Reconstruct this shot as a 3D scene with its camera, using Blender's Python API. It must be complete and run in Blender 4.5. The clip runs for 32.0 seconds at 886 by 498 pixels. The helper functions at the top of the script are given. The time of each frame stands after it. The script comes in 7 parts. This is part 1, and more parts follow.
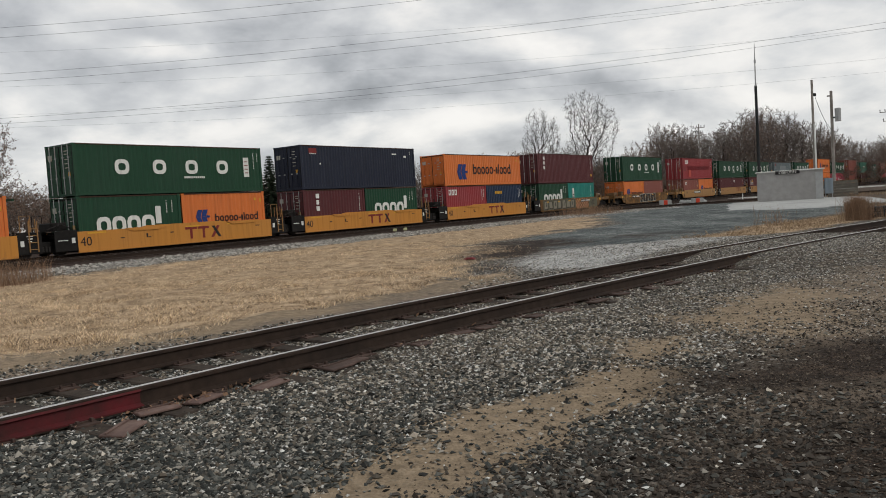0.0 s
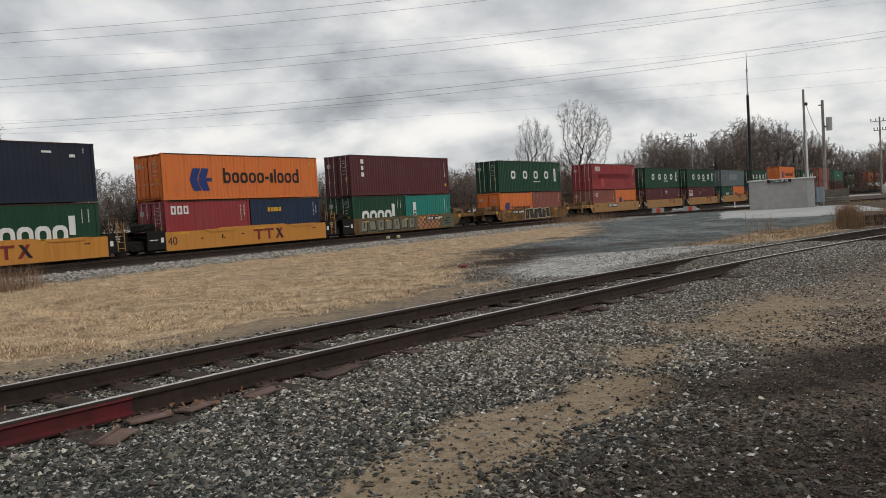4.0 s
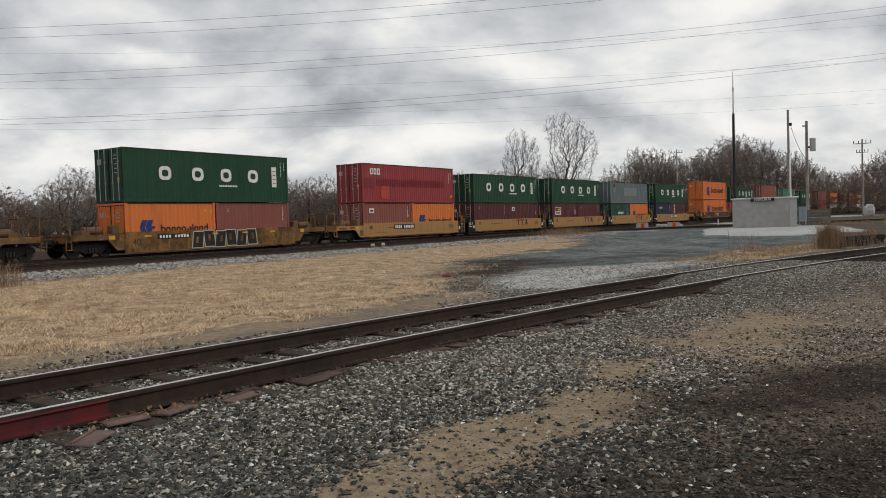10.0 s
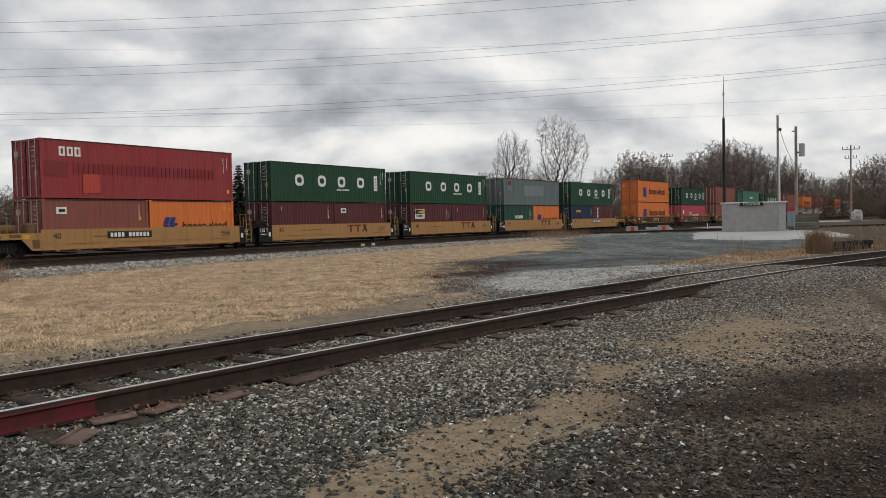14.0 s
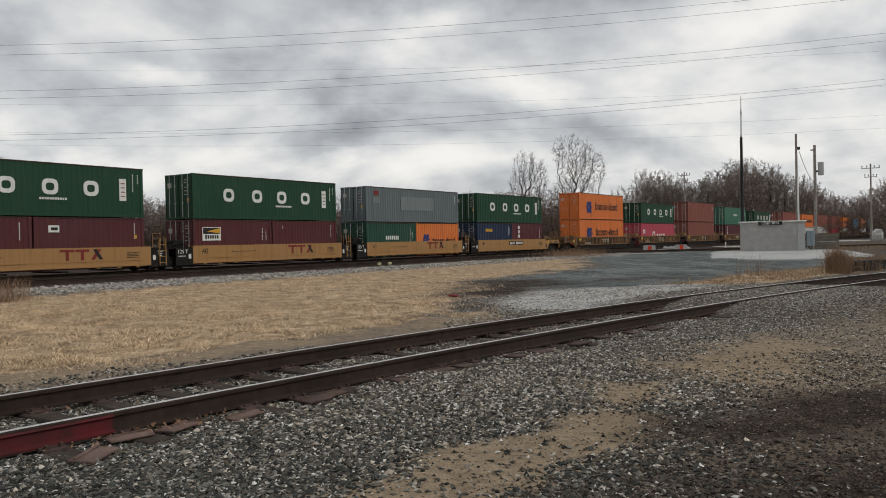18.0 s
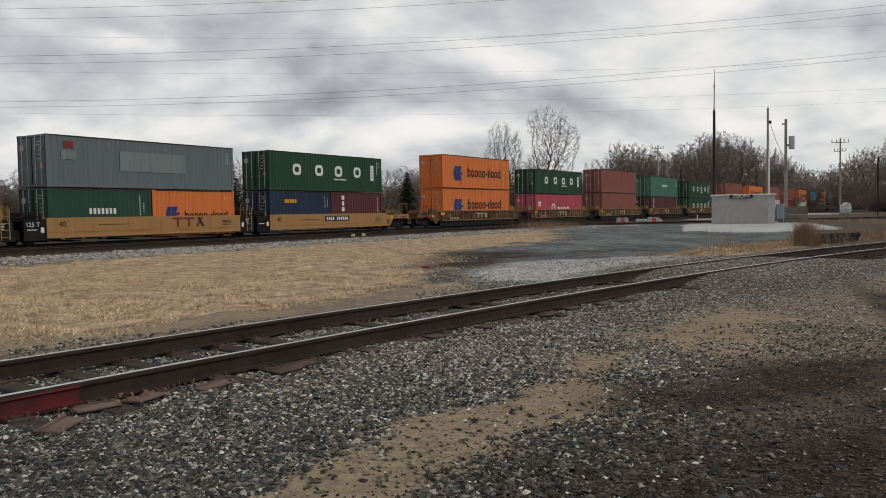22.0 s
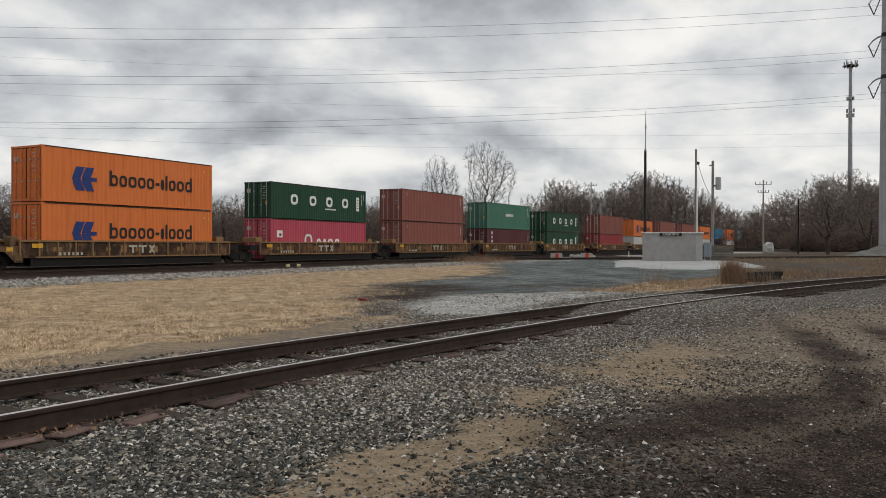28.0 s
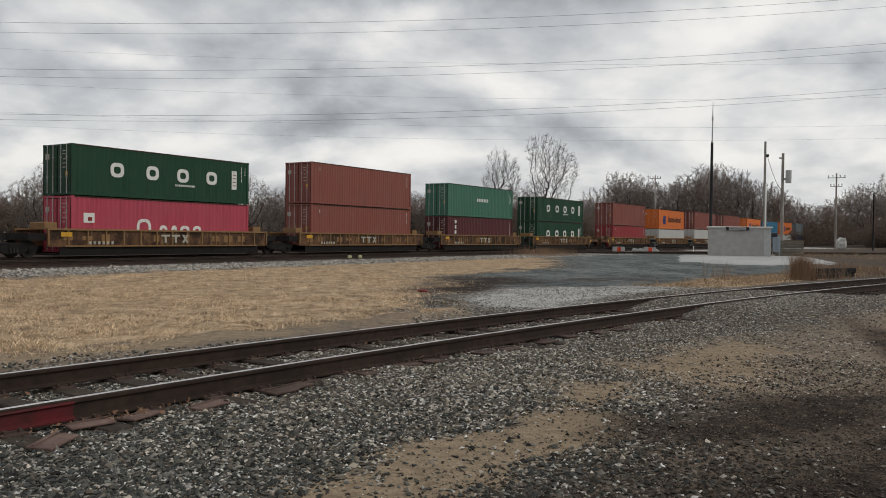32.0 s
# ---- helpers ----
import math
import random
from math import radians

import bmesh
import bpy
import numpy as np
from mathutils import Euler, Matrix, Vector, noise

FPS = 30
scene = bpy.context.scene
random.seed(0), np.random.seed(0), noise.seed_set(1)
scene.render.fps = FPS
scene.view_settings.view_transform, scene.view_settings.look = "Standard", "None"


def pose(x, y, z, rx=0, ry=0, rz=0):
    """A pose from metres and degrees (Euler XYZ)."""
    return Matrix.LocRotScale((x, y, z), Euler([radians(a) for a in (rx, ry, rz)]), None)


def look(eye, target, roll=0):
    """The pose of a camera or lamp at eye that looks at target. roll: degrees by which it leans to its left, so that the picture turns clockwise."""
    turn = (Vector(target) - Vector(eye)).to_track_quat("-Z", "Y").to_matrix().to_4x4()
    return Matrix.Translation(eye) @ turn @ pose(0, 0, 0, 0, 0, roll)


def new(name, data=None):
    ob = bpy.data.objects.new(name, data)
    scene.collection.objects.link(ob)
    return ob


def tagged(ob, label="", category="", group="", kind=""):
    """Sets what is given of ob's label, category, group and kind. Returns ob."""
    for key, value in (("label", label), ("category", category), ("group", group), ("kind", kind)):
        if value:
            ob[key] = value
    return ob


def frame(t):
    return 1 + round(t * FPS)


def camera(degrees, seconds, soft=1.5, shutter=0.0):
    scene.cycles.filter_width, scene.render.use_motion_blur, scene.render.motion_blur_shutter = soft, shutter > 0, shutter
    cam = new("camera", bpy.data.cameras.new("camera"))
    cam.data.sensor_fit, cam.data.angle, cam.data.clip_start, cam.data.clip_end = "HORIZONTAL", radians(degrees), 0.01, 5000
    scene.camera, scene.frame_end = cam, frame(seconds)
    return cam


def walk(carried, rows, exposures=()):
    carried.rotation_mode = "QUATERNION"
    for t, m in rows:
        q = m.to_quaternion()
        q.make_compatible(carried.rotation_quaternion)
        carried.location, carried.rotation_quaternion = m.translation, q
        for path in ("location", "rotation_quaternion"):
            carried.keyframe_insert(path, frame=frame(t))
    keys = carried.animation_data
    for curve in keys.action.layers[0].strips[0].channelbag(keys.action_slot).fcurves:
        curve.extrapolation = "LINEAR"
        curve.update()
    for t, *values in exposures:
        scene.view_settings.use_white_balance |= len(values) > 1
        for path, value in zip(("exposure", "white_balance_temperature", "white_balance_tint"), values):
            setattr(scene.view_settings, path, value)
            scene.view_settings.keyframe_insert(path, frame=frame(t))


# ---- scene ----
EYE = 1.486
cam = camera(57.81, 32.0, soft=0.95)
PATH = [
    (0, pose(0, 0, EYE, 86.93, 3.62, 0.03)),
    (0.5, pose(0, 0, EYE, 86.97, 3.75, -0.27)),
    (1, pose(0, 0, EYE, 87.02, 3.98, -0.44)),
    (1.5, pose(0, 0, EYE, 86.98, 4.00, -0.43)),
    (2, pose(0, 0, EYE, 86.85, 4.11, -0.45)),
    (2.5, pose(0, 0, EYE, 86.95, 4.23, -0.39)),
    (4.5, pose(0, 0, EYE, 87.68, 3.20, -0.32)),
    (5, pose(0, 0, EYE, 87.87, 3.08, -0.16)),
    (5.5, pose(0, 0, EYE, 87.64, 3.03, -0.26)),
    (6, pose(0, 0, EYE, 87.49, 2.83, -0.60)),
    (6.5, pose(0, 0, EYE, 87.66, 2.45, -1.19)),
    (7, pose(0, 0, EYE, 87.88, 2.28, -1.57)),
    (7.5, pose(0, 0, EYE, 87.84, 2.35, -1.70)),
    (8, pose(0, 0, EYE, 87.66, 2.39, -1.83)),
    (8.5, pose(0, 0, EYE, 87.42, 2.21, -1.98)),
    (9, pose(0, 0, EYE, 87.35, 1.91, -1.91)),
    (9.5, pose(0, 0, EYE, 87.78, 1.95, -1.60)),
    (10, pose(0, 0, EYE, 88.05, 1.86, -1.50)),
    (10.5, pose(0, 0, EYE, 88.10, 1.64, -1.71)),
    (11, pose(0, 0, EYE, 87.97, 1.62, -2.17)),
    (11.5, pose(0, 0, EYE, 87.91, 1.53, -2.48)),
    (12, pose(0, 0, EYE, 87.89, 1.41, -2.58)),
    (12.5, pose(0, 0, EYE, 87.97, 1.24, -2.52)),
    (13, pose(0, 0, EYE, 88.05, 1.10, -2.38)),
    (13.5, pose(0, 0, EYE, 88.08, 1.17, -2.25)),
    (15.5, pose(0, 0, EYE, 88.44, 1.12, -1.91)),
    (16, pose(0, 0, EYE, 88.76, 1.06, -1.58)),
    (16.5, pose(0, 0, EYE, 88.98, 1.11, -1.20)),
    (17, pose(0, 0, EYE, 88.93, 1.11, -1.13)),
    (17.5, pose(0, 0, EYE, 89.08, 1.07, -1.15)),
    (18, pose(0, 0, EYE, 89.47, 1.18, -1.01)),
    (18.5, pose(0, 0, EYE, 89.39, 1.10, -0.93)),
    (19, pose(0, 0, EYE, 89.12, 0.89, -1.05)),
    (19.5, pose(0, 0, EYE, 89.16, 0.92, -1.52)),
    (20, pose(0, 0, EYE, 89.34, 0.87, -1.89)),
    (20.5, pose(0, 0, EYE, 89.11, 0.85, -2.10)),
    (21, pose(0.002, 0.005, EYE - 0.004, 88.42, 0.83, -2.45)),
    (21.5, pose(0.018, -0.006, EYE - 0.002, 87.93, 1.03, -2.83)),
    (22, pose(0.044, -0.006, EYE - 0.009, 87.42, 0.93, -2.81)),
    (22.5, pose(0.078, -0.022, EYE - 0.002, 88.06, -0.52, -1.94)),
    (23, pose(0.052, -0.024, EYE + 0.037, 90.30, -2.51, -0.17)),
    (23.5, pose(0.02, -0.024, EYE + 0.06, 92.46, -1.90, 1.85)),
    (24, pose(-0.033, -0.06, EYE + 0.081, 93.52, -0.34, 2.25)),
    (24.5, pose(-0.04, -0.047, EYE + 0.07, 93.51, -0.05, 1.51)),
    (26.5, pose(0, 0, EYE, 90.65, 0.25, 1.76)),
    (27, pose(0, 0, EYE, 90.05, -0.16, -3.40)),
    (27.5, pose(0, 0, EYE, 89.60, -0.33, -7.24)),
    (28, pose(0, 0, EYE, 89.71, -0.14, -7.37)),
    (28.5, pose(0, 0, EYE, 90.73, 0.15, -7.47)),
    (29, pose(0, 0, EYE, 91.22, 0.38, -7.35)),
    (29.5, pose(0, 0, EYE, 91.48, 0.55, -7.09)),
    (30, pose(0, 0, EYE, 91.44, 0.95, -4.99)),
    (30.5, pose(0, 0, EYE, 91.95, 1.24, -4.77)),
    (31, pose(0, 0, EYE, 92.17, 0.32, -5.10)),
    (31.5, pose(0, 0, EYE, 90.06, -1.00, -3.48)),
    (32, pose(0, 0, EYE, 89.13, -0.65, -3.06))
]
EXPOSURES = [(0, 0.0), (14, 0.0), (19, -0.06), (25, -0.05), (28, -0.01), (32, -0.07)]
walk(cam, PATH, EXPOSURES)

# ---- world and light ----
world = bpy.data.worlds.new("overcast_sky")
scene.world = world
world.use_nodes = True
SUN_ELEVATION, SUN_AZIMUTH = radians(40), radians(105)


BANKS = [(0, 17.5, 14, 2.3, -0.10), (14, 17.5, 7, 2.0, -0.07), (-22, 19.0, 3.5, 1.7, 0.13), (-27, 12.4, 8, 2.0, -0.06), (-1.2, 15.2, 3, 1.0, 0.10), (-17.5, 11.6, 3, 0.8, 0.13), (22.5, 13.4, 3.8, 1.5, 0.11), (8.2, 10.6, 1.8, 0.7, 0.10), (2.0, 12.6, 4, 1.2, 0.05),
         (-10, 5.4, 15, 1.3, 0.10), (-5.6, 7.8, 8, 1.2, -0.075), (16, 8.0, 10, 1.3, -0.04), (27, 6.0, 12, 1.6, 0.03)]


def sky():
    nt = world.node_tree
    nt.nodes.clear()
    N, L = nt.nodes.new, nt.links.new

    def math_node(op, a, b=None, c=None):
        n = N("ShaderNodeMath")
        n.operation = op
        for i, v in enumerate((a, b, c)):
            if v is None:
                continue
            if isinstance(v, (int, float)):
                n.inputs[i].default_value = v
            else:
                L(v, n.inputs[i])
        return n.outputs[0]

    tc = N("ShaderNodeTexCoord")
    sep = N("ShaderNodeSeparateXYZ")
    L(tc.outputs["Generated"], sep.inputs[0])
    # the deck seen from below: features flatten towards the horizon
    up = math_node("ADD", math_node("MAXIMUM", sep.outputs[2], 0.0), 0.36)
    com = N("ShaderNodeCombineXYZ")
    L(math_node("DIVIDE", sep.outputs[0], up), com.inputs[0])
    L(math_node("DIVIDE", sep.outputs[1], up), com.inputs[1])

    def noise(vec, scale, detail, rough, offset=(0, 0, 0), out="Fac", distort=0.0):
        mp = N("ShaderNodeMapping")
        mp.inputs["Location"].default_value = offset
        L(vec, mp.inputs[0])
        n = N("ShaderNodeTexNoise")
        n.inputs["Scale"].default_value = scale
        n.inputs["Detail"].default_value = detail
        n.inputs["Roughness"].default_value = rough
        n.inputs["Distortion"].default_value = distort
        L(mp.outputs[0], n.inputs["Vector"])
        return n.outputs[out]

    flat = com.outputs[0]
    big = noise(flat, 0.9, 3.0, 0.5, (3.1, 1.7, 0.0))
    # billows lit from above and behind, with darker bases
    near_edge = noise(flat, 2.4, 7.0, 0.50, (0.4, 5.2, 2.0), "Fac", 0.3)
    far_edge = noise(flat, 2.4, 4.0, 0.46, (0.40, 5.31, 2.0), "Fac", 0.3)
    relief = math_node("SUBTRACT", near_edge, far_edge)
    fine = noise(flat, 5.2, 7.0, 0.56, (1.4, 2.2, 4.0))
    fac = math_node("ADD", math_node("MULTIPLY", big, 0.24), math_node("MULTIPLY", near_edge, 0.44))
    fac = math_node("ADD", fac, math_node("MULTIPLY", relief, 0.28))
    fac = math_node("ADD", fac, math_node("MULTIPLY", fine, 0.25))
    fac = math_node("ADD", fac, 0.092)
    # banks and breaks of the deck: bearing, height, half widths in degrees, thinner (+) or thicker (-)
    wob = N("ShaderNodeSeparateColor")
    L(noise(flat, 2.6, 6.0, 0.6, (7.0, 3.0, 1.0), "Color"), wob.inputs[0])
    bearing = math_node("ADD", math_node("ARCTAN2", sep.outputs[0], sep.outputs[1]), math_node("MULTIPLY", math_node("SUBTRACT", wob.outputs[0], 0.5), 0.26))
    height = math_node("ADD", math_node("ARCSINE", sep.outputs[2]), math_node("MULTIPLY", math_node("SUBTRACT", wob.outputs[1], 0.5), 0.085))
    for az, el, wa, we, amount in BANKS:
        p = math_node("DIVIDE", math_node("SUBTRACT", bearing, radians(az)), radians(wa))
        q = math_node("DIVIDE", math_node("SUBTRACT", height, radians(el)), radians(we))
        r2 = math_node("ADD", math_node("MULTIPLY", p, p), math_node("MULTIPLY", q, q))
        fac = math_node("MULTIPLY_ADD", math_node("EXPONENT", math_node("MULTIPLY", r2, -0.9)), amount, fac)
    ramp = N("ShaderNodeValToRGB")
    el = ramp.color_ramp.elements
    el[0].position, el[0].color = 0.36, (0.29, 0.30, 0.315, 1)
    el[1].position, el[1].color = 0.71, (0.92, 0.90, 0.865, 1)
    for pos, col in ((0.44, (0.40, 0.412, 0.43, 1)), (0.50, (0.53, 0.54, 0.555, 1)), (0.57, (0.68, 0.685, 0.685, 1)), (0.64, (0.84, 0.825, 0.80, 1))):
        e = el.new(pos)
        e.color = col
    L(fac, ramp.inputs[0])
    clouds = N("ShaderNodeBackground")
    L(ramp.outputs[0], clouds.inputs["Color"])
    clouds.inputs["Strength"].default_value = 1.07
    nishita = N("ShaderNodeTexSky")
    nishita.sky_type = "NISHITA"
    nishita.sun_disc = False
    nishita.sun_elevation, nishita.sun_rotation = SUN_ELEVATION, SUN_AZIMUTH
    clear = N("ShaderNodeBackground")
    clear.inputs["Strength"].default_value = 0.1
    L(nishita.outputs[0], clear.inputs["Color"])
    mix = N("ShaderNodeMixShader")
    mix.inputs[0].default_value = 0.93
    L(clear.outputs[0], mix.inputs[1])
    L(clouds.outputs[0], mix.inputs[2])
    out = N("ShaderNodeOutputWorld")
    L(mix.outputs[0], out.inputs[0])


sky()
sun = new("sun", bpy.data.lights.new("sun", "SUN"))
sun.data.energy, sun.data.angle, sun.data.color = 0.9, radians(24), (1.0, 0.95, 0.88)
sun.matrix_world = look((0, 0, 0), (-math.sin(SUN_AZIMUTH) * math.cos(SUN_ELEVATION), -math.cos(SUN_AZIMUTH) * math.cos(SUN_ELEVATION), -math.sin(SUN_ELEVATION)))


# ---- materials ----
class Nodes:
    """Short hand for one material's node tree."""

    def __init__(self, name, rough=0.7, metal=0.0):
        self.mat = bpy.data.materials.new(name)
        self.mat.use_nodes = True
        self.t = self.mat.node_tree
        self.bsdf = self.t.nodes["Principled BSDF"]
        self.bsdf.inputs["Roughness"].default_value = rough
        self.bsdf.inputs["Metallic"].default_value = metal
        self.tc = self.t.nodes.new("ShaderNodeTexCoord")
        self.info = self.t.nodes.new("ShaderNodeObjectInfo")

    def link(self, a, b):
        self.t.links.new(a, b)

    def math(self, op, a, b=0.0, clamp=False):
        n = self.t.nodes.new("ShaderNodeMath")
        n.operation, n.use_clamp = op, clamp
        for i, v in enumerate((a, b)):
            if isinstance(v, (int, float)):
                n.inputs[i].default_value = v
            else:
                self.link(v, n.inputs[i])
        return n.outputs[0]

    def coords(self, scale=(1, 1, 1), space="Object", shift=True):
        mp = self.t.nodes.new("ShaderNodeMapping")
        mp.inputs["Scale"].default_value = scale
        self.link(self.tc.outputs[space], mp.inputs[0])
        if not shift:
            return mp.outputs[0]
        add = self.t.nodes.new("ShaderNodeVectorMath")
        add.operation = "ADD"
        r = self.math("MULTIPLY", self.info.outputs["Random"], 37.0)
        self.link(mp.outputs[0], add.inputs[0])
        self.link(r, add.inputs[1])
        return add.outputs[0]

    def noise(self, vec, scale, detail=4.0, rough=0.55, color=False):
        n = self.t.nodes.new("ShaderNodeTexNoise")
        n.inputs["Scale"].default_value = scale
        n.inputs["Detail"].default_value = detail
        n.inputs["Roughness"].default_value = rough
        self.link(vec, n.inputs["Vector"])
        return n.outputs["Color" if color else "Fac"]

    def voronoi(self, vec, scale, out="Color", feature="F1"):
        n = self.t.nodes.new("ShaderNodeTexVoronoi")
        n.feature = feature
        n.inputs["Scale"].default_value = scale
        self.link(vec, n.inputs["Vector"])
        return n.outputs[out]

    def ramp(self, fac, *stops):
        n = self.t.nodes.new("ShaderNodeValToRGB")
        e = n.color_ramp.elements
        e[0].position, e[0].color = stops[0][0], self.col(stops[0][1])
        e[1].position, e[1].color = stops[-1][0], self.col(stops[-1][1])
        for p, c in stops[1:-1]:
            e.new(p).color = self.col(c)
        self.link(fac, n.inputs[0])
        return n.outputs[0]

    @staticmethod
    def col(c):
        return (c, c, c, 1) if isinstance(c, (int, float)) else (*c, 1)

    def mix(self, fac, a, b, blend="MIX"):
        n = self.t.nodes.new("ShaderNodeMix")
        n.data_type, n.blend_type = "RGBA", blend
        for sock, v in ((n.inputs[0], fac), (n.inputs[6], a), (n.inputs[7], b)):
            if isinstance(v, (int, float)) and sock is n.inputs[0]:
                sock.default_value = v
            elif isinstance(v, (int, float, tuple)):
                sock.default_value = self.col(v)
            else:
                self.link(v, sock)
        return n.outputs[2]

    def attr(self, name):
        n = self.t.nodes.new("ShaderNodeAttribute")
        n.attribute_name = name
        return n.outputs["Fac"]

    def bump(self, height, strength=0.3, distance=0.02):
        n = self.t.nodes.new("ShaderNodeBump")
        n.inputs["Strength"].default_value = strength
        n.inputs["Distance"].default_value = distance
        self.link(height, n.inputs["Height"])
        self.link(n.outputs[0], self.bsdf.inputs["Normal"])

    def out(self, color, rough=None):
        if isinstance(color, tuple):
            self.bsdf.inputs["Base Color"].default_value = self.col(color)
        else:
            self.link(color, self.bsdf.inputs["Base Color"])
        if rough is not None:
            self.link(rough, self.bsdf.inputs["Roughness"])
        return self.mat


def painted(name, color, rough=0.5, rust=0.25, fade=0.3):
    """Weathered paint on steel: faded patches, streaks that run down, rust specks."""
    n = Nodes(name, rough)
    n.bsdf.inputs["Specular IOR Level"].default_value = 0.28
    v = n.coords((1, 1, 1))
    streak = n.noise(n.coords((2.2, 2.2, 0.12)), 2.5, 5)
    big = n.noise(v, 0.45, 3)
    pale = tuple(min(1.0, c * 0.8 + 0.04) for c in color)
    dark = tuple(c * 0.62 + 0.006 for c in color)
    c = n.mix(n.ramp(big, (0.35, 0.0), (0.75, fade)), color, pale)
    c = n.mix(n.ramp(streak, (0.5, 0.0), (0.78, 0.75)), c, dark)
    spots = n.noise(v, 7.0, 6, 0.7)
    c = n.mix(n.ramp(spots, (0.66, 0.0), (0.74, rust * 2.2)), c, (0.10, 0.045, 0.025))
    n.bump(n.noise(v, 3.0, 3), 0.15, 0.02)
    return n.out(c, n.ramp(streak, (0.3, rough - 0.08), (0.8, min(1.0, rough + 0.2))))


def rough_stuff(name, a, b, scale, rough=0.9, bump=0.4, dist=0.01, c=None, space="Object"):
    n = Nodes(name, rough)
    v = n.coords((1, 1, 1), space)
    f = n.noise(v, scale, 6, 0.62)
    big = n.noise(v, scale * 0.13, 3)
    col = n.ramp(f, (0.3, a), (0.72, b))
    col = n.mix(n.ramp(big, (0.4, 0.0), (0.7, 0.6)), col, c or tuple(x * 0.6 for x in a))
    n.bump(f, bump, dist)
    n.bsdf.inputs["Specular IOR Level"].default_value = 0.22
    return n.out(col)


def grey_metal(name, color, rough=0.4, metal=0.85):
    n = Nodes(name, rough, metal)
    v = n.coords((1, 1, 1))
    f = n.noise(v, 3.0, 6)
    col = n.mix(n.ramp(f, (0.35, 0.0), (0.75, 0.5)), color, tuple(c * 0.7 for c in color))
    n.bump(f, 0.08, 0.01)
    return n.out(col, n.ramp(f, (0.2, rough - 0.06), (0.8, rough + 0.14)))


PAINT = {
    "green": painted("container_green", (0.0062, 0.047, 0.0205), rust=0.4, fade=0.2),
    "pale_green": painted("container_pale_green", (0.045, 0.15, 0.10), fade=0.5),
    "dark_green": painted("container_dark_green", (0.010, 0.055, 0.035)),
    "teal": painted("container_teal", (0.012, 0.19, 0.155)),
    "navy": painted("container_navy", (0.009, 0.013, 0.029), fade=0.16),
    "blue": painted("container_blue", (0.010, 0.023, 0.055), fade=0.2),
    "orange": painted("container_orange", (0.64, 0.165, 0.034), fade=0.3),
    "maroon": painted("container_maroon", (0.085, 0.017, 0.019), fade=0.25),
    "brown": painted("container_brown", (0.225, 0.068, 0.050), fade=0.4),
    "red": painted("container_red", (0.27, 0.030, 0.034), fade=0.45),
    "pink": painted("container_faded_red", (0.42, 0.055, 0.085), fade=0.45),
    "grey": painted("container_grey", (0.115, 0.142, 0.147), fade=0.35),
    "white": painted("container_white", (0.50, 0.50, 0.48), fade=0.3),
    "sky": painted("container_light_blue", (0.03, 0.15, 0.25), fade=0.35),
}
M_YELLOW = painted("wagon_yellow", (0.52, 0.218, 0.036), 0.6, 0.45, 0.35)
M_TAN = painted("wagon_tan", (0.35, 0.188, 0.066), 0.62, 0.3, 0.35)


def rusted(name, dark, orange, tan):
    """Old paint worn to rust: blotches at two sizes and streaks that run down."""
    n = Nodes(name, 0.85)
    n.bsdf.inputs["Specular IOR Level"].default_value = 0.25
    v = n.coords((1, 1, 1))
    blot = n.noise(v, 1.3, 7, 0.66)
    streak = n.noise(n.coords((3.0, 3.0, 0.5)), 2.0, 5, 0.6)
    c = n.mix(n.ramp(blot, (0.42, 0.0), (0.62, 1.0)), dark, orange)
    c = n.mix(n.ramp(streak, (0.56, 0.0), (0.70, 0.8)), c, tan)
    c = n.mix(n.ramp(n.noise(v, 9.0, 5, 0.7), (0.5, 0.0), (0.68, 0.7)), c, dark)
    n.bump(blot, 0.2, 0.01)
    return n.out(c)


M_OLDYELLOW = rusted("wagon_grimy_yellow", (0.085, 0.046, 0.019), (0.25, 0.125, 0.040), (0.30, 0.165, 0.062))
M_RUSTY = rusted("wagon_rusted_brown", (0.036, 0.021, 0.014), (0.155, 0.080, 0.040), (0.27, 0.18, 0.095))
M_CHORD = painted("wagon_worn_yellow", (0.24, 0.135, 0.055), 0.7, 0.6, 0.4)
M_BLACK = rough_stuff("sooty_black_steel", (0.006, 0.0055, 0.005), (0.020, 0.017, 0.015), 5.0, 0.75, 0.2, 0.01)
M_WHEEL = grey_metal("worn_wheel_steel", (0.035, 0.03, 0.027), 0.55, 0.5)
M_WHITE = painted("white_marking", (0.70, 0.70, 0.66), 0.6, 0.1, 0.1)
M_INK = painted("black_marking", (0.016, 0.014, 0.014), 0.6, 0.05, 0.1)
M_BLUE = painted("blue_marking", (0.012, 0.035, 0.16), 0.55, 0.05, 0.1)
M_REDMARK = painted("dark_red_marking", (0.19, 0.022, 0.018), 0.6, 0.1, 0.2)
M_GOLD = painted("yellow_marking", (0.62, 0.33, 0.03), 0.6, 0.1, 0.1)
M_CHALK = painted("pale_marking", (0.42, 0.40, 0.33), 0.7, 0.2, 0.3)
M_RAIL = rough_stuff("rusty_rail_steel", (0.022, 0.014, 0.010), (0.050, 0.032, 0.023), 9.0, 0.8, 0.25, 0.004, (0.016, 0.011, 0.009))
M_DULLHEAD = grey_metal("dull_rail_head", (0.16, 0.15, 0.14), 0.5, 0.6)
M_RAILHEAD = grey_metal("polished_rail_head", (0.62, 0.60, 0.58), 0.30, 0.9)
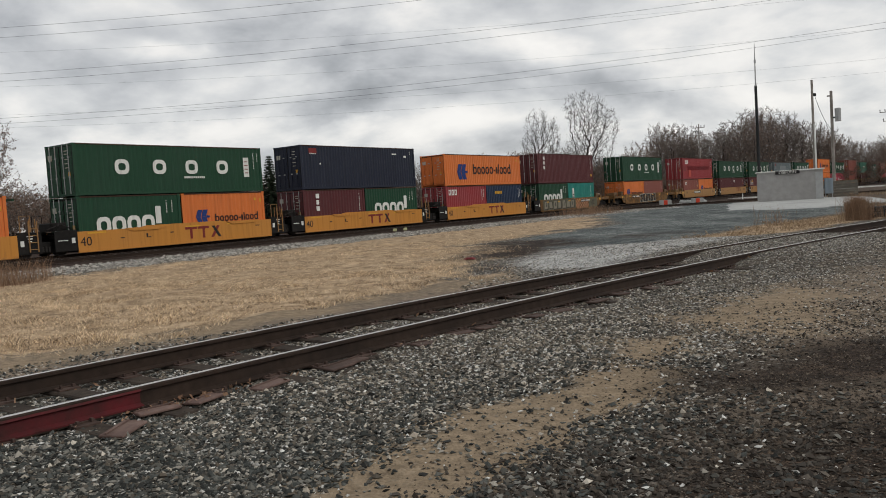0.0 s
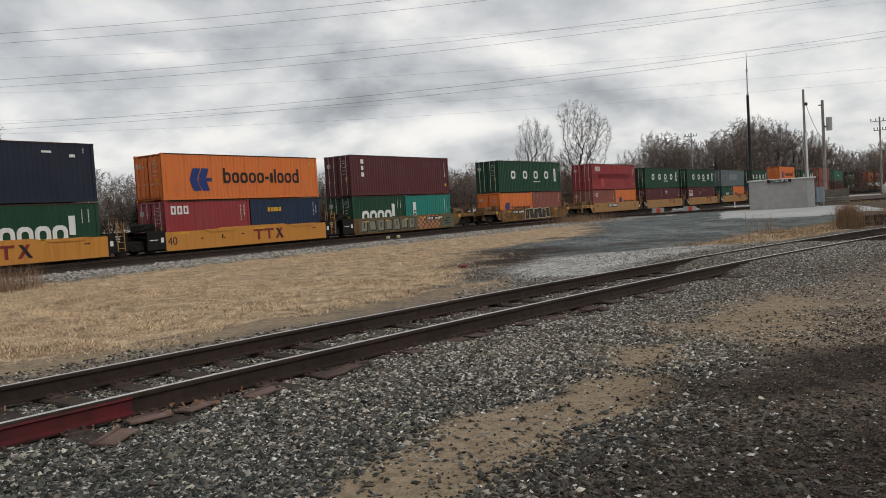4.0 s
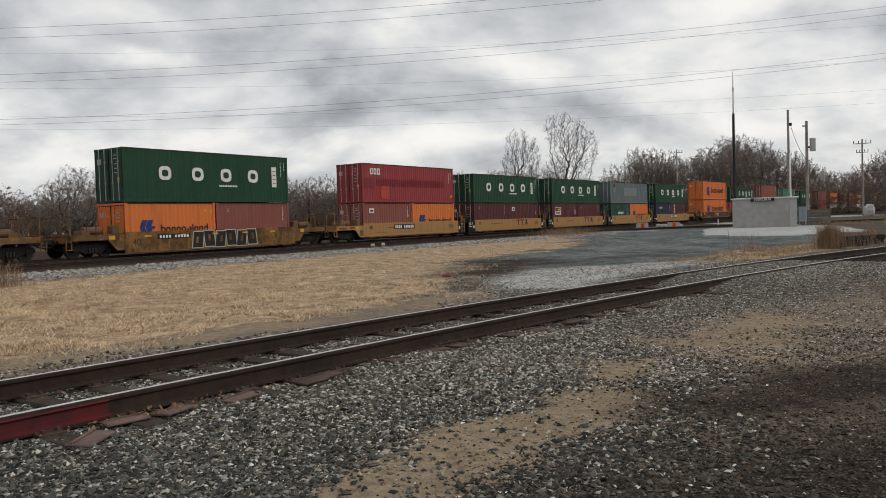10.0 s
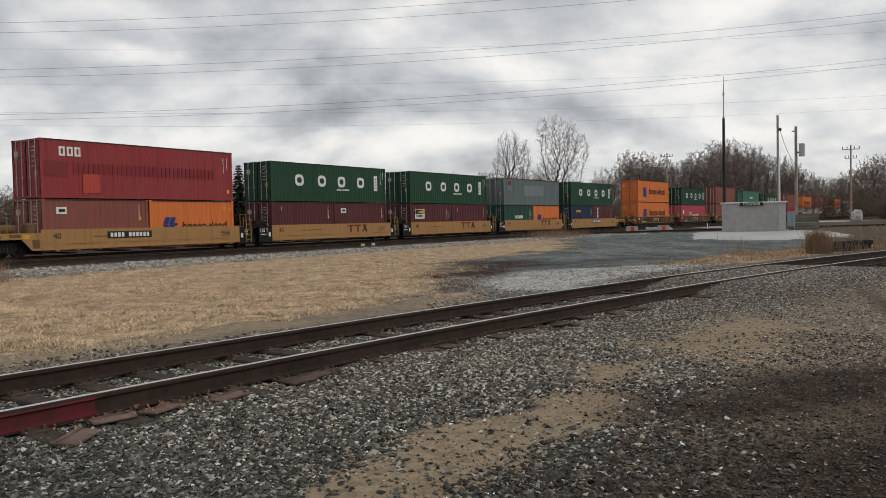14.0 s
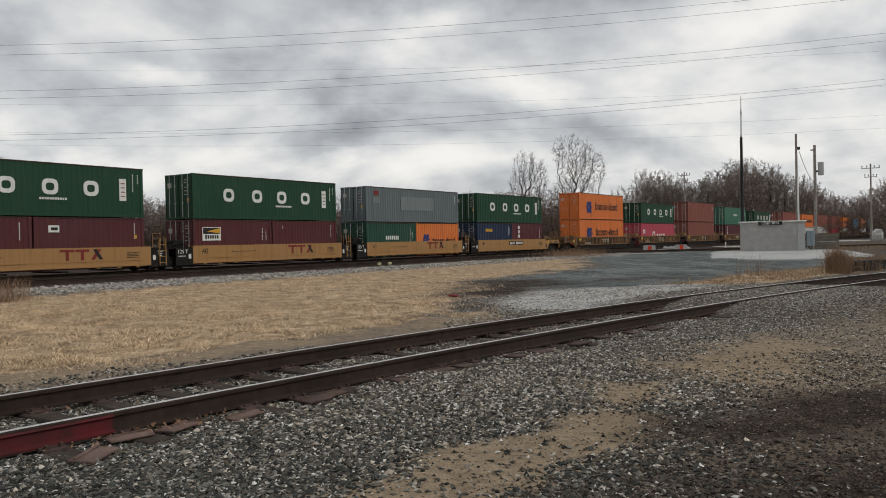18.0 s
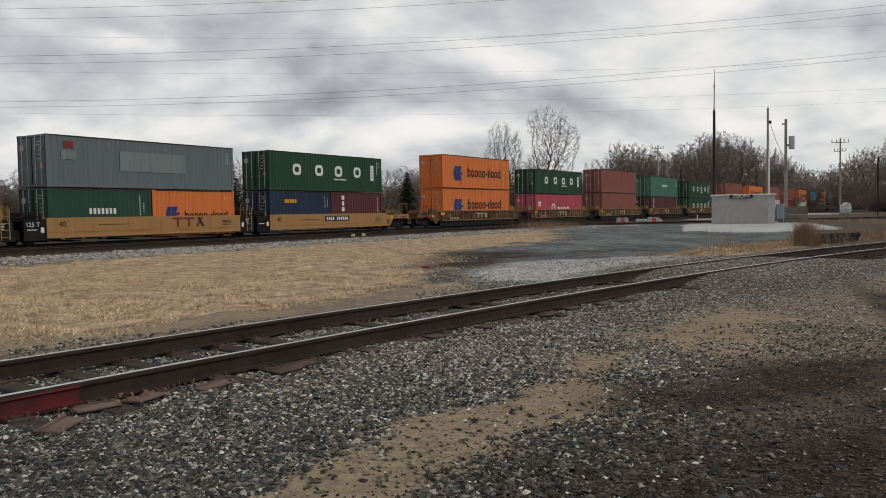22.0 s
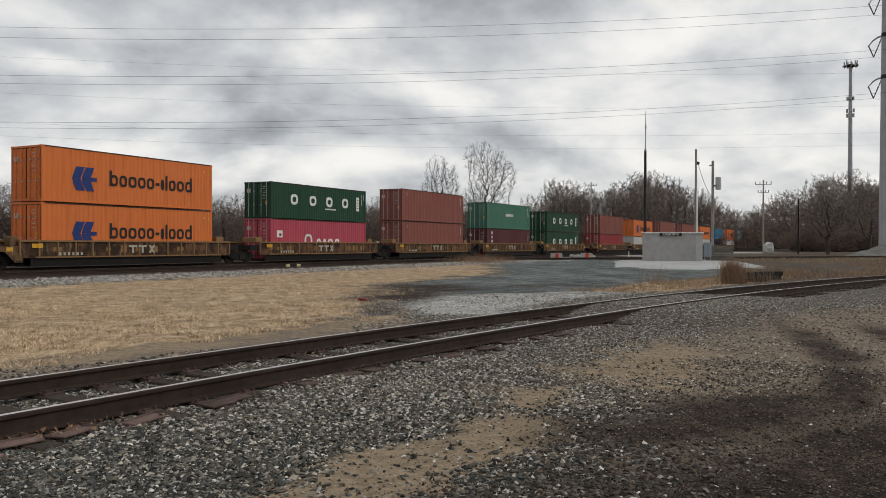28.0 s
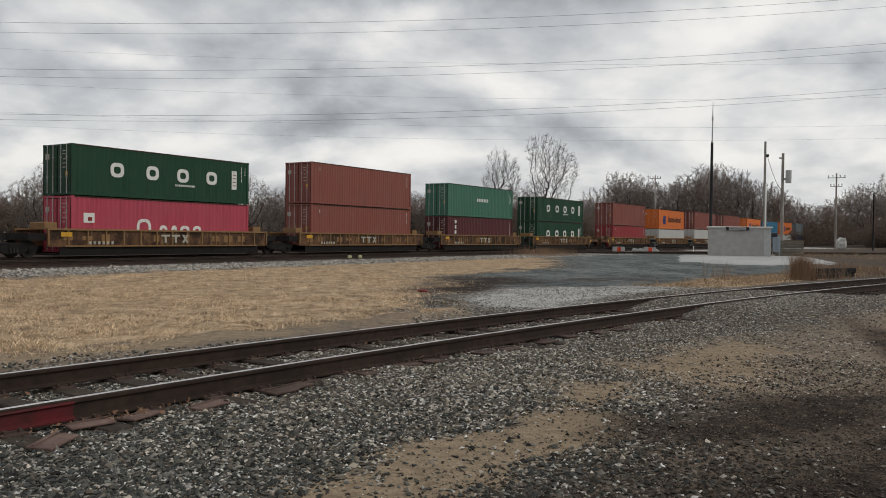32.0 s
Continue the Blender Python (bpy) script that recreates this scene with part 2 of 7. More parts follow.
M_REDPAINT = rough_stuff("red_paint_on_rail", (0.030, 0.015, 0.013), (0.125, 0.013, 0.018), 4.0, 0.75, 0.25, 0.004, (0.045, 0.020, 0.016))
M_PLATE = rough_stuff("rusty_tie_plate", (0.058, 0.038, 0.031), (0.125, 0.084, 0.070), 14.0, 0.85, 0.3, 0.003)
M_LOOSEPLATE = rough_stuff("pinkish_loose_plate", (0.105, 0.066, 0.055), (0.22, 0.15, 0.128), 9.0, 0.85, 0.3, 0.003)
M_TIE = rough_stuff("weathered_tie_wood", (0.028, 0.021, 0.017), (0.075, 0.058, 0.045), 12.0, 0.95, 0.6, 0.01)
M_CONCRETE = rough_stuff("poured_concrete", (0.33, 0.335, 0.325), (0.46, 0.465, 0.45), 3.0, 0.9, 0.15, 0.006, (0.25, 0.255, 0.245))
M_GALV = grey_metal("galvanised_steel", (0.40, 0.405, 0.40), 0.5, 0.35)
M_ROD = grey_metal("bright_zinc_rods", (0.44, 0.45, 0.44), 0.5, 0.2)
M_CABINET = painted("grey_cabinet_paint", (0.26, 0.31, 0.35), 0.5, 0.1, 0.2)
M_POLE = rough_stuff("weathered_pole_wood", (0.24, 0.215, 0.19), (0.40, 0.365, 0.33), 6.0, 0.95, 0.4, 0.01)
M_DARKPOLE = rough_stuff("dark_mast_steel", (0.018, 0.018, 0.019), (0.04, 0.04, 0.042), 3.0, 0.6, 0.1, 0.005)
M_STEELPOLE = rough_stuff("galvanised_pylon_steel", (0.30, 0.31, 0.32), (0.39, 0.40, 0.41), 0.8, 0.55, 0.05, 0.004, (0.27, 0.28, 0.29))
M_WIRE = rough_stuff("aluminium_wire", (0.06, 0.06, 0.065), (0.10, 0.10, 0.105), 1.0, 0.6, 0.0, 0.001)
M_BARK = rough_stuff("grey_brown_bark", (0.055, 0.046, 0.040), (0.11, 0.094, 0.083), 4.0, 0.95, 0.4, 0.02)
M_TWIG = rough_stuff("bare_twigs", (0.15, 0.124, 0.108), (0.25, 0.21, 0.185), 2.0, 0.95, 0.0, 0.01)
M_EDGE = rough_stuff("dark_brown_edge_steel", (0.030, 0.018, 0.013), (0.085, 0.045, 0.030), 4.0, 0.85, 0.2, 0.004)
M_RUBBER = rough_stuff("old_tyre_rubber", (0.010, 0.010, 0.010), (0.022, 0.021, 0.02), 8.0, 0.85, 0.2, 0.005)


def leaf_material(name, *cols):
    n = Nodes(name, 0.9)
    n.bsdf.inputs["Specular IOR Level"].default_value = 0.2
    geo = n.t.nodes.new("ShaderNodeNewGeometry")
    f = n.math("FRACT", n.math("ADD", geo.outputs["Random Per Island"], n.info.outputs["Random"]))
    return n.out(n.ramp(f, *[(i / (len(cols) - 1), c) for i, c in enumerate(cols)]))


M_RUSTLEAF = leaf_material("dry_rust_leaves", (0.12, 0.078, 0.056), (0.27, 0.175, 0.125))
M_NEEDLE = leaf_material("dark_spruce_needles", (0.010, 0.018, 0.010), (0.028, 0.042, 0.022))


def straw_material():
    n = Nodes("dry_straw_grass", 0.9)
    geo = n.t.nodes.new("ShaderNodeNewGeometry")
    v = n.coords((1, 1, 1), "Object", False)
    f = n.math("ADD", n.math("MULTIPLY", geo.outputs["Random Per Island"], 0.46), n.math("MULTIPLY", n.noise(v, 0.55, 6, 0.62), 0.54))
    c = n.ramp(f, (0.30, (0.105, 0.070, 0.044)), (0.43, (0.46, 0.325, 0.197)), (0.62, (0.92, 0.72, 0.48)))
    dark = n.ramp(n.noise(n.coords((1, 0.8, 1), "Object", False), 1.7, 8, 0.7), (0.54, 0.0), (0.68, 0.75))
    return n.out(n.mix(dark, c, (0.20, 0.128, 0.072)))


M_STRAW = straw_material()
M_WEED = leaf_material("reddish_dry_weed", (0.15, 0.085, 0.052), (0.25, 0.16, 0.10), (0.34, 0.225, 0.145))
M_DEADLEAF = leaf_material("fallen_brown_leaves", (0.16, 0.085, 0.05), (0.36, 0.23, 0.15))
M_GRIT = leaf_material("dark_brown_grit", (0.010, 0.008, 0.007), (0.042, 0.032, 0.025), (0.030, 0.026, 0.022), (0.075, 0.058, 0.044), (0.20, 0.165, 0.13))
M_STONE = leaf_material("ballast_stone", (0.014, 0.014, 0.013), (0.046, 0.050, 0.046), (0.024, 0.024, 0.022), (0.080, 0.086, 0.080), (0.104, 0.086, 0.066), (0.060, 0.066, 0.062), (0.17, 0.165, 0.145), (0.36, 0.33, 0.28))
M_DUSTY = leaf_material("dusty_stone", (0.034, 0.030, 0.025), (0.125, 0.112, 0.092), (0.072, 0.066, 0.056), (0.23, 0.192, 0.145), (0.15, 0.138, 0.117), (0.36, 0.315, 0.253), (0.58, 0.53, 0.45))
M_SOILED = leaf_material("muddy_stone", (0.018, 0.014, 0.011), (0.046, 0.036, 0.028), (0.075, 0.064, 0.053), (0.045, 0.040, 0.034), (0.15, 0.128, 0.105))
M_PALESTONE = leaf_material("pale_ballast_stone", (0.28, 0.27, 0.25), (0.74, 0.73, 0.69))


def ground_material():
    """One sheet: crushed stone, with sand, mud, straw, road stone and clean grey chippings where the zone attributes say."""
    n = Nodes("ground", 0.95)
    n.bsdf.inputs["Specular IOR Level"].default_value = 0.12
    v = n.coords((1, 1, 1), "Object", False)
    fine = n.noise(v, 9.0, 8, 0.65)
    mid = n.noise(v, 1.7, 6, 0.6)
    big = n.noise(v, 0.35, 4, 0.5)
    cell = n.voronoi(v, 34.0)
    sepc = n.t.nodes.new("ShaderNodeSeparateColor")
    n.link(cell, sepc.inputs[0])
    grey = sepc.outputs[0]
    stone = n.ramp(grey, (0.0, (0.018, 0.017, 0.015)), (0.62, (0.074, 0.066, 0.056)), (0.84, (0.16, 0.146, 0.124)), (0.93, (0.42, 0.40, 0.36)), (1.0, (0.60, 0.57, 0.52)))
    stone = n.mix(n.ramp(mid, (0.42, 0.0), (0.68, 0.75)), stone, (0.105, 0.082, 0.060))
    sand_c = n.ramp(fine, (0.3, (0.165, 0.124, 0.083)), (0.7, (0.34, 0.262, 0.176)))
    grit = n.t.nodes.new("ShaderNodeSeparateColor")
    n.link(n.voronoi(v, 95.0), grit.inputs[0])
    patch = n.noise(v, 3.2, 6, 0.62)
    mud_c = n.ramp(n.math("ADD", n.math("MULTIPLY", patch, 0.72), n.math("MULTIPLY", grit.outputs[0], 0.28)), (0.36, (0.006, 0.0042, 0.0034)), (0.54, (0.030, 0.020, 0.0145)), (0.68, (0.098, 0.068, 0.048)))
    road_c = n.ramp(n.math("ADD", n.math("MULTIPLY", grey, 0.22), n.math("ADD", n.math("MULTIPLY", mid, 0.38), n.math("MULTIPLY", n.noise(n.coords((0.16, 0.05, 1), "Object", False), 3.0, 7, 0.66), 0.4))), (0.38, (0.030, 0.036, 0.036)), (0.47, (0.080, 0.092, 0.092)), (0.56, (0.135, 0.150, 0.146)), (0.65, (0.30, 0.305, 0.29)))
    straw_c = n.ramp(n.math("ADD", n.math("MULTIPLY", fine, 0.35), n.math("MULTIPLY", n.noise(n.coords((1, 0.8, 1), "Object", False), 2.0, 8, 0.7), 0.65)), (0.38, (0.12, 0.082, 0.052)), (0.49, (0.33, 0.235, 0.145)), (0.62, (0.58, 0.445, 0.30)))
    chip_c = n.ramp(n.math("ADD", n.math("MULTIPLY", grey, 0.5), n.math("MULTIPLY", mid, 0.5)), (0.25, (0.15, 0.152, 0.145)), (0.5, (0.34, 0.34, 0.325)), (0.75, (0.62, 0.61, 0.585)))
    rust_c = n.ramp(fine, (0.3, (0.022, 0.014, 0.011)), (0.7, (0.060, 0.040, 0.031)))

    def zone(name, lo=0.42, hi=0.58, wob=0.5):
        a = n.attr(name)
        w = n.math("MULTIPLY", n.math("SUBTRACT", n.math("ADD", n.math("MULTIPLY", mid, 0.55), n.math("MULTIPLY", fine, 0.45)), 0.5), wob * 2.0)
        x = n.math("ADD", a, w)
        gate = n.ramp(a, (0.02, 0.0), (0.12, 1.0))
        return n.math("MULTIPLY", n.ramp(x, (lo, 0.0), (hi, 1.0)), gate)

    c = n.mix(zone("field", 0.35, 0.65), stone, n.mix(n.ramp(big, (0.4, 0.0), (0.62, 1.0)), (0.105, 0.078, 0.056), (0.066, 0.054, 0.043)))
    dirt_c = n.ramp(n.math("ADD", n.math("MULTIPLY", fine, 0.6), n.math("MULTIPLY", mid, 0.4)), (0.3, (0.082, 0.063, 0.047)), (0.53, (0.215, 0.168, 0.123)), (0.72, (0.37, 0.297, 0.217)))
    c = n.mix(n.math("MULTIPLY", zone("dirt", 0.35, 0.7), 0.85), c, dirt_c)
    c = n.mix(zone("road"), c, road_c)
    c = n.mix(zone("chip", 0.35, 0.65), c, chip_c)
    c = n.mix(zone("straw", 0.40, 0.60, 0.6), c, straw_c)
    c = n.mix(n.math("MULTIPLY", zone("sand", 0.30, 0.68, 1.0), 0.95), c, sand_c)
    mudz = zone("mud", 0.30, 0.75, 0.7)
    c = n.mix(n.math("MULTIPLY", mudz, 0.95), c, mud_c)
    c = n.mix(zone("rust"), c, rust_c)
    rough = n.math("SUBTRACT", 0.95, n.math("MULTIPLY", mudz, n.ramp(mid, (0.5, 0.02), (0.75, 0.2))))
    h = n.math("ADD", n.math("MULTIPLY", n.voronoi(v, 34.0, "Distance"), -0.6), n.math("MULTIPLY", fine, 0.6))
    n.bump(h, 0.7, 0.03)
    return n.out(c, rough)


M_GROUND = ground_material()


# ---- mesh helpers ----
def mesh_of(name, bm, materials):
    me = bpy.data.meshes.new(name)
    bm.to_mesh(me)
    bm.free()
    for m in materials if isinstance(materials, (list, tuple)) else [materials]:
        me.materials.append(m)
    return me


def part(name, bm, material, parent, label="", m=None):
    """One mesh object under a thing or a part."""
    me = bm if isinstance(bm, bpy.types.Mesh) else mesh_of(name, bm, material)
    ob = new(name, me)
    ob.parent = parent
    if m is not None:
        ob.matrix_basis = m
    return tagged(ob, label)


def thing(name, label, category, m=None, group="", kind="", bm=None, material=None):
    ob = new(name, mesh_of(name, bm, material) if bm else None)
    if m is not None:
        ob.matrix_basis = m
    return tagged(ob, label, category, group, kind)


def box(bm, x0, x1, y0, y1, z0, z1, mat=0):
    vs = [bm.verts.new((x, y, z)) for z in (z0, z1) for y in (y0, y1) for x in (x0, x1)]
    for f in ((0, 2, 3, 1), (4, 5, 7, 6), (0, 1, 5, 4), (2, 6, 7, 3), (0, 4, 6, 2), (1, 3, 7, 5)):
        bm.faces.new([vs[i] for i in f]).material_index = mat
    return vs


def boxes(*rows):
    bm = bmesh.new()
    for r in rows:
        box(bm, *r)
    return bm


def bevelled(bm, width=0.02, segments=1):
    bmesh.ops.bevel(bm, geom=bm.edges[:], offset=width, segments=segments, affect="EDGES", clamp_overlap=True)
    return bm


def prism(bm, outline, y0, y1, axis="y", mat=0):
    """Extrude an outline of (a, b) pairs along an axis: y takes (x, z), x takes (y, z), z takes (x, y)."""
    def at(a, b, c):
        return {"y": (a, c, b), "x": (c, a, b), "z": (a, b, c)}[axis]
    lo = [bm.verts.new(at(a, b, y0)) for a, b in outline]
    hi = [bm.verts.new(at(a, b, y1)) for a, b in outline]
    n = len(outline)
    for i in range(n):
        bm.faces.new((lo[i], lo[(i + 1) % n], hi[(i + 1) % n], hi[i])).material_index = mat
    bm.faces.new(lo[::-1]).material_index = mat
    bm.faces.new(hi).material_index = mat
    bmesh.ops.recalc_face_normals(bm, faces=bm.faces[:])
    return bm


def tube(bm, points, radii, sides=6):
    """A tapered tube along points."""
    rings = []
    for i, p in enumerate(points):
        p = Vector(p)
        d = (Vector(points[min(i + 1, len(points) - 1)]) - Vector(points[max(i - 1, 0)])).normalized()
        a = d.orthogonal().normalized()
        b = d.cross(a)
        r = radii[i] if isinstance(radii, (list, tuple)) else radii
        rings.append([bm.verts.new(p + (a * math.cos(2 * math.pi * k / sides) + b * math.sin(2 * math.pi * k / sides)) * r) for k in range(sides)])
    for q, w in zip(rings, rings[1:]):
        for k in range(sides):
            bm.faces.new((q[k], q[(k + 1) % sides], w[(k + 1) % sides], w[k]))
    bm.faces.new(rings[0][::-1])
    bm.faces.new(rings[-1])
    return bm


def sweep(bm, profile, frames, shiny=()):
    """Carry a closed profile of (across, up) pairs along frames of (x, y, z, heading)."""
    rings = []
    for x, y, z, h in frames:
        nx, ny = -math.sin(h), math.cos(h)
        rings.append([bm.verts.new((x + nx * a, y + ny * a, z + b)) for a, b in profile])
    n = len(profile)
    for q, w in zip(rings, rings[1:]):
        for k in range(n):
            f = bm.faces.new((q[k], q[(k + 1) % n], w[(k + 1) % n], w[k]))
            f.material_index = 1 if k in shiny else 0
    bm.faces.new(rings[0])
    bm.faces.new(rings[-1][::-1])
    bmesh.ops.recalc_face_normals(bm, faces=bm.faces[:])
    return bm


def mesh_from_arrays(name, verts, faces, material):
    me = bpy.data.meshes.new(name)
    me.from_pydata(verts.tolist(), [], faces.tolist())
    me.materials.append(material)
    return me


def writing(body, size, material, parent, m, name="lettering"):
    cu = bpy.data.curves.new(name, "FONT")
    cu.body, cu.size, cu.extrude, cu.align_x, cu.align_y = body, size, 0.003, "CENTER", "CENTER"
    cu.materials.append(material)
    ob = new(name, cu)
    ob.parent = parent
    ob.matrix_basis = m
    return ob


# ---- lines of the tracks ----
RAIL_TOP = 0.236
NEAR_TOP = 0.20


def near_point(s, off=0.0):
    """Siding in front of the camera: a gentle curve to the right."""
    h0, k = 0.8599, -0.00736
    h = h0 + k * s
    x = -1.53 + (math.sin(h) - math.sin(h0)) / k
    y = 8.733 - (math.cos(h) - math.cos(h0)) / k
    return x - math.sin(h) * off, y + math.cos(h) * off, h


def _far_line():
    S = np.arange(-200.0, 520.5, 0.5)
    u = np.clip(S / 100, -0.6, 1.6)
    h = np.cumsum((-0.0678 + 0.0566 * u) / 100 * 0.5)
    h += 0.9685 - np.interp(0, S, h)
    x, y = np.cumsum(np.cos(h)) * 0.5, np.cumsum(np.sin(h)) * 0.5
    return S, x - np.interp(0, S, x) - 15.977, y - np.interp(0, S, y) + 44.134, h


FAR_S, FAR_X, FAR_Y, FAR_H = _far_line()


def far_point(s, off=0.0):
    x, y, h = (float(np.interp(s, FAR_S, a)) for a in (FAR_X, FAR_Y, FAR_H))
    return x - math.sin(h) * off, y + math.cos(h) * off, h


FRONT_OFF = -4.5   # the empty main track before the train's own


def patches(X, Y, size, seed):
    """Smooth random patches between 0 and 1, about so many metres across."""
    g = np.random.RandomState(seed).rand(97, 97)
    u, v = np.asarray(X) / size + 48.0, np.asarray(Y) / size + 7.0
    i, j = np.floor(u).astype(int), np.floor(v).astype(int)
    a, b = u - i, v - j
    a, b = a * a * (3 - 2 * a), b * b * (3 - 2 * b)
    i, j = i % 96, j % 96
    return (g[i, j] * (1 - a) + g[i + 1, j] * a) * (1 - b) + (g[i, j + 1] * (1 - a) + g[i + 1, j + 1] * a) * b


# ---- ground ----
def poly_weight(X, Y, poly, soft):
    """1 inside a polygon, 0 outside, with a soft edge."""
    inside = np.zeros(X.shape, bool)
    dist = np.full(X.shape, 1e9)
    n = len(poly)
    for i in range(n):
        (ax, ay), (bx, by) = poly[i], poly[(i + 1) % n]
        cross = ((ay > Y) != (by > Y)) & (X < (bx - ax) * (Y - ay) / ((by - ay) or 1e-9) + ax)
        inside ^= cross
        t = np.clip(((X - ax) * (bx - ax) + (Y - ay) * (by - ay)) / ((bx - ax) ** 2 + (by - ay) ** 2), 0, 1)
        dist = np.minimum(dist, np.hypot(X - ax - t * (bx - ax), Y - ay - t * (by - ay)))
    return np.clip(0.5 + np.where(inside, dist, -dist) / soft * 0.5, 0, 1)


STRAW = [(-20, -8), (-4.0, 10.1), (-2.3, 11.3), (-0.1, 13.5), (0.2, 15.1), (1.1, 16.5), (0.5, 18.3), (0.6, 22.1), (0.9, 24.6), (1.5, 27.8), (2.2, 31.9), (4.6, 36.2), (8.9, 41.7), (9.2, 49.8),
         (11.5, 66.0), (6.6, 58.4), (0.0, 48.2), (-5.3, 39.0), (-11.2, 28.3), (-26.0, 6.0), (-45, -22)]
ROAD = [(2.9, 23.0), (2.6, 27.5), (3.0, 31.5), (5.2, 35.6), (9.2, 41.0), (10.2, 50.0), (12.4, 63.0), (20.7, 82.0), (30.0, 80.2), (21.5, 54.4), (23.5, 45.5), (22.6, 42.3), (14.7, 33.4), (10.5, 28.9), (7.6, 25.4), (6.7, 23.4)]
APRON = [(1.3, 18.3), (2.0, 21.4), (3.0, 23.2), (5.0, 24.2), (7.9, 24.6), (9.2, 23.8), (7.4, 21.0), (5.6, 19.2), (3.7, 17.2), (1.9, 16.6)]
TUFT = [(7.7, 24.6), (12.2, 30.8), (15.4, 33.2), (18.3, 36.0), (21.5, 36.2), (17.0, 30.8), (11.4, 25.6), (8.8, 23.6)]
SAND = [(-1.3, 3.6), (-0.99, 4.22), (-0.82, 4.67), (-0.65, 4.96), (-0.31, 5.38), (0.01, 5.75), (0.35, 5.95), (0.86, 6.21), (1.01, 6.58), (1.5, 6.87), (1.87, 6.62), (1.59, 5.98), (1.36, 5.6), (0.86, 5.3), (0.64, 4.75), (0.46, 4.5), (0.24, 4.2), (0.02, 3.8), (-0.2, 3.3)]
SAND_2 = [(1.6, 8.33), (2.38, 8.17), (2.3, 7.4), (1.8, 7.0), (1.4, 7.05)]
SAND_3 = [(2.48, 9.63), (2.97, 9.89), (4.07, 11.14), (5.02, 11.68), (5.15, 10.44), (4.41, 9.36), (3.62, 7.7), (2.89, 7.95), (2.59, 8.87)]
MUD = [(1.84, 6.52), (2.06, 6.3), (2.57, 6.73), (3.26, 7.3), (4.34, 7.6), (4.92, 7.71), (4.2, 6.3), (3.86, 6.05), (2.46, 5.6), (1.71, 5.94)]
# nearest ground on the right, drawn darker with the mud colour
DARK_CORNER = [(0.54, 3.92), (1.28, 4.51), (1.61, 4.54), (2.87, 5.5), (4.69, 6.38), (7.5, 7.2), (6.5, 5), (3, 1), (0.3, 2.5)]
DIRT = [(2.7, 7.0), (2.9, 9.3), (6.0, 12.6), (9.0, 15.2), (14, 18), (22, 21), (34, 18), (16, 4), (6, 0.5), (1.2, 1.5), (0.9, 4.3)]
PUDDLE = [(0.6, 21.4), (1.3, 29.4), (4.2, 30.0), (5.2, 26.5), (3.4, 23.4), (2.0, 21.0)]
PUDDLE_2 = [(0.4, 19.6), (1.3, 19.6), (1.8, 17.6), (0.6, 17.6)]
WET_ROAD = [(4.8, 28.1), (6.8, 26.2), (10.2, 28.3), (8.6, 30.2), (6.0, 31.0)]
RUT = [(9.4, 17.0), (8.86, 15.9), (7.52, 11.95), (6.42, 9.57), (5.02, 7.39), (3.72, 5.69), (2.3, 3.8)]


def sand_weight(X, Y):
    return np.maximum(poly_weight(X, Y, SAND, 0.45), np.maximum(0.95 * poly_weight(X, Y, SAND_2, 0.6), 0.9 * poly_weight(X, Y, SAND_3, 1.0)))


def rut_weight(X, Y):
    """Two wheel ruts that curve towards the road."""
    q = np.interp(Y, [p[1] for p in RUT[::-1]], [p[0] for p in RUT[::-1]])
    out = np.maximum(np.clip(1.3 - np.abs(X - q) / 0.55, 0, 1), np.clip(1.3 - np.abs(X - q - 1.4) / 0.5, 0, 1))
    return out * np.clip((16.5 - Y) / 4, 0, 1) * (0.55 + 0.5 * patches(X, Y, 0.7, 44))


def mud_weight(X, Y):
    return np.maximum(np.maximum(poly_weight(X, Y, MUD, 0.9), 0.8 * rut_weight(X, Y)), poly_weight(X, Y, DARK_CORNER, 1.3))


def near_offsets(X, Y):
    """Signed distance (+ away from the camera) and distance along the siding."""
    h0, k = 0.8599, -0.00736
    cx, cy = -1.53 - math.sin(h0) / k, 8.733 + math.cos(h0) / k
    r = np.hypot(X - cx, Y - cy)
    ang = np.arctan2(Y - cy, X - cx)
    a0 = math.atan2(8.733 - cy, -1.53 - cx)
    return r - abs(1 / k), (a0 - ang) * abs(1 / k)


def far_offset(X, Y):
    """Signed distance (+ away from the camera) from the train's track."""
    best = np.full(X.shape, 1e9)
    out = np.zeros(X.shape)
    for s in range(-200, 521, 24):
        x, y, h = far_point(s)
        dx, dy = X - x, Y - y
        d = np.hypot(dx, dy)
        off = -math.sin(h) * dx + math.cos(h) * dy
        near = d < best
        best = np.where(near, d, best)
        out = np.where(near, off, out)
    return out


def ground_height(X, Y):
    v, w = near_offsets(X, Y)
    z = 0.02 * np.sin(X * 0.9 + 1.3) * np.cos(Y * 0.7) + 0.012 * np.sin(X * 2.3 + Y * 1.7)
    # stone banked over the siding at the road crossing
    bank = np.clip((w - 9.0 - 0.5 * np.clip(v + 0.75, 0, 1.5)) / 1.5, 0, 1) * np.clip((18.6 - w) / 2.2, 0, 1) * np.clip((5.8 - np.abs(v)) / 4.2, 0, 1)
    z = z * (1 - bank) + (NEAR_TOP - 0.035) * bank
    d = far_offset(X, Y)
    bed = np.clip((d + 10.5) / 3.0, 0, 1) * np.clip((7.0 - d) / 4.0, 0, 1)
    return z * (1 - bed) + 0.045 * bed


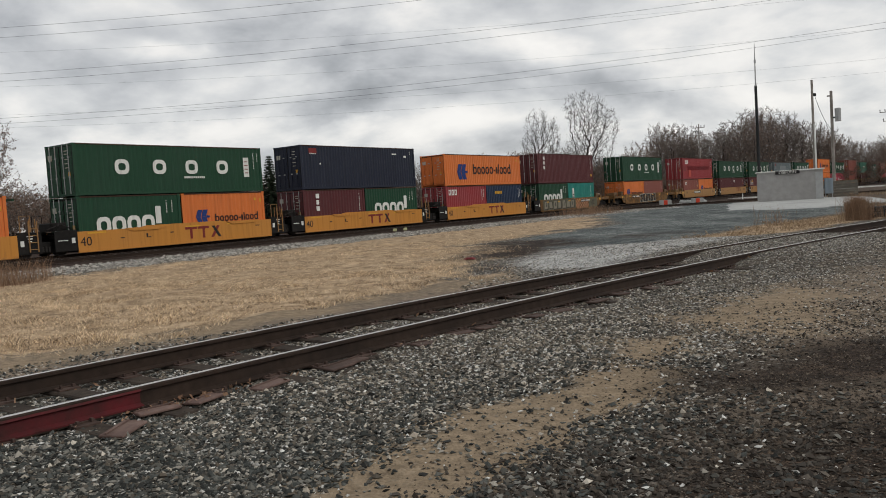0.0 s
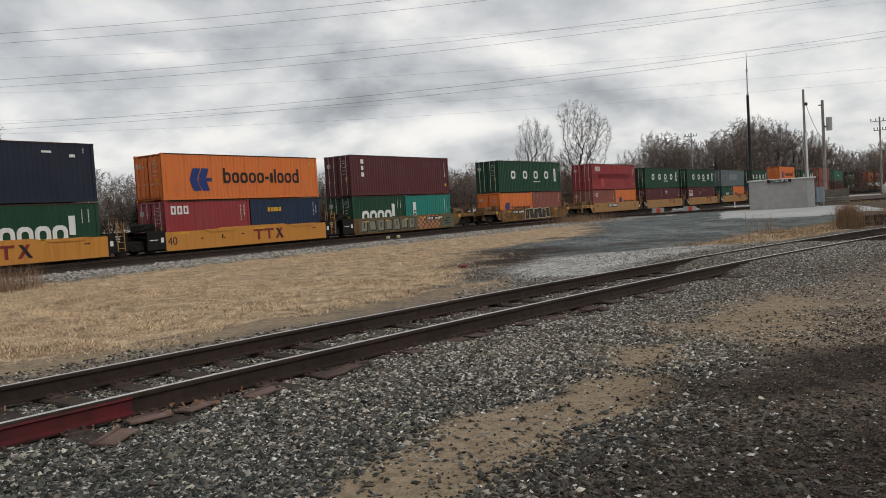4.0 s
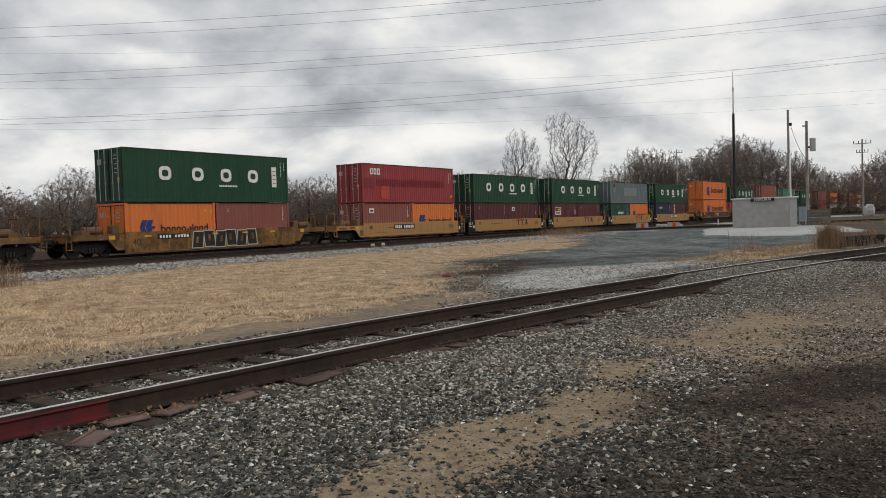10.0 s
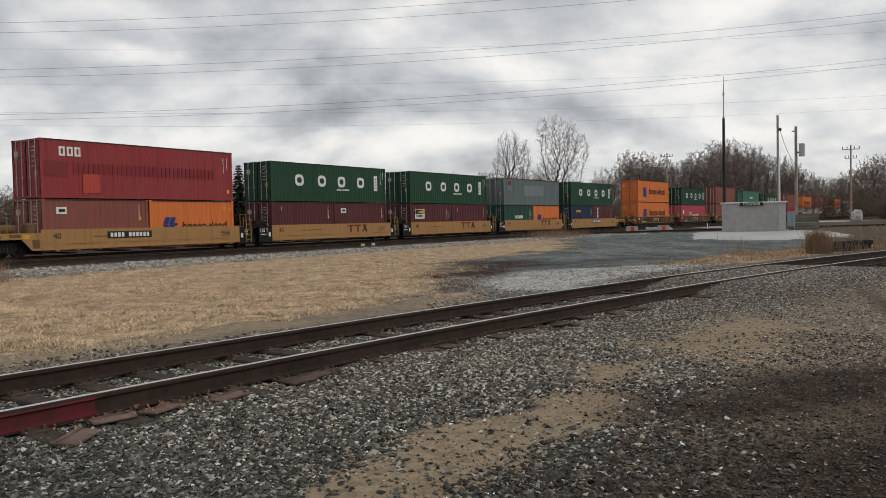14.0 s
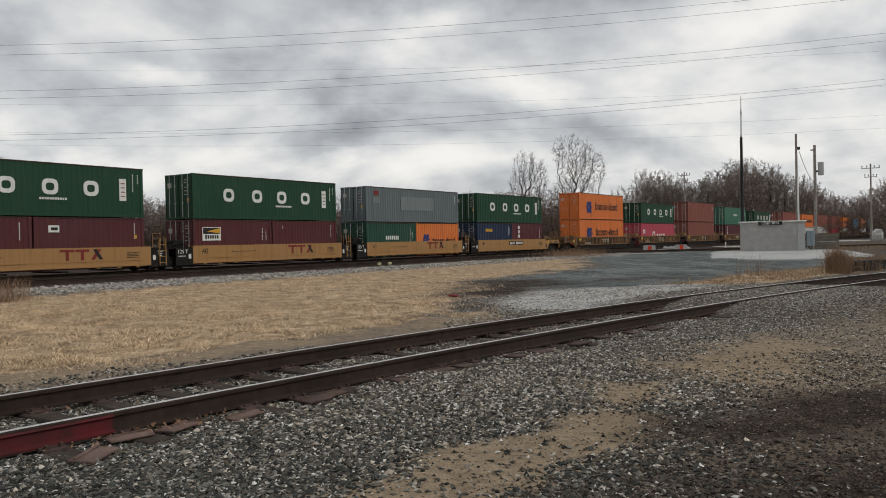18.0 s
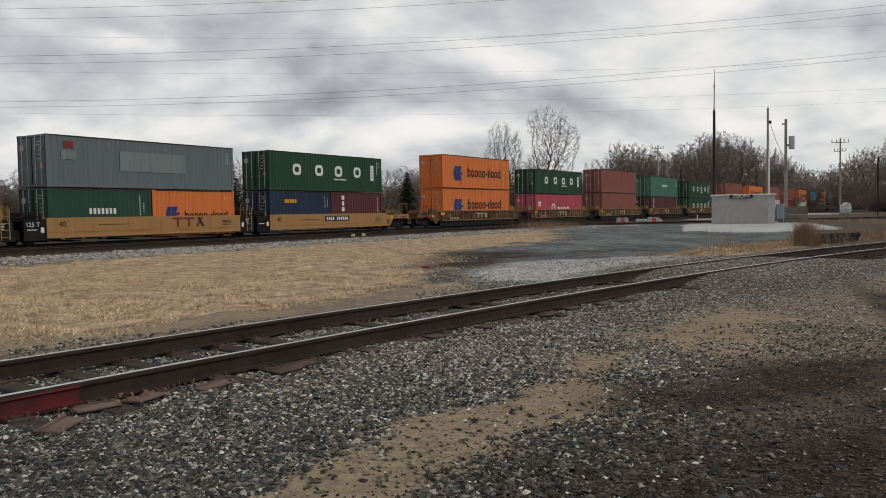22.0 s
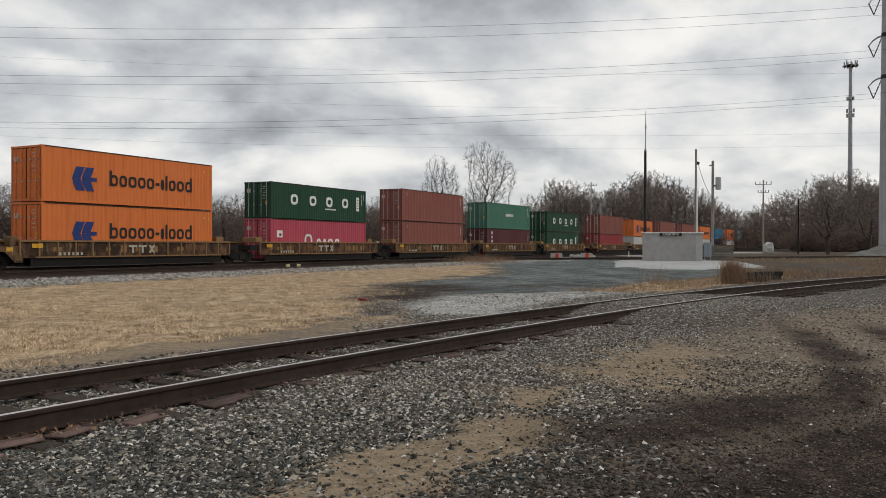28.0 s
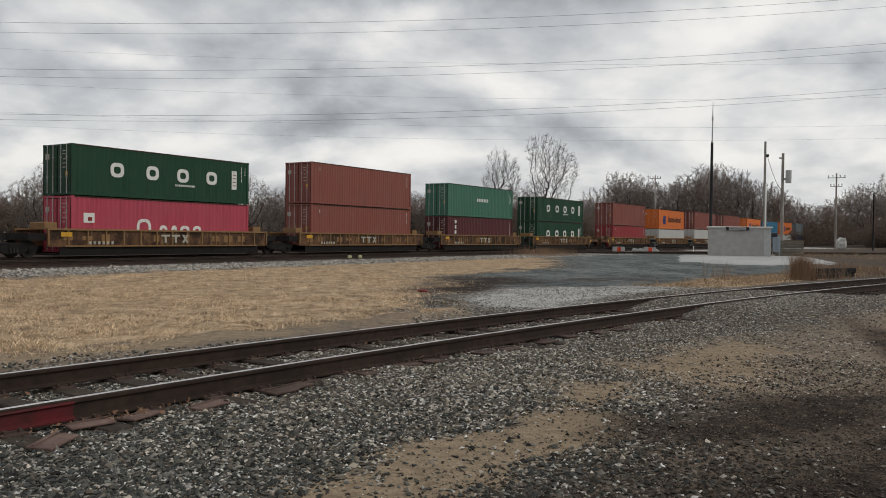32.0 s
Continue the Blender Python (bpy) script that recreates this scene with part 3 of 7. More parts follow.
def build_ground():
    def axis(lo, hi, step, out):
        core = np.arange(lo, hi + step / 2, step)
        grow = out * (np.linspace(0, 1, 26)[1:] ** 3.2)
        return np.concatenate([lo - grow[::-1], core, hi + grow])
    xs, ys = axis(-24, 36, 0.22, 2600), axis(2.5, 62, 0.22, 2600)
    X, Y = np.meshgrid(xs, ys)
    Z = ground_height(X, Y)
    far = np.clip((np.hypot(X, Y) - 70) / 60, 0, 1)
    Z = Z * (1 - far) + 0.03 * far
    nx, ny = len(xs), len(ys)
    verts = np.stack([X.ravel(), Y.ravel(), Z.ravel()], 1)
    i = (np.arange(ny - 1)[:, None] * nx + np.arange(nx - 1)[None, :]).ravel()
    faces = np.stack([i, i + 1, i + nx + 1, i + nx], 1)
    me = mesh_from_arrays("ground", verts, faces, M_GROUND)
    x, y = verts[:, 0], verts[:, 1]
    v, w = near_offsets(x, y)
    d = far_offset(x, y)
    straw = np.maximum(np.clip(poly_weight(x, y, STRAW, 3.0) + 0.7 * (0.6 * patches(x, y, 1.8, 51) + 0.4 * patches(x, y, 0.7, 52) - 0.5), 0, 1), poly_weight(x, y, TUFT, 0.8))
    straw = straw * np.where((v > 0) & (y < 24), np.clip((v - 2.75) / 0.7 + 0.7 * (patches(x, y, 0.8, 21) - 0.5), 0, 1), 1)
    road = poly_weight(x, y, ROAD, 2.2)
    chip = np.clip((d + 12.8) / 1.2, 0, 1) * np.clip((-7.9 - d) / 0.6, 0, 1)
    chip = np.maximum(chip, 0.95 * poly_weight(x, y, APRON, 1.4))
    rust = np.clip((d + 8.4) / 0.6, 0, 1) * np.clip((34.0 - d) / 6.0, 0, 1)
    field = np.clip(np.maximum((d - 26.0) / 4.0, np.minimum((v - 2.2) / 1.5, (x - 13) / 4.0)), 0, 1) * (1 - road)
    sand = sand_weight(x, y) * np.clip(0.62 + 1.2 * (0.6 * patches(x, y, 1.2, 31) + 0.4 * patches(x, y, 0.45, 32)), 0, 1.15)
    # worn soil between the grass and the siding
    sand = np.maximum(sand, np.clip(1.3 - np.abs(v - 2.85) / 0.6, 0, 1) * (x < 1.5) * np.clip(0.3 + 0.9 * patches(x, y, 0.8, 62), 0, 1))
    mud = mud_weight(x, y) * np.clip(0.65 + 1.0 * (0.6 * patches(x, y, 1.5, 41) + 0.4 * patches(x, y, 0.5, 42)), 0, 1.15)
    for poly, soft, f in ((PUDDLE, 2.0, 1.1), (PUDDLE_2, 0.8, 0.95), (WET_ROAD, 2.4, 0.75)):
        mud = np.maximum(mud, poly_weight(x, y, poly, soft) * f * np.clip(0.3 + 1.3 * (0.5 * patches(x, y, 1.1, 45) + 0.5 * patches(x, y, 0.4, 46)), 0, 1.1))
    for name, a in (("straw", straw), ("road", road), ("chip", chip), ("rust", rust), ("field", field), ("sand", sand), ("mud", mud), ("dirt", np.maximum(poly_weight(x, y, DIRT, 1.6), np.clip(1.6 - np.abs(v - 2.75) / 0.75, 0, 1) * (x < 1.5)))):
        at = me.attributes.new(name, "FLOAT", "POINT")
        at.data.foreach_set("value", a.astype(np.float32))
    for p in me.polygons:
        p.use_smooth = True
    ob = new("ground", me)
    return tagged(ob, "flat dark crushed-stone ground with sand, mud and dry straw", "ground", kind="structure")


build_ground()

# ---- tracks ----
RAIL_PROFILE = [(-0.070, 0.0), (0.070, 0.0), (0.070, 0.012), (0.012, 0.030), (0.009, 0.125), (0.036, 0.135), (0.0365, 0.160), (0.028, 0.171), (-0.028, 0.171), (-0.0365, 0.160), (-0.036, 0.135), (-0.009, 0.125), (-0.012, 0.030), (-0.070, 0.012)]
RAIL_H = 0.171


def rail_frames(point, off, s0, s1, z, step):
    out = []
    s = s0
    while s <= s1 + 1e-6:
        x, y, h = point(s, off)
        out.append((x, y, z, h))
        s += step
    return out


def siding():
    track = thing("track_1", "rusty siding rails on half-buried wooden ties", "railway track", kind="structure")
    zb = NEAR_TOP - RAIL_H
    for off in (-0.7525, 0.7525):
        bm = sweep(bmesh.new(), RAIL_PROFILE, rail_frames(near_point, off, -22, 85, zb, 1.0), (7,))
        r = part("rail", bm, [M_RAIL, M_RAILHEAD], track, "brown rusty rail with a polished head")
        if off < 0:
            # red paint on the web of the rail
            bm = sweep(bmesh.new(), [(-0.073, 0.010), (-0.071, 0.016), (-0.016, 0.034), (-0.0135, 0.122), (-0.0385, 0.134), (-0.0385, 0.150), (-0.045, 0.132), (-0.019, 0.118), (-0.021, 0.040), (-0.074, 0.022)],
                       rail_frames(near_point, off, -5.4, -2.46, zb + 0.001, 0.49))
            part("red_paint", bm, M_REDPAINT, r, "faded red paint patch")
    rng = random.Random(3)
    tie = mesh_of("tie", bevelled(boxes((-0.115, 0.115, -1.28, 1.28, -0.16, 0.0)), 0.015), M_TIE)
    plate = bmesh.new()
    box(plate, -0.095, 0.095, -0.18, 0.18, 0.0, 0.016)
    box(plate, -0.095, 0.095, 0.075, 0.095, 0.016, 0.028)
    box(plate, -0.095, 0.095, -0.095, -0.075, 0.016, 0.028)
    for sx, sy in ((-0.06, 0.11), (0.06, -0.11), (-0.055, -0.12), (0.05, 0.125)):
        box(plate, sx - 0.010, sx + 0.010, sy - 0.018, sy + 0.018, 0.016, 0.045)
    plate = mesh_of("tie_plate", plate, M_PLATE)
    s = -12.0
    while s < 52:
        x, y, h = near_point(s)
        a = math.degrees(h) + rng.uniform(-2.5, 2.5)
        drop = rng.uniform(-0.012, 0.006)
        t = part("tie", tie, None, track, "", pose(x, y, zb - 0.012 + drop, 0, 0, a))
        for off in (-0.7525, 0.7525):
            px, py, ph = near_point(s, off)
            loc = t.matrix_basis.inverted() @ pose(px, py, zb - 0.0135 + drop, 0, 0, math.degrees(ph))
            part("tie_plate", plate, None, t, "", loc)
        s += 0.56 + rng.uniform(-0.05, 0.05)
    # loose and spare plates beside the near rail
    bm = bevelled(boxes((-0.165, 0.165, -0.095, 0.095, 0.0, 0.022)), 0.006)
    dull = mesh_of("loose_tie_plate", bm.copy(), M_PLATE)
    loose = mesh_of("loose_tie_plate", bm, M_LOOSEPLATE)
    more = [(-0.9 + 0.72 * i + rng.uniform(-0.3, 0.3), rng.uniform(-1.16, -0.98), rng.uniform(-14, 14)) for i in range(11)]
    for s, off, a in [(-2.05, -1.05, 14), (-1.45, -1.12, 5), (-2.45, -1.0, -12), (-2.9, -1.3, 30)] + more:
        x, y, h = near_point(s, off)
        p = thing("loose_tie_plate", "rusty steel tie plate lying beside the rail", "tie plate", pose(x, y, 0.022, rng.uniform(-5, 5), rng.uniform(-5, 5), math.degrees(h) + a), "loose tie plates")
        pink = s < -1.0
        part("slab", loose if pink else dull, None, p)
        part("lip", boxes((-0.15, 0.15, 0.04, 0.055, 0.02, 0.034)), M_LOOSEPLATE if pink else M_PLATE, p)
    return track


siding()


def main_line(name, off, label):
    track = thing(name, label, "railway track", kind="structure")
    zb = RAIL_TOP - RAIL_H
    for o in (-0.7525, 0.7525):
        bm = sweep(bmesh.new(), RAIL_PROFILE, rail_frames(far_point, off + o, -110, 500, zb, 5.0), (7,))
        part("rail", bm, [M_RAIL, M_DULLHEAD], track)
    tie = mesh_of("tie", boxes((-0.11, 0.11, -1.3, 1.3, -0.15, 0.0)), M_TIE)
    s = -40.0
    while s < 80:
        x, y, h = far_point(s, off)
        part("tie", tie, None, track, "", pose(x, y, zb - 0.004, 0, 0, math.degrees(h)))
        s += 0.56
    bm = bmesh.new()
    while s < 200:
        x, y, h = far_point(s, off)
        m = pose(x, y, zb - 0.004, 0, 0, math.degrees(h))
        for v in box(bm, -0.11, 0.11, -1.3, 1.3, -0.15, 0.0):
            v.co = m @ v.co
        s += 0.56
    tagged(part("distant_ties", bm, M_TIE, track), kind="stuff")
    return track


main_line("track_2", FRONT_OFF, "empty main track on dark stained ballast")
main_line("track_3", 0.0, "main track under the container train")


# ---- the train ----
def travel(t):
    """Metres that the train has rolled along its track at t seconds."""
    q = t / 32
    return (((14.411 * q - 32.897) * q + 48.264) * q - 215.038) * q


M_FRESHRED = painted("fresh_red_paint", (0.40, 0.055, 0.035), 0.55, 0.05, 0.1)
M_DIMRED = painted("dull_red_paint", (0.19, 0.020, 0.024), 0.6, 0.1, 0.2)
M_PALEGREY = painted("pale_grey_repaint", (0.165, 0.19, 0.192), 0.6, 0.1, 0.3)
M_PINKTAN = painted("pinkish_tan_spray", (0.42, 0.20, 0.12), 0.7, 0.3, 0.3)
M_OLIVE = painted("grey_green_spray", (0.105, 0.10, 0.065), 0.7, 0.3, 0.3)
M_STONEGREY = painted("stone_grey_spray", (0.22, 0.20, 0.15), 0.7, 0.3, 0.3)
M_DIRTY = painted("soiled_platform_brown", (0.13, 0.075, 0.035), 0.8, 0.6, 0.3)
MOVERS = []      # (thing, place along the train, pose on its wagon)
WHEELSETS = []
CACHE = {}


def cached(key, material, build):
    k = (key, material.name)
    if k not in CACHE:
        CACHE[k] = mesh_of(key[0], build(), material)
    return CACHE[k]


def corrugated(L, z0, z1, y, depth, period=0.278):
    """A sheet with upright trapezoid ribs, closed at the back."""
    bm = bmesh.new()
    n = max(2, round(L / period))
    p = L / n
    xs = []
    for i in range(n):
        a = -L / 2 + i * p
        xs += [(a, 0), (a + p * 0.26, 0), (a + p * 0.5, depth), (a + p * 0.76, depth)]
    xs.append((L / 2, 0))
    lo = [bm.verts.new((x, y + d, z0)) for x, d in xs]
    hi = [bm.verts.new((x, y + d, z1)) for x, d in xs]
    for i in range(len(xs) - 1):
        bm.faces.new((lo[i], lo[i + 1], hi[i + 1], hi[i]))
    back = [bm.verts.new((x, y + depth + 0.01, z)) for x, z in ((-L / 2, z0), (L / 2, z0), (L / 2, z1), (-L / 2, z1))]
    bm.faces.new(back[::-1])
    return bm


def door_leaf(H):
    bm = bmesh.new()
    box(bm, 0.0, 0.04, -0.56, 0.56, 0.16, H - 0.12)
    n = 5
    step = (H - 0.5) / n
    for i in range(n):
        z = 0.27 + i * step
        box(bm, -0.032, 0.0, -0.47, 0.47, z, z + step * 0.55)
    return bm


def container(L, H, paint, label, group=""):
    """Steel shipping container; its doors face the front of the train. Origin: the middle of its floor."""
    mat = PAINT[paint]
    root = thing("shipping_container", label, "shipping container", group=group)
    hx, W = L / 2, 1.219
    side = cached(("side_panel", L, H), mat, lambda: corrugated(L - 0.2, 0.16, H - 0.06, -W + 0.012, 0.027))
    part("side_panel", side, None, root)
    part("side_panel", side, None, root, "", pose(0, 0, 0, 0, 0, 180))
    # top edges are a darker brown than the walls
    rail = cached(("top_rail", L), M_EDGE, lambda: boxes((-hx + 0.1, hx - 0.1, -0.03, 0.03, -0.06, 0.0)))
    sill = cached(("bottom_rail", L), mat, lambda: boxes((-hx + 0.1, hx - 0.1, -0.035, 0.035, 0.0, 0.16)))
    for s in (-1, 1):
        part("top_rail", rail, None, root, "", pose(0, s * (W - 0.031), H - 0.004))
        part("bottom_rail", sill, None, root, "", pose(0, s * (W - 0.036), 0.012))

    def post():
        bm = boxes((-0.08, 0.08, -0.07, 0.07, 0.118, H - 0.118))
        box(bm, -0.089, 0.089, -0.081, 0.081, 0.0, 0.118)
        box(bm, -0.089, 0.089, -0.081, 0.081, H - 0.118, H)
        return bm
    pm = cached(("corner_post", H), mat, post)
    for sx in (-1, 1):
        for sy in (-1, 1):
            part("corner_post", pm, None, root, "", pose(sx * (hx - 0.089), sy * (W - 0.081), 0))
    part("roof", cached(("roof", L, H), mat, lambda: boxes((-hx + 0.17, hx - 0.17, -W + 0.07, W - 0.07, H - 0.05, H - 0.012))), None, root)
    part("floor", cached(("floor", L), mat, lambda: boxes((-hx + 0.17, hx - 0.17, -W + 0.08, W - 0.08, 0.05, 0.15))), None, root)
    part("front_wall", cached(("front_wall", H), mat, lambda: corrugated(2.27, 0.1, H - 0.06, 0.0, 0.04, 0.25)), None, root, "", pose(hx - 0.03, 0, 0, 0, 0, 90))
    leaf = cached(("door", H), mat, lambda: door_leaf(H))
    rod = cached(("lock_rod", H), M_ROD if paint not in ("orange", "navy") else mat, lambda: tube(bmesh.new(), [(0, 0, 0.1), (0, 0, H - 0.06)], 0.022, 6))
    bolt = cached(("rod_guide",), M_GALV, lambda: boxes((-0.035, 0.03, -0.05, 0.05, -0.03, 0.03)))
    for s in (-1, 1):
        d = part("door", leaf, None, root, "", pose(-hx + 0.03, s * 0.575, 0))
        for r in (-0.27, 0.22):
            o = part("lock_rod", rod, None, d, "", pose(-0.05, r, 0))
        for r, z in ((-0.27, H * 0.36), (0.22, H * 0.36), (-0.27, H * 0.74), (0.22, H * 0.74)):
            part("rod_guide", bolt, None, d, "", pose(-0.045, r, z))
    seal = cached(("door_seal", H), M_BLACK, lambda: boxes((-0.03, 0.01, -0.014, 0.014, 0.16, H - 0.12)))
    for y in (-1.142, 0.0, 1.142):
        part("door_seal", seal, None, root, "", pose(-hx + 0.03, y, 0))
    plate = cached(("door_marking",), M_CHALK, lambda: boxes((-0.004, 0.004, -0.13, 0.13, -0.022, 0.022)))
    for y, z in ((-0.62, 0.86), (-0.60, 0.80), (-0.64, 0.70), (-0.62, 0.62), (-0.60, 0.54)):
        part("door_marking", plate, None, root, "", pose(-hx - 0.006, y, H * z))
    part("door_plate", cached(("door_plate",), M_CHALK, lambda: boxes((-0.004, 0.004, -0.17, 0.17, -0.14, 0.14))), None, root, "pale plate on the door", pose(-hx - 0.006, 0.80, H * 0.76))
    part("door_plate", cached(("door_plate_small",), M_GOLD, lambda: boxes((-0.004, 0.004, -0.09, 0.09, -0.1, 0.1))), None, root, "yellow caution plate", pose(-hx - 0.006, -0.82, H * 0.42))
    # flat black strip paints the shade of the gap under the header
    part("door_recess", cached(("door_recess", H), M_BLACK, lambda: boxes((-0.02, 0.0, -1.1, 1.1, H - 0.15, H - 0.118))), None, root, "black strip that stands in for the shaded gap over the doors", pose(-hx + 0.03, 0, 0))
    header = cached(("door_header", H), mat, lambda: boxes((-hx + 0.02, -hx + 0.12, -W + 0.16, W - 0.16, H - 0.115, H - 0.01)))
    part("door_header", header, None, root)
    part("door_sill", cached(("door_sill", H), mat, lambda: boxes((-hx + 0.02, -hx + 0.12, -W + 0.16, W - 0.16, 0.02, 0.155))), None, root)
    return root


def shapes(root, name, material, rects, y=-1.223, label="", lean=0.0):
    """Plain painted bars on the side that faces the camera: rows of x, z, width, height."""
    bm = bmesh.new()
    for x, z, w, h in rects:
        prism(bm, [(x - w / 2 - lean * h / 2, z - h / 2), (x + w / 2 - lean * h / 2, z - h / 2), (x + w / 2 + lean * h / 2, z + h / 2), (x - w / 2 + lean * h / 2, z + h / 2)], y, y + 0.012)
    ob = part(name, bm, material, root, label)
    return tagged(ob, kind="stuff") if len(rects) > 1 else ob


def ring(x, z, w, h, t):
    return [(x - w / 2 + t / 2, z, t, h), (x + w / 2 - t / 2, z, t, h), (x, z + h / 2 - t / 2, w - 2 * t, t), (x, z - h / 2 + t / 2, w - 2 * t, t)]


def ovals(root, name, material, rows, y=-1.223):
    """Plain rounded rings on the side that faces the camera: rows of x, z, width, height, stroke."""
    bm = bmesh.new()
    n = 12
    for x, z, w, h, t in rows:
        loops = []
        for dw, yy in ((0, y), (t, y), (t, y + 0.012), (0, y + 0.012)):
            a, b = w / 2 - dw, h / 2 - dw
            loops.append([bm.verts.new((x + a * math.copysign(abs(math.cos(q)) ** 0.7, math.cos(q)), yy, z + b * math.copysign(abs(math.sin(q)) ** 0.7, math.sin(q)))) for q in ((k + 0.5) * 2 * math.pi / n for k in range(n))])
        for p, q in zip(loops, loops[1:] + loops[:1]):
            for k in range(n):
                bm.faces.new((p[k], p[(k + 1) % n], q[(k + 1) % n], q[k]))
    bmesh.ops.recalc_face_normals(bm, faces=bm.faces[:])
    return tagged(part(name, bm, material, root), kind="stuff")


def small_print(root, x, z, n, material=None, dz=0.085, y=-1.223):
    rng = random.Random(int(x * 100) + n)
    shapes(root, "small_marking", material or M_WHITE, [(x, z - i * dz, rng.uniform(0.04, 0.06), dz * 0.6) for i in range(n)], y)


def mark(root, kind, L, H):
    """Shapes in place of the lettering, with the size, place and colour that it has."""
    k = L / 12.19
    if kind == "four_white":
        if L > 8:
            for u in (-3.45, -1.2, 0.9, 3.05):
                ovals(root, "block_marking", M_WHITE, [(u, H * 0.55, 0.84, 0.78, 0.2)])
            shapes(root, "white_panel", M_WHITE, [(4.85, H * 0.55, 0.40, H * 0.44)])
            shapes(root, "small_marking", M_REDMARK, [(4.85, H * (0.42 + i * 0.085), 0.24, 0.05) for i in range(4)], -1.229)
            shapes(root, "small_marking", M_WHITE, [(1.05 + i * 0.13, H * 0.33, 0.09, 0.11) for i in range(-5, 6)])
            small_print(root, 5.45, H * 0.86, 11)
            small_print(root, 5.75, H * 0.86, 6)
        else:
            for u in (-1.67, -0.81, 0.05, 0.91):
                ovals(root, "block_marking", M_WHITE, [(u, H * 0.42, 0.80, 0.90, 0.22)])
            shapes(root, "white_panel", M_WHITE, [(1.55, H * 0.58, 0.34, H * 0.36)])
            small_print(root, 2.1, H * 0.86, 8)
            small_print(root, 2.45, H * 0.86, 8)
    elif kind == "blue_black":
        s = 1.0 if L > 8 else 0.62
        x0 = -3.45 * s if L > 8 else -1.62
        for dx in (-0.46, 0.14):
            shapes(root, "emblem", M_BLUE, [(x0 + dx * s, H * 0.56, 0.52 * s, 0.64 * s)], -1.223, "blue slanted emblem", 0.42)
            shapes(root, "emblem", M_BLUE, [(x0 + dx * s, H * 0.56 - 0.64 * s, 0.52 * s, 0.62 * s)], -1.223, "blue slanted emblem", -0.42)
        shapes(root, "emblem", M_BLUE, [(x0 + 0.5 * s, H * 0.56 - 0.32 * s, 0.40 * s, 0.2 * s)], -1.226)
        # a row of plain rings and bars in place of the name: width, bar's side (0: none), tall bar
        w, xs = (6.3, -1.88) if L > 8 else (3.3, -0.80)
        cap, z, t = w * 0.138, H * 0.36, w * 0.020
        row = ((0.62, -1, 1), (0.62, 0, 0), (0.64, 0, 0), (0.62, 0, 0), (0.64, 0, 0), (0.32, 0, 0), (0.30, 0, 1), (0.18, -1, 1), (0.62, 0, 0), (0.64, 0, 0), (0.64, 1, 1))
        gap = 0.12
        scale = w / sum(g + gap for g, _, _ in row)
        x = xs
        for k, (g, bar, way) in enumerate(row):
            gw = g * scale
            if k == 5:
                shapes(root, "block_marking", M_INK, [(x + gw / 2, z + cap * 0.36, gw, t * 1.2)])
            elif k != 7:
                ovals(root, "block_marking", M_INK, [(x + gw / 2, z + cap * 0.36, gw, cap * 0.74, t * 1.1)])
            for side in {1: (1,), -1: (-1,), 0: ()}[bar]:
                shapes(root, "block_marking", M_INK, [(x + gw / 2 + side * (gw - t * 1.2) / 2, z + cap * 0.5, t * 1.2, cap)], -1.2245)
            x += gw + gap * scale
        shapes(root, "small_marking", M_GOLD, [(L / 2 - 0.75, H * 0.83, 0.14, 0.16), (L / 2 - 0.32, H * 0.80, 0.11, 0.2)])
    elif kind == "white_corner":
        x0 = -L / 2 + 1.15 * (k + 0.35)
        for i in range(3):
            shapes(root, "block_marking", M_WHITE, ring(x0 - 0.42 + i * 0.42, H * 0.80, 0.32, 0.46, 0.10))
        if L > 8:
            shapes(root, "fresh_patch", M_FRESHRED, [(-3.4, H * 0.26, 0.95, 0.95)], -1.221, "bright red-orange repainted patch")
            shapes(root, "stripe_marking", M_DIMRED, [(-5.3, H * 0.5, 1.2, 0.75)] + [(-4.3 + i * 0.278, H * 0.52, 0.15, 0.55) for i in range(33)], -1.2205)
        small_print(root, L / 2 - 0.72, H * 0.86, 11)
        small_print(root, L / 2 - 0.45, H * 0.86, 8)
        shapes(root, "small_marking", M_GOLD, [(L / 2 - 0.4, H * 0.18, 0.2, 0.22)])
    elif kind == "white_upright":
        shapes(root, "block_marking", M_WHITE, [(-L / 2 + 1.3, H * (0.84 - i * 0.16), 0.3 - 0.05 * (i % 2), 0.3) for i in range(3)])
        small_print(root, L / 2 - 0.6, H * 0.86, 14)
        shapes(root, "small_marking", M_GOLD, [(L / 2 - 0.55, H * 0.24, 0.24, 0.22)])
    elif kind == "centre_white":
        w = 2.2 * max(k, 0.75)
        shapes(root, "block_marking", M_WHITE, [(-w / 2 + (i + 0.5) * w / 7, H * 0.55, w / 7 * 0.62, 0.3) for i in range(7)])
        small_print(root, L / 2 - 0.75, H * 0.86, 13)
        small_print(root, L / 2 - 0.5, H * 0.7, 6)
    elif kind == "large_white":
        for x, ww, hh in ((-1.75, 0.95, 1.15), (-0.45, 0.55, 0.82), (0.3, 0.4, 0.82), (1.05, 0.7, 0.82), (1.95, 0.65, 0.82)):
            ovals(root, "block_marking", M_WHITE, [(x, H * 0.38 + hh / 2 - 0.42, ww, hh, 0.17)])
        shapes(root, "white_panel", M_WHITE, [(-5.1, H * 0.62, 0.62, 0.5)])
        shapes(root, "small_marking", M_REDMARK, [(-5.05, H * 0.60, 0.24, 0.2)], -1.229)
    elif kind == "grey_patch":
        shapes(root, "fresh_patch", M_PALEGREY, [(-4.9, H * 0.62, 0.8, 0.45)], -1.221, "paler grey repainted patch")
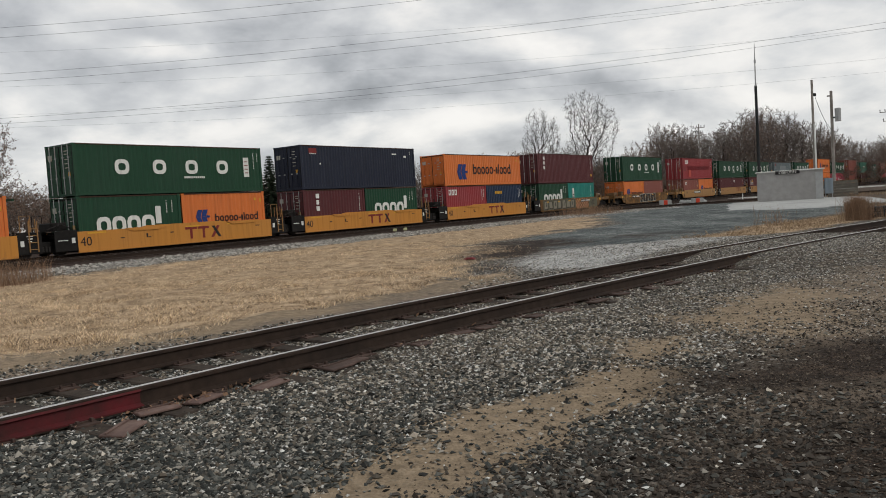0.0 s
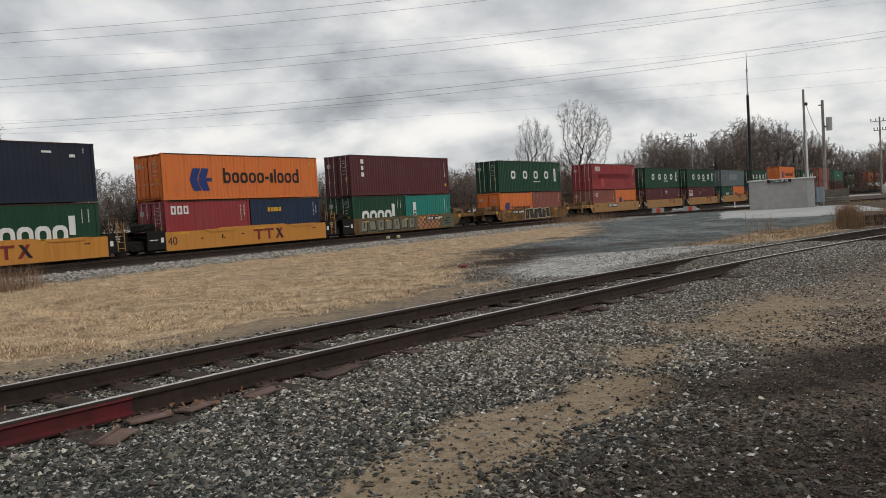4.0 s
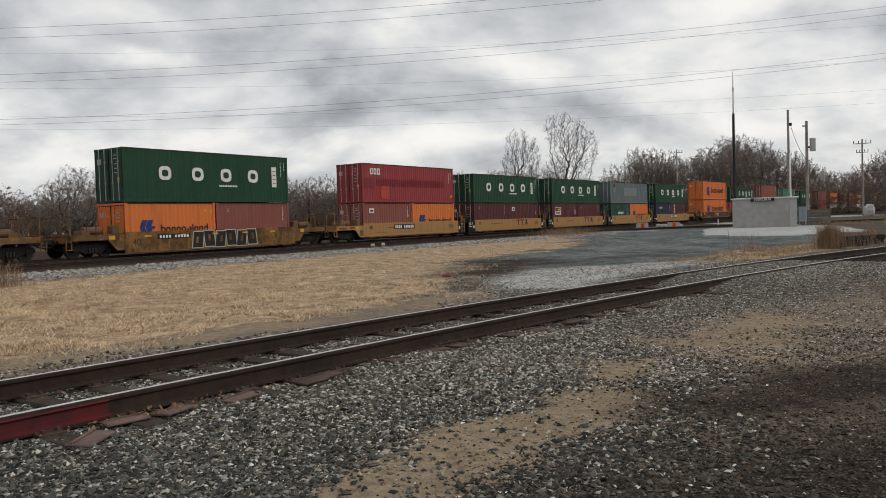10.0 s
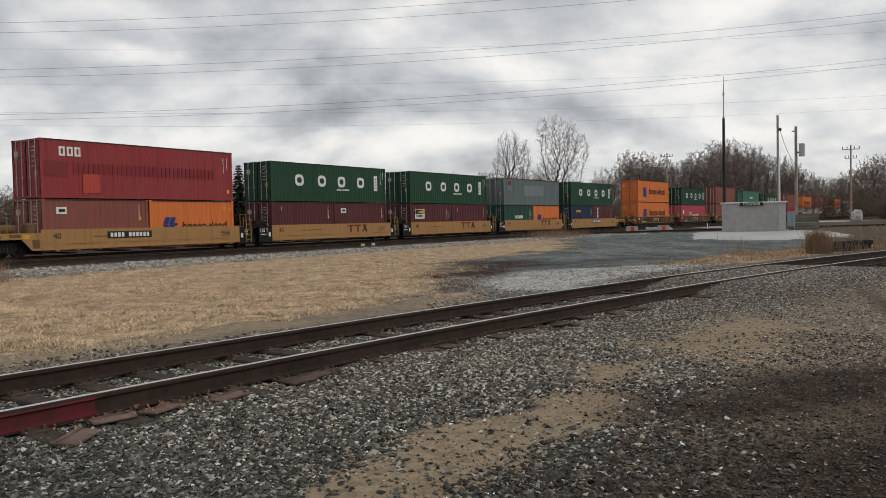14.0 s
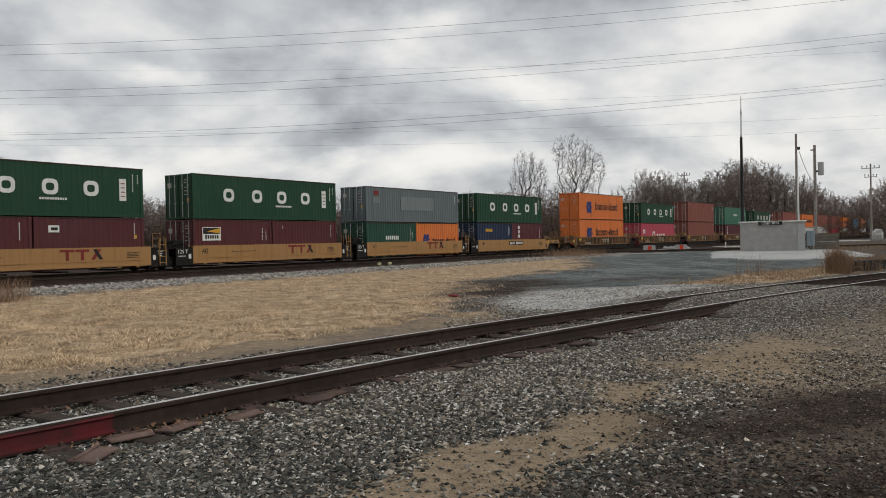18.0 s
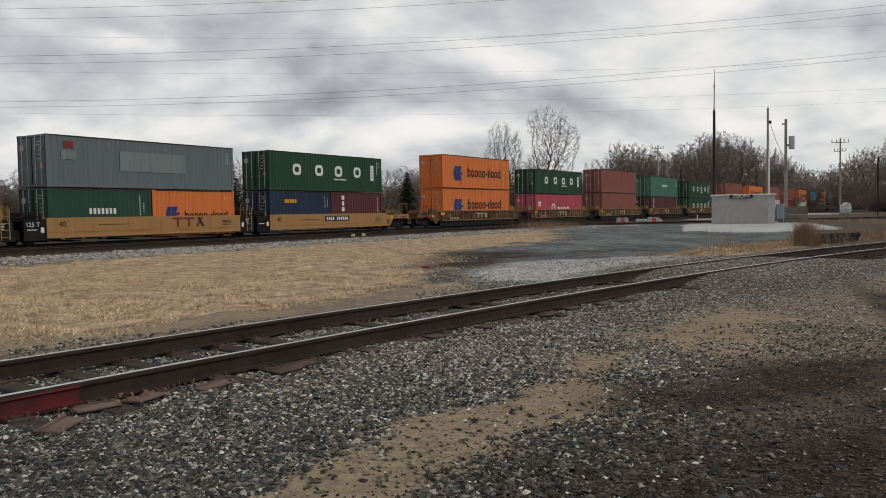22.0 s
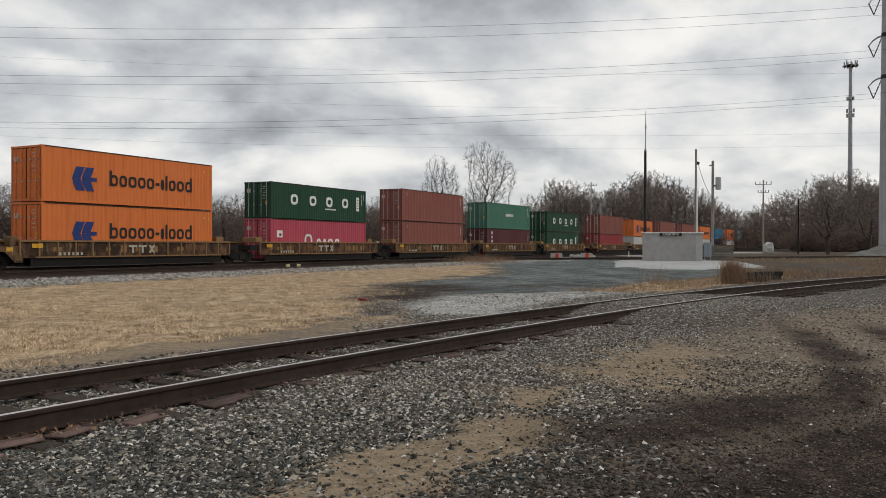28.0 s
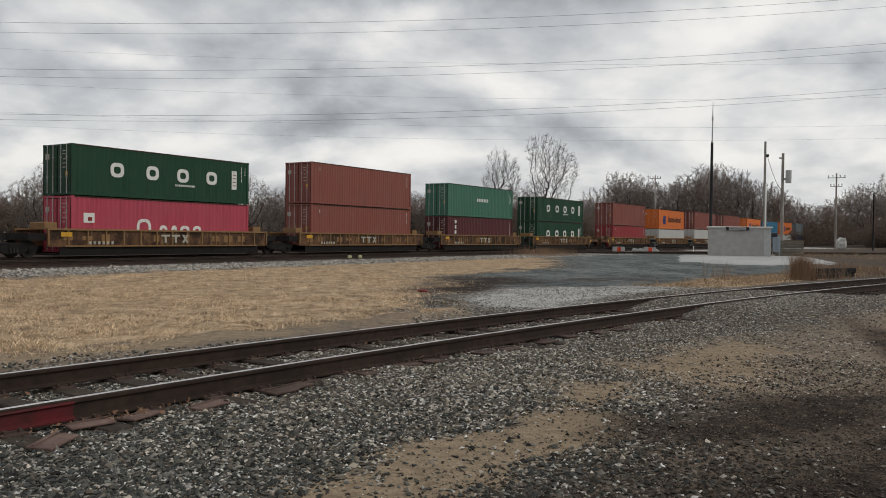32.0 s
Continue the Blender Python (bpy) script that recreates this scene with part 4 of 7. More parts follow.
        shapes(root, "fresh_patch", M_PALEGREY, [(0.2, H * 0.55, 4.3, 1.05)], -1.2215, "paler grey repainted patch")
        shapes(root, "block_marking", M_REDMARK, [(-4.9, H * 0.82, 0.55, 0.34)])
        small_print(root, L / 2 - 0.5, H * 0.86, 9)
    elif kind == "red_corner":
        shapes(root, "block_marking", M_REDMARK, [(-4.95, H * 0.87, 0.72, 0.34)])
        shapes(root, "small_marking", M_WHITE, [(-4.95 + i * 0.13, H * 0.81, 0.09, 0.07) for i in range(-2, 3)] + [(-4.3, H * 0.58, 0.12, 0.12), (3.6, H * 0.84, 0.5, 0.1), (4.9, H * 0.78, 0.3, 0.14)])
        small_print(root, L / 2 - 0.6, H * 0.9, 3)
    elif kind == "white_strip":
        shapes(root, "white_panel", M_WHITE, [(-L / 2 + 1.1, H * 0.47, 0.36, H * 0.62)])
        shapes(root, "small_marking", M_INK, [(-L / 2 + 1.1, H * (0.22 + i * 0.1), 0.22, 0.15) for i in range(4)], -1.229)
        small_print(root, L / 2 - 0.85, H * 0.86, 14)
        small_print(root, L / 2 - 0.55, H * 0.6, 6)
    elif kind == "gold":
        shapes(root, "block_marking", M_GOLD, [(-1.55 + i * 0.24, H * 0.74, 0.18, 0.26) for i in range(5)])
        small_print(root, L / 2 - 0.62, H * 0.86, 10)
        small_print(root, L / 2 - 0.38, H * 0.8, 7)
    elif kind == "wide_tag":
        x = -L / 2 + 1.3
        shapes(root, "white_panel", M_WHITE, [(x, H * 0.68, 1.34, 0.78)])
        shapes(root, "small_marking", M_INK, [(x, H * 0.68 + 0.17, 1.24, 0.36)], -1.2265)
        part("wedge", prism(bmesh.new(), [(x - 0.36, H * 0.68 + 0.14), (x + 0.6, H * 0.68 + 0.02), (x + 0.6, H * 0.68 + 0.33)], -1.230, -1.227), M_GOLD, root, "yellow wedge")
        shapes(root, "small_marking", M_INK, [(x - 0.42 + i * 0.17, H * 0.68 - 0.18, 0.12, 0.26 if i == 0 else 0.2) for i in range(6)], -1.2265)
        small_print(root, L / 2 - 0.8, H * 0.80, 9)
        small_print(root, L / 2 - 0.5, H * 0.74, 7)
    elif kind == "tag":
        shapes(root, "white_panel", M_WHITE, [(-L / 2 + 1.0, H * 0.78, 0.55, 0.34)])
        shapes(root, "small_marking", M_INK, [(-L / 2 + 1.02, H * 0.78, 0.34, 0.14)], -1.229)
        small_print(root, L / 2 - 0.6, H * 0.88, 10)
        shapes(root, "small_marking", M_GOLD, [(L / 2 - 0.55, H * 0.62, 0.16, 0.18)])
    else:
        small_print(root, L / 2 - 0.6, H * 0.88, 10)
        small_print(root, -L / 2 + 0.9, H * 0.86, 3)


# ---- wagons ----
def wheelset_mesh():
    if "wheelset" not in CACHE:
        bm = bmesh.new()
        tube(bm, [(0, -0.98, 0), (0, 0.98, 0)], 0.085, 8)
        for s in (-1, 1):
            tube(bm, [(0, s * 0.69, 0), (0, s * 0.705, 0)], [0.455, 0.455], 20)
            tube(bm, [(0, s * 0.705, 0), (0, s * 0.72, 0), (0, s * 0.82, 0)], [0.44, 0.42, 0.415], 20)
            tube(bm, [(0, s * 0.80, 0), (0, s * 0.86, 0)], [0.17, 0.13], 10)
            for k in range(4):
                a = k * math.pi / 2
                box(bm, math.cos(a) * 0.28 - 0.03, math.cos(a) * 0.28 + 0.03, s * 0.815, s * 0.83, math.sin(a) * 0.28 - 0.03, math.sin(a) * 0.28 + 0.03)
        CACHE["wheelset"] = mesh_of("wheelset", bm, M_WHEEL)
    return CACHE["wheelset"]


def truck(wagon, x):
    """Two-axle truck with cast side frames, springs and wheels."""
    if "truck_frame" not in CACHE:
        bm = bmesh.new()
        top = [(-1.22, 0.40), (-1.22, 0.58), (-0.95, 0.70), (-0.4, 0.72), (0.4, 0.72), (0.95, 0.70), (1.22, 0.58), (1.22, 0.40), (0.75, 0.38), (0.42, 0.20), (-0.42, 0.20), (-0.75, 0.38)]
        prism(bm, top, -0.08, 0.08)
        for a in (-0.89, 0.89):
            box(bm, a - 0.15, a + 0.15, -0.12, 0.09, 0.30, 0.56)
        CACHE["truck_frame"] = mesh_of("truck_frame", bm, M_BLACK)
        bm = bmesh.new()
        for dx in (-0.16, 0.0, 0.16):
            tube(bm, [(dx, 0, 0.26), (dx, 0, 0.50)], 0.065, 8)
        CACHE["spring_nest"] = mesh_of("spring_nest", bm, M_WHEEL)
        CACHE["bolster"] = mesh_of("bolster", bevelled(boxes((-0.22, 0.22, -1.1, 1.1, 0.46, 0.74)), 0.03), M_BLACK)
    t = part("truck", CACHE["bolster"], None, wagon, "sooty black two-axle truck", pose(x, 0, 0))
    for s in (-1, 1):
        part("side_frame", CACHE["truck_frame"], None, t, "", pose(0, s * 1.0, 0, 0, 0, 0 if s < 0 else 180))
        part("spring_nest", CACHE["spring_nest"], None, t, "", pose(0, s * 1.09, 0))
    for a in (-0.89, 0.89):
        WHEELSETS.append((part("wheelset", wheelset_mesh(), None, t, "worn steel wheels", pose(a, 0, 0.42)), a))


def posts(wagon, rows, material, r=0.02):
    for pts in rows:
        part("grab_rail", tube(bmesh.new(), pts, r, 5), material, wagon)


def end_kit(wagon, side, style, xin, body):
    """What stands between the well and the next unit: side is -1 for the front of the train."""
    if style == "joint":
        x1 = side * (xin + 1.15)
        a, b = sorted((side * xin, x1))
        bm = boxes((a, b, -1.42, -1.36, 0.22, 1.20), (a, b, 1.36, 1.42, 0.22, 1.20), (a, b, -1.36, 1.36, 0.84, 1.02))
        part("end_frame", bm, M_BLACK, wagon, "black end frame with white stencils")
        c, d = sorted((side * (xin + 1.15), side * (xin + 1.7)))
        part("articulated_joint", boxes((c, d, -0.35, 0.35, 0.55, 0.95)), M_BLACK, wagon)
        posts(wagon, [[(side * (xin + 0.25), y, 1.2), (side * (xin + 0.25), y, 2.0), (side * (xin + 0.75), y, 2.0), (side * (xin + 0.75), y, 1.2)] for y in (-1.25, 1.25)]
              + [[(side * (xin + 0.95), y, 0.6), (side * (xin + 0.95), y, 1.85)] for y in (-1.3, -0.8)], M_TAN if side > 0 else M_BLACK)
        if side > 0:
            for i in range(3):
                shapes(wagon, "small_marking", M_WHITE, [(side * (xin + 0.6), 1.05 - i * 0.12, 0.3 - 0.07 * i, 0.05)], -1.432)
            for dx in (0.55, 0.95):
                part("ladder_rail", boxes((xin + dx - 0.02, xin + dx + 0.02, -1.47, -1.43, 0.30, 1.75)), M_TAN, wagon)
            for i in range(4):
                part("rung", boxes((xin + 0.57, xin + 0.93, -1.465, -1.44, 0.42 + i * 0.32, 0.45 + i * 0.32)), M_TAN, wagon)
        else:
            shapes(wagon, "small_marking", M_WHITE, [(side * (xin + 0.75), 0.74, 0.5, 0.04)], -1.432)
            part("air_pipe", tube(bmesh.new(), [(-xin - 0.1, -1.0, 1.3), (-xin - 0.6, -1.1, 1.55), (-xin - 1.2, -0.9, 1.3)], 0.03, 6), M_WHEEL, wagon)
            part("brake_cylinder", bevelled(boxes((-xin - 0.95, -xin - 0.2, -0.9, 0.3, 1.22, 1.62)), 0.05), M_BLACK, wagon)
        part("walkway", boxes(tuple(sorted((side * xin, side * (xin + 1.5)))) + (-1.3, 1.3, 1.205, 1.24)), M_BLACK, wagon)
        shapes(wagon, "white_panel", M_WHITE, [(side * (xin + 0.22), 0.72, 0.17, 0.26)], -1.432)
    else:
        xo = side * (xin + 3.1)
        a, b = sorted((side * xin, side * (xin + 2.7)))
        bm = bmesh.new()
        prism(bm, [(side * xin, 0.30), (side * xin, 1.16), (xo, 1.16), (xo, 0.86), (side * (xin + 0.95), 0.86), (side * (xin + 0.45), 0.32)], -1.42, -1.36)
        prism(bm, [(side * xin, 0.30), (side * xin, 1.16), (xo, 1.16), (xo, 0.86), (side * (xin + 0.95), 0.86), (side * (xin + 0.45), 0.32)], 1.36, 1.42)
        part("end_sill", bm, body, wagon)
        part("end_platform", boxes((min(side * xin, xo), max(side * xin, xo), -1.36, 1.36, 1.06, 1.13)), body, wagon)
        part("end_beam", boxes(tuple(sorted((xo, xo - side * 0.16))) + (-1.42, 1.42, 0.80, 1.20)), body, wagon)
        c, d = sorted((xo, side * (xin + 3.9)))
        part("coupler", bevelled(boxes((c, d, -0.14, 0.14, 0.72, 1.0)), 0.03), M_WHEEL, wagon, "knuckle coupler")
        posts(wagon, [[(xo - side * 0.1, y, 1.15), (xo - side * 0.1, y, 2.05)] for y in (-1.3, -0.55, 0.55, 1.3)] + [[(xo - side * 0.1, -1.3, 2.05), (xo - side * 0.1, -0.55, 2.05)], [(xo - side * 0.1, 0.55, 2.05), (xo - side * 0.1, 1.3, 2.05)],
              [(xo - side * 1.0, -1.38, 1.15), (xo - side * 1.0, -1.38, 1.9), (xo - side * 1.5, -1.38, 1.9), (xo - side * 1.5, -1.38, 1.15)]], body, 0.022)
        part("brake_gear", bevelled(boxes((side * (xin + 1.0) - 0.4, side * (xin + 1.0) + 0.4, -0.5, 0.4, 1.13, 1.5), (side * (xin + 1.9) - 0.25, side * (xin + 1.9) + 0.25, -1.0, -0.3, 1.13, 1.38)), 0.03), M_DIRTY, wagon)
        # air tanks, hand brake wheel, hoses and grime on the platform
        part("air_tank", bevelled(tube(bmesh.new(), [(side * (xin + 1.45) - 0.5, -0.75, 1.36), (side * (xin + 1.45) + 0.5, -0.75, 1.36)], 0.2, 10), 0.02), M_DIRTY, wagon, "grimy brown air tank")
        part("brake_valve", bevelled(boxes((side * (xin + 0.35) - 0.22, side * (xin + 0.35) + 0.22, -1.25, -0.75, 1.13, 1.62)), 0.05), M_DIRTY, wagon)
        bm = tube(bmesh.new(), [(xo - side * 0.14 + 0.26 * math.cos(k * math.pi / 7), -0.95 - 0.02 * (k % 2), 1.72 + 0.26 * math.sin(k * math.pi / 7)) for k in range(15)], 0.018, 5)
        part("brake_wheel", bm, M_DIRTY, wagon, "hand brake wheel")
        part("air_hose", tube(bmesh.new(), [(xo, -0.45, 0.9), (xo + side * 0.3, -0.45, 0.62), (xo + side * 0.75, -0.42, 0.55)], 0.03, 6), M_BLACK, wagon)
        part("step", boxes((xo - side * 0.05 - 0.16, xo - side * 0.05 + 0.16, -1.46, -1.40, 0.42, 0.46), (xo - 0.17, xo - 0.14, -1.46, -1.40, 0.42, 0.9), (xo + 0.11, xo + 0.14, -1.46, -1.40, 0.42, 0.9)), body, wagon)
        shapes(wagon, "grime_patch", M_DIRTY, [(side * (xin + 1.25), 1.02, 0.55, 0.16), (side * (xin + 2.3), 0.99, 0.8, 0.15), (side * (xin + 0.25), 0.62, 0.36, 0.4)], -1.425, "brown grime")
        shapes(wagon, "reflector", M_GOLD, [(side * (xin + 0.72), 0.98, 0.34, 0.2)], -1.428)
        truck(wagon, side * (xin + 1.65))


def well_unit(body, left, right, sill0, sill1, label, livery):
    """One 40-foot well of an articulated wagon."""
    root = thing("well_wagon", label, "railway wagon", group="wagons of the train")
    xin = 6.32
    rise = 0.10 if livery == "bevelled" else 0.0

    out = [(-xin, sill0), (-xin, sill1 - rise), (-xin + 3.3, sill1 - rise), (-xin + 3.9, sill1), (xin - 3.9, sill1), (xin - 3.3, sill1 - rise), (xin, sill1 - rise), (xin, sill0)] if rise else [(-xin, sill0), (-xin, sill1), (xin, sill1), (xin, sill0)]
    key = (sill0, sill1, livery)
    sm = cached(("side_sill",) + key, body, lambda: prism(bmesh.new(), out, -1.44, -1.40))
    lip = cached(("bottom_flange",) + key, body, lambda: boxes((-xin + 0.03, xin - 0.03, -1.475, -1.44, sill0 + 0.015, sill0 + 0.075)))
    shelf = cached(("inner_flange",) + key, body, lambda: boxes((-xin, xin, -1.40, -1.27, sill0, sill0 + 0.03)))
    top = cached(("top_flange",) + key, body, lambda: boxes((-xin, xin, -1.40, -1.27, sill1 - rise - 0.06, sill1 - rise - 0.02)))
    for a in (0, 180):
        turn = pose(0, 0, 0, 0, 0, a)
        for name, mesh in (("side_sill", sm), ("bottom_flange", lip), ("inner_flange", shelf), ("top_flange", top)):
            part(name, mesh, None, root, "", turn)
    if livery == "flanged":
        part("seam_strip", cached(("seam_strip",) + key, body, lambda: boxes((-xin + 0.05, xin - 0.05, -1.455, -1.44, sill0 + 0.30, sill0 + 0.325))), None, root)
        for x in (-4.2, -1.2, 2.0, 5.0):
            part("grab_ledge", cached(("grab_ledge",) + key, body, lambda: boxes((-0.7, 0.7, -1.475, -1.44, sill0 + 0.27, sill0 + 0.295))), None, root, "", pose(x, 0, 0.03))
        for x in (-5.5, -4.4, -3.2, 3.2, 4.4, 5.5):
            part("jacking_foot", cached(("jacking_foot",) + key, body, lambda: bevelled(boxes((-0.10, 0.10, -1.47, -1.36, sill0 - 0.07, sill0 - 0.002)), 0.02)), None, root, "", pose(x, 0, 0))
    for x in (-4.6, -1.5, 1.5, 4.6):
        part("floor_beam", cached(("floor_beam",), M_BLACK, lambda: boxes((-0.2, 0.2, -1.28, 1.28, 0.10, 0.17))), None, root, "", pose(x, 0, 0))
    for s in (-1, 1):
        part("bulkhead", cached(("bulkhead",), M_BLACK, lambda: boxes((-0.04, 0.04, -1.39, 1.39, 0.12, 1.15))), None, root, "", pose(s * (xin - 0.05), 0, 0))
    end_kit(root, -1, left, xin, M_BLACK if left == "joint" else body)
    end_kit(root, 1, right, xin, M_BLACK if right == "joint" else body)
    if left == "joint":
        truck(root, -7.75)
    mid = (sill0 + sill1) / 2
    if livery == "bevelled":
        shapes(root, "block_marking", M_REDMARK, [(0.35, mid + 0.26, 0.78, 0.13), (0.35, mid - 0.06, 0.16, 0.52), (1.2, mid + 0.26, 0.78, 0.13), (1.2, mid - 0.06, 0.16, 0.52)], -1.452)
        shapes(root, "block_marking", M_REDMARK, [(2.02, mid, 0.2, 0.64)], -1.452, "", 0.7)
        shapes(root, "block_marking", M_INK, [(2.1, mid, 0.2, 0.64)], -1.453, "", -0.7)
        shapes(root, "small_marking", M_GOLD, [(-5.3 + i * 2.9, sill1 - 0.2, 1.0, 0.08) for i in range(4)], -1.452)
        writing("40", 0.62, M_INK, root, pose(-5.9, -1.447, mid - 0.05, 90, 0, 0))
        for x in (-2.5, 4.1):
            part("grab_ledge", cached(("grab_ledge", livery), body, lambda: prism(bmesh.new(), [(-1.25, 0.10), (-0.85, -0.06), (0.85, -0.06), (1.25, 0.10)], -1.485, -1.442)), None, root, "", pose(x, 0, sill1 - 0.17))
        shapes(root, "small_marking", M_INK, [(-3.9, mid + 0.02, 0.22, 0.05), (0.1 - 1.0, mid + 0.12, 0.22, 0.05), (-2.45, mid + 0.05, 0.10, 0.22), (-2.3, mid - 0.04, 0.14, 0.05), (5.2, mid + 0.16, 0.3, 0.05)], -1.452)
    elif livery == "flanged":
        writing("40", 0.42, M_INK, root, pose(-5.5, -1.447, mid + 0.17, 90, 0, 0))
        shapes(root, "small_marking", M_INK, [(-3.4 + i * 0.28, mid + 0.12, 0.2, 0.035) for i in range(7)] + [(5.2, mid + 0.2 - i * 0.08, 0.7, 0.03) for i in range(4)], -1.452)
        if left == "joint" and right == "joint":
            shapes(root, "block_marking", M_REDMARK, [(1.55, mid + 0.36, 0.75, 0.12), (1.55, mid + 0.10, 0.16, 0.42), (2.35, mid + 0.36, 0.75, 0.12), (2.35, mid + 0.10, 0.16, 0.42)], -1.452)
            shapes(root, "block_marking", M_REDMARK, [(3.1, mid + 0.16, 0.2, 0.52)], -1.452, "", 0.7)
            shapes(root, "block_marking", M_INK, [(3.2, mid + 0.16, 0.2, 0.52)], -1.4535, "", -0.7)
            writing("125 T", 0.3, M_WHITE, root, pose(-7.02, -1.425, 0.98, 90, 0, 0))
        else:
            x = -1.4 if left == "end" else 0.4
            shapes(root, "number_plate", M_INK, [(x, mid + 0.17, 2.7, 0.36)], -1.452, "black panel with a white number")
            shapes(root, "small_marking", M_WHITE, [(x - 1.1 + i * 0.22, mid + 0.17, 0.15, 0.22) for i in (0, 1, 2, 3, 5, 6, 7, 8, 9, 10)], -1.458)
    else:
        rng = random.Random(len(MOVERS))
        # sprayed lettering as plain dark and pale strokes
        if livery == "chequered":
            shapes(root, "sprayed_paint", M_PINKTAN, [(1.3 + 0.27 * i, sill0 + 0.16 + 0.2 * j, 0.26, 0.19) for i in range(11) for j in range(5) if (i + j) % 2], -1.4525, "chequered pinkish paint")
            shapes(root, "sprayed_paint", M_OLIVE, [(-2.35, mid + 0.02, 6.9, 0.98)], -1.4505, "grey-green sprayed ground")
            shapes(root, "sprayed_paint", M_OLIVE, [(5.2, mid - 0.02, 2.0, 1.0)], -1.4505, "grey-green sprayed ground")
            for i in range(7):
                x = -5.25 + i * 0.94
                h = (0.86, 0.72, 0.9, 0.8, 0.88, 0.76, 0.84)[i]
                shapes(root, "sprayed_paint", M_INK, [(x + 0.05, mid, 0.74, h)], -1.4535, "black sprayed outline", (0.1, -0.12, 0.05)[i % 3])
                shapes(root, "sprayed_paint", M_STONEGREY, [(x, mid + 0.02, 0.60, h - 0.12)], -1.4565, "pale grey sprayed block", (0.1, -0.12, 0.05)[i % 3])
                if i % 2 == 0:
                    shapes(root, "sprayed_paint", M_INK, [(x, mid + 0.06, 0.12, h * 0.42)], -1.4595, "", 0.1)
            for x, z, w, h in ((5.0, mid, 0.7, 0.09), (5.3, mid + 0.2, 0.6, 0.08), (5.2, mid - 0.2, 0.75, 0.08)):
                shapes(root, "sprayed_paint", M_INK, [(x, z, w, h)], -1.4545, "", 1.2)
        else:
            for i in range(6):
                x = -1.55 + i * 0.82
                shapes(root, "sprayed_paint", M_CHALK, [(x, mid + 0.05 * (i % 2), 0.82, 1.0)], -1.4535, "pale sprayed outline", (0.15, -0.1)[i % 2])
                shapes(root, "sprayed_paint", M_INK, [(x, mid + 0.05 * (i % 2), 0.70, 0.88)], -1.4565, "black sprayed block", (0.15, -0.1)[i % 2])
                shapes(root, "sprayed_paint", M_OLDYELLOW, [(x + 0.06 * (i % 3 - 1), mid + 0.1 * (i % 2), 0.17, 0.36)], -1.4595, "", (0.15, -0.1)[i % 2])
        shapes(root, "reflector", M_GOLD, [(-4.9 + i * 2.3, sill1 - 0.24, 0.42, 0.09) for i in range(5)], -1.463)
        x0 = 3.4 if livery == "chequered" else -3.2
        shapes(root, "number_plate", M_INK, [(x0, mid + 0.26, 2.2, 0.26)], -1.4615, "black panel with a white number")
        shapes(root, "small_marking", M_WHITE, [(x0 - 0.9 + i * 0.2, mid + 0.26, 0.12, 0.15) for i in (0, 1, 2, 3, 5, 6, 7, 8, 9)], -1.466)
        writing("40", 0.5, M_INK, root, pose(-5.6, -1.447, mid, 90, 0, 0))
    return root


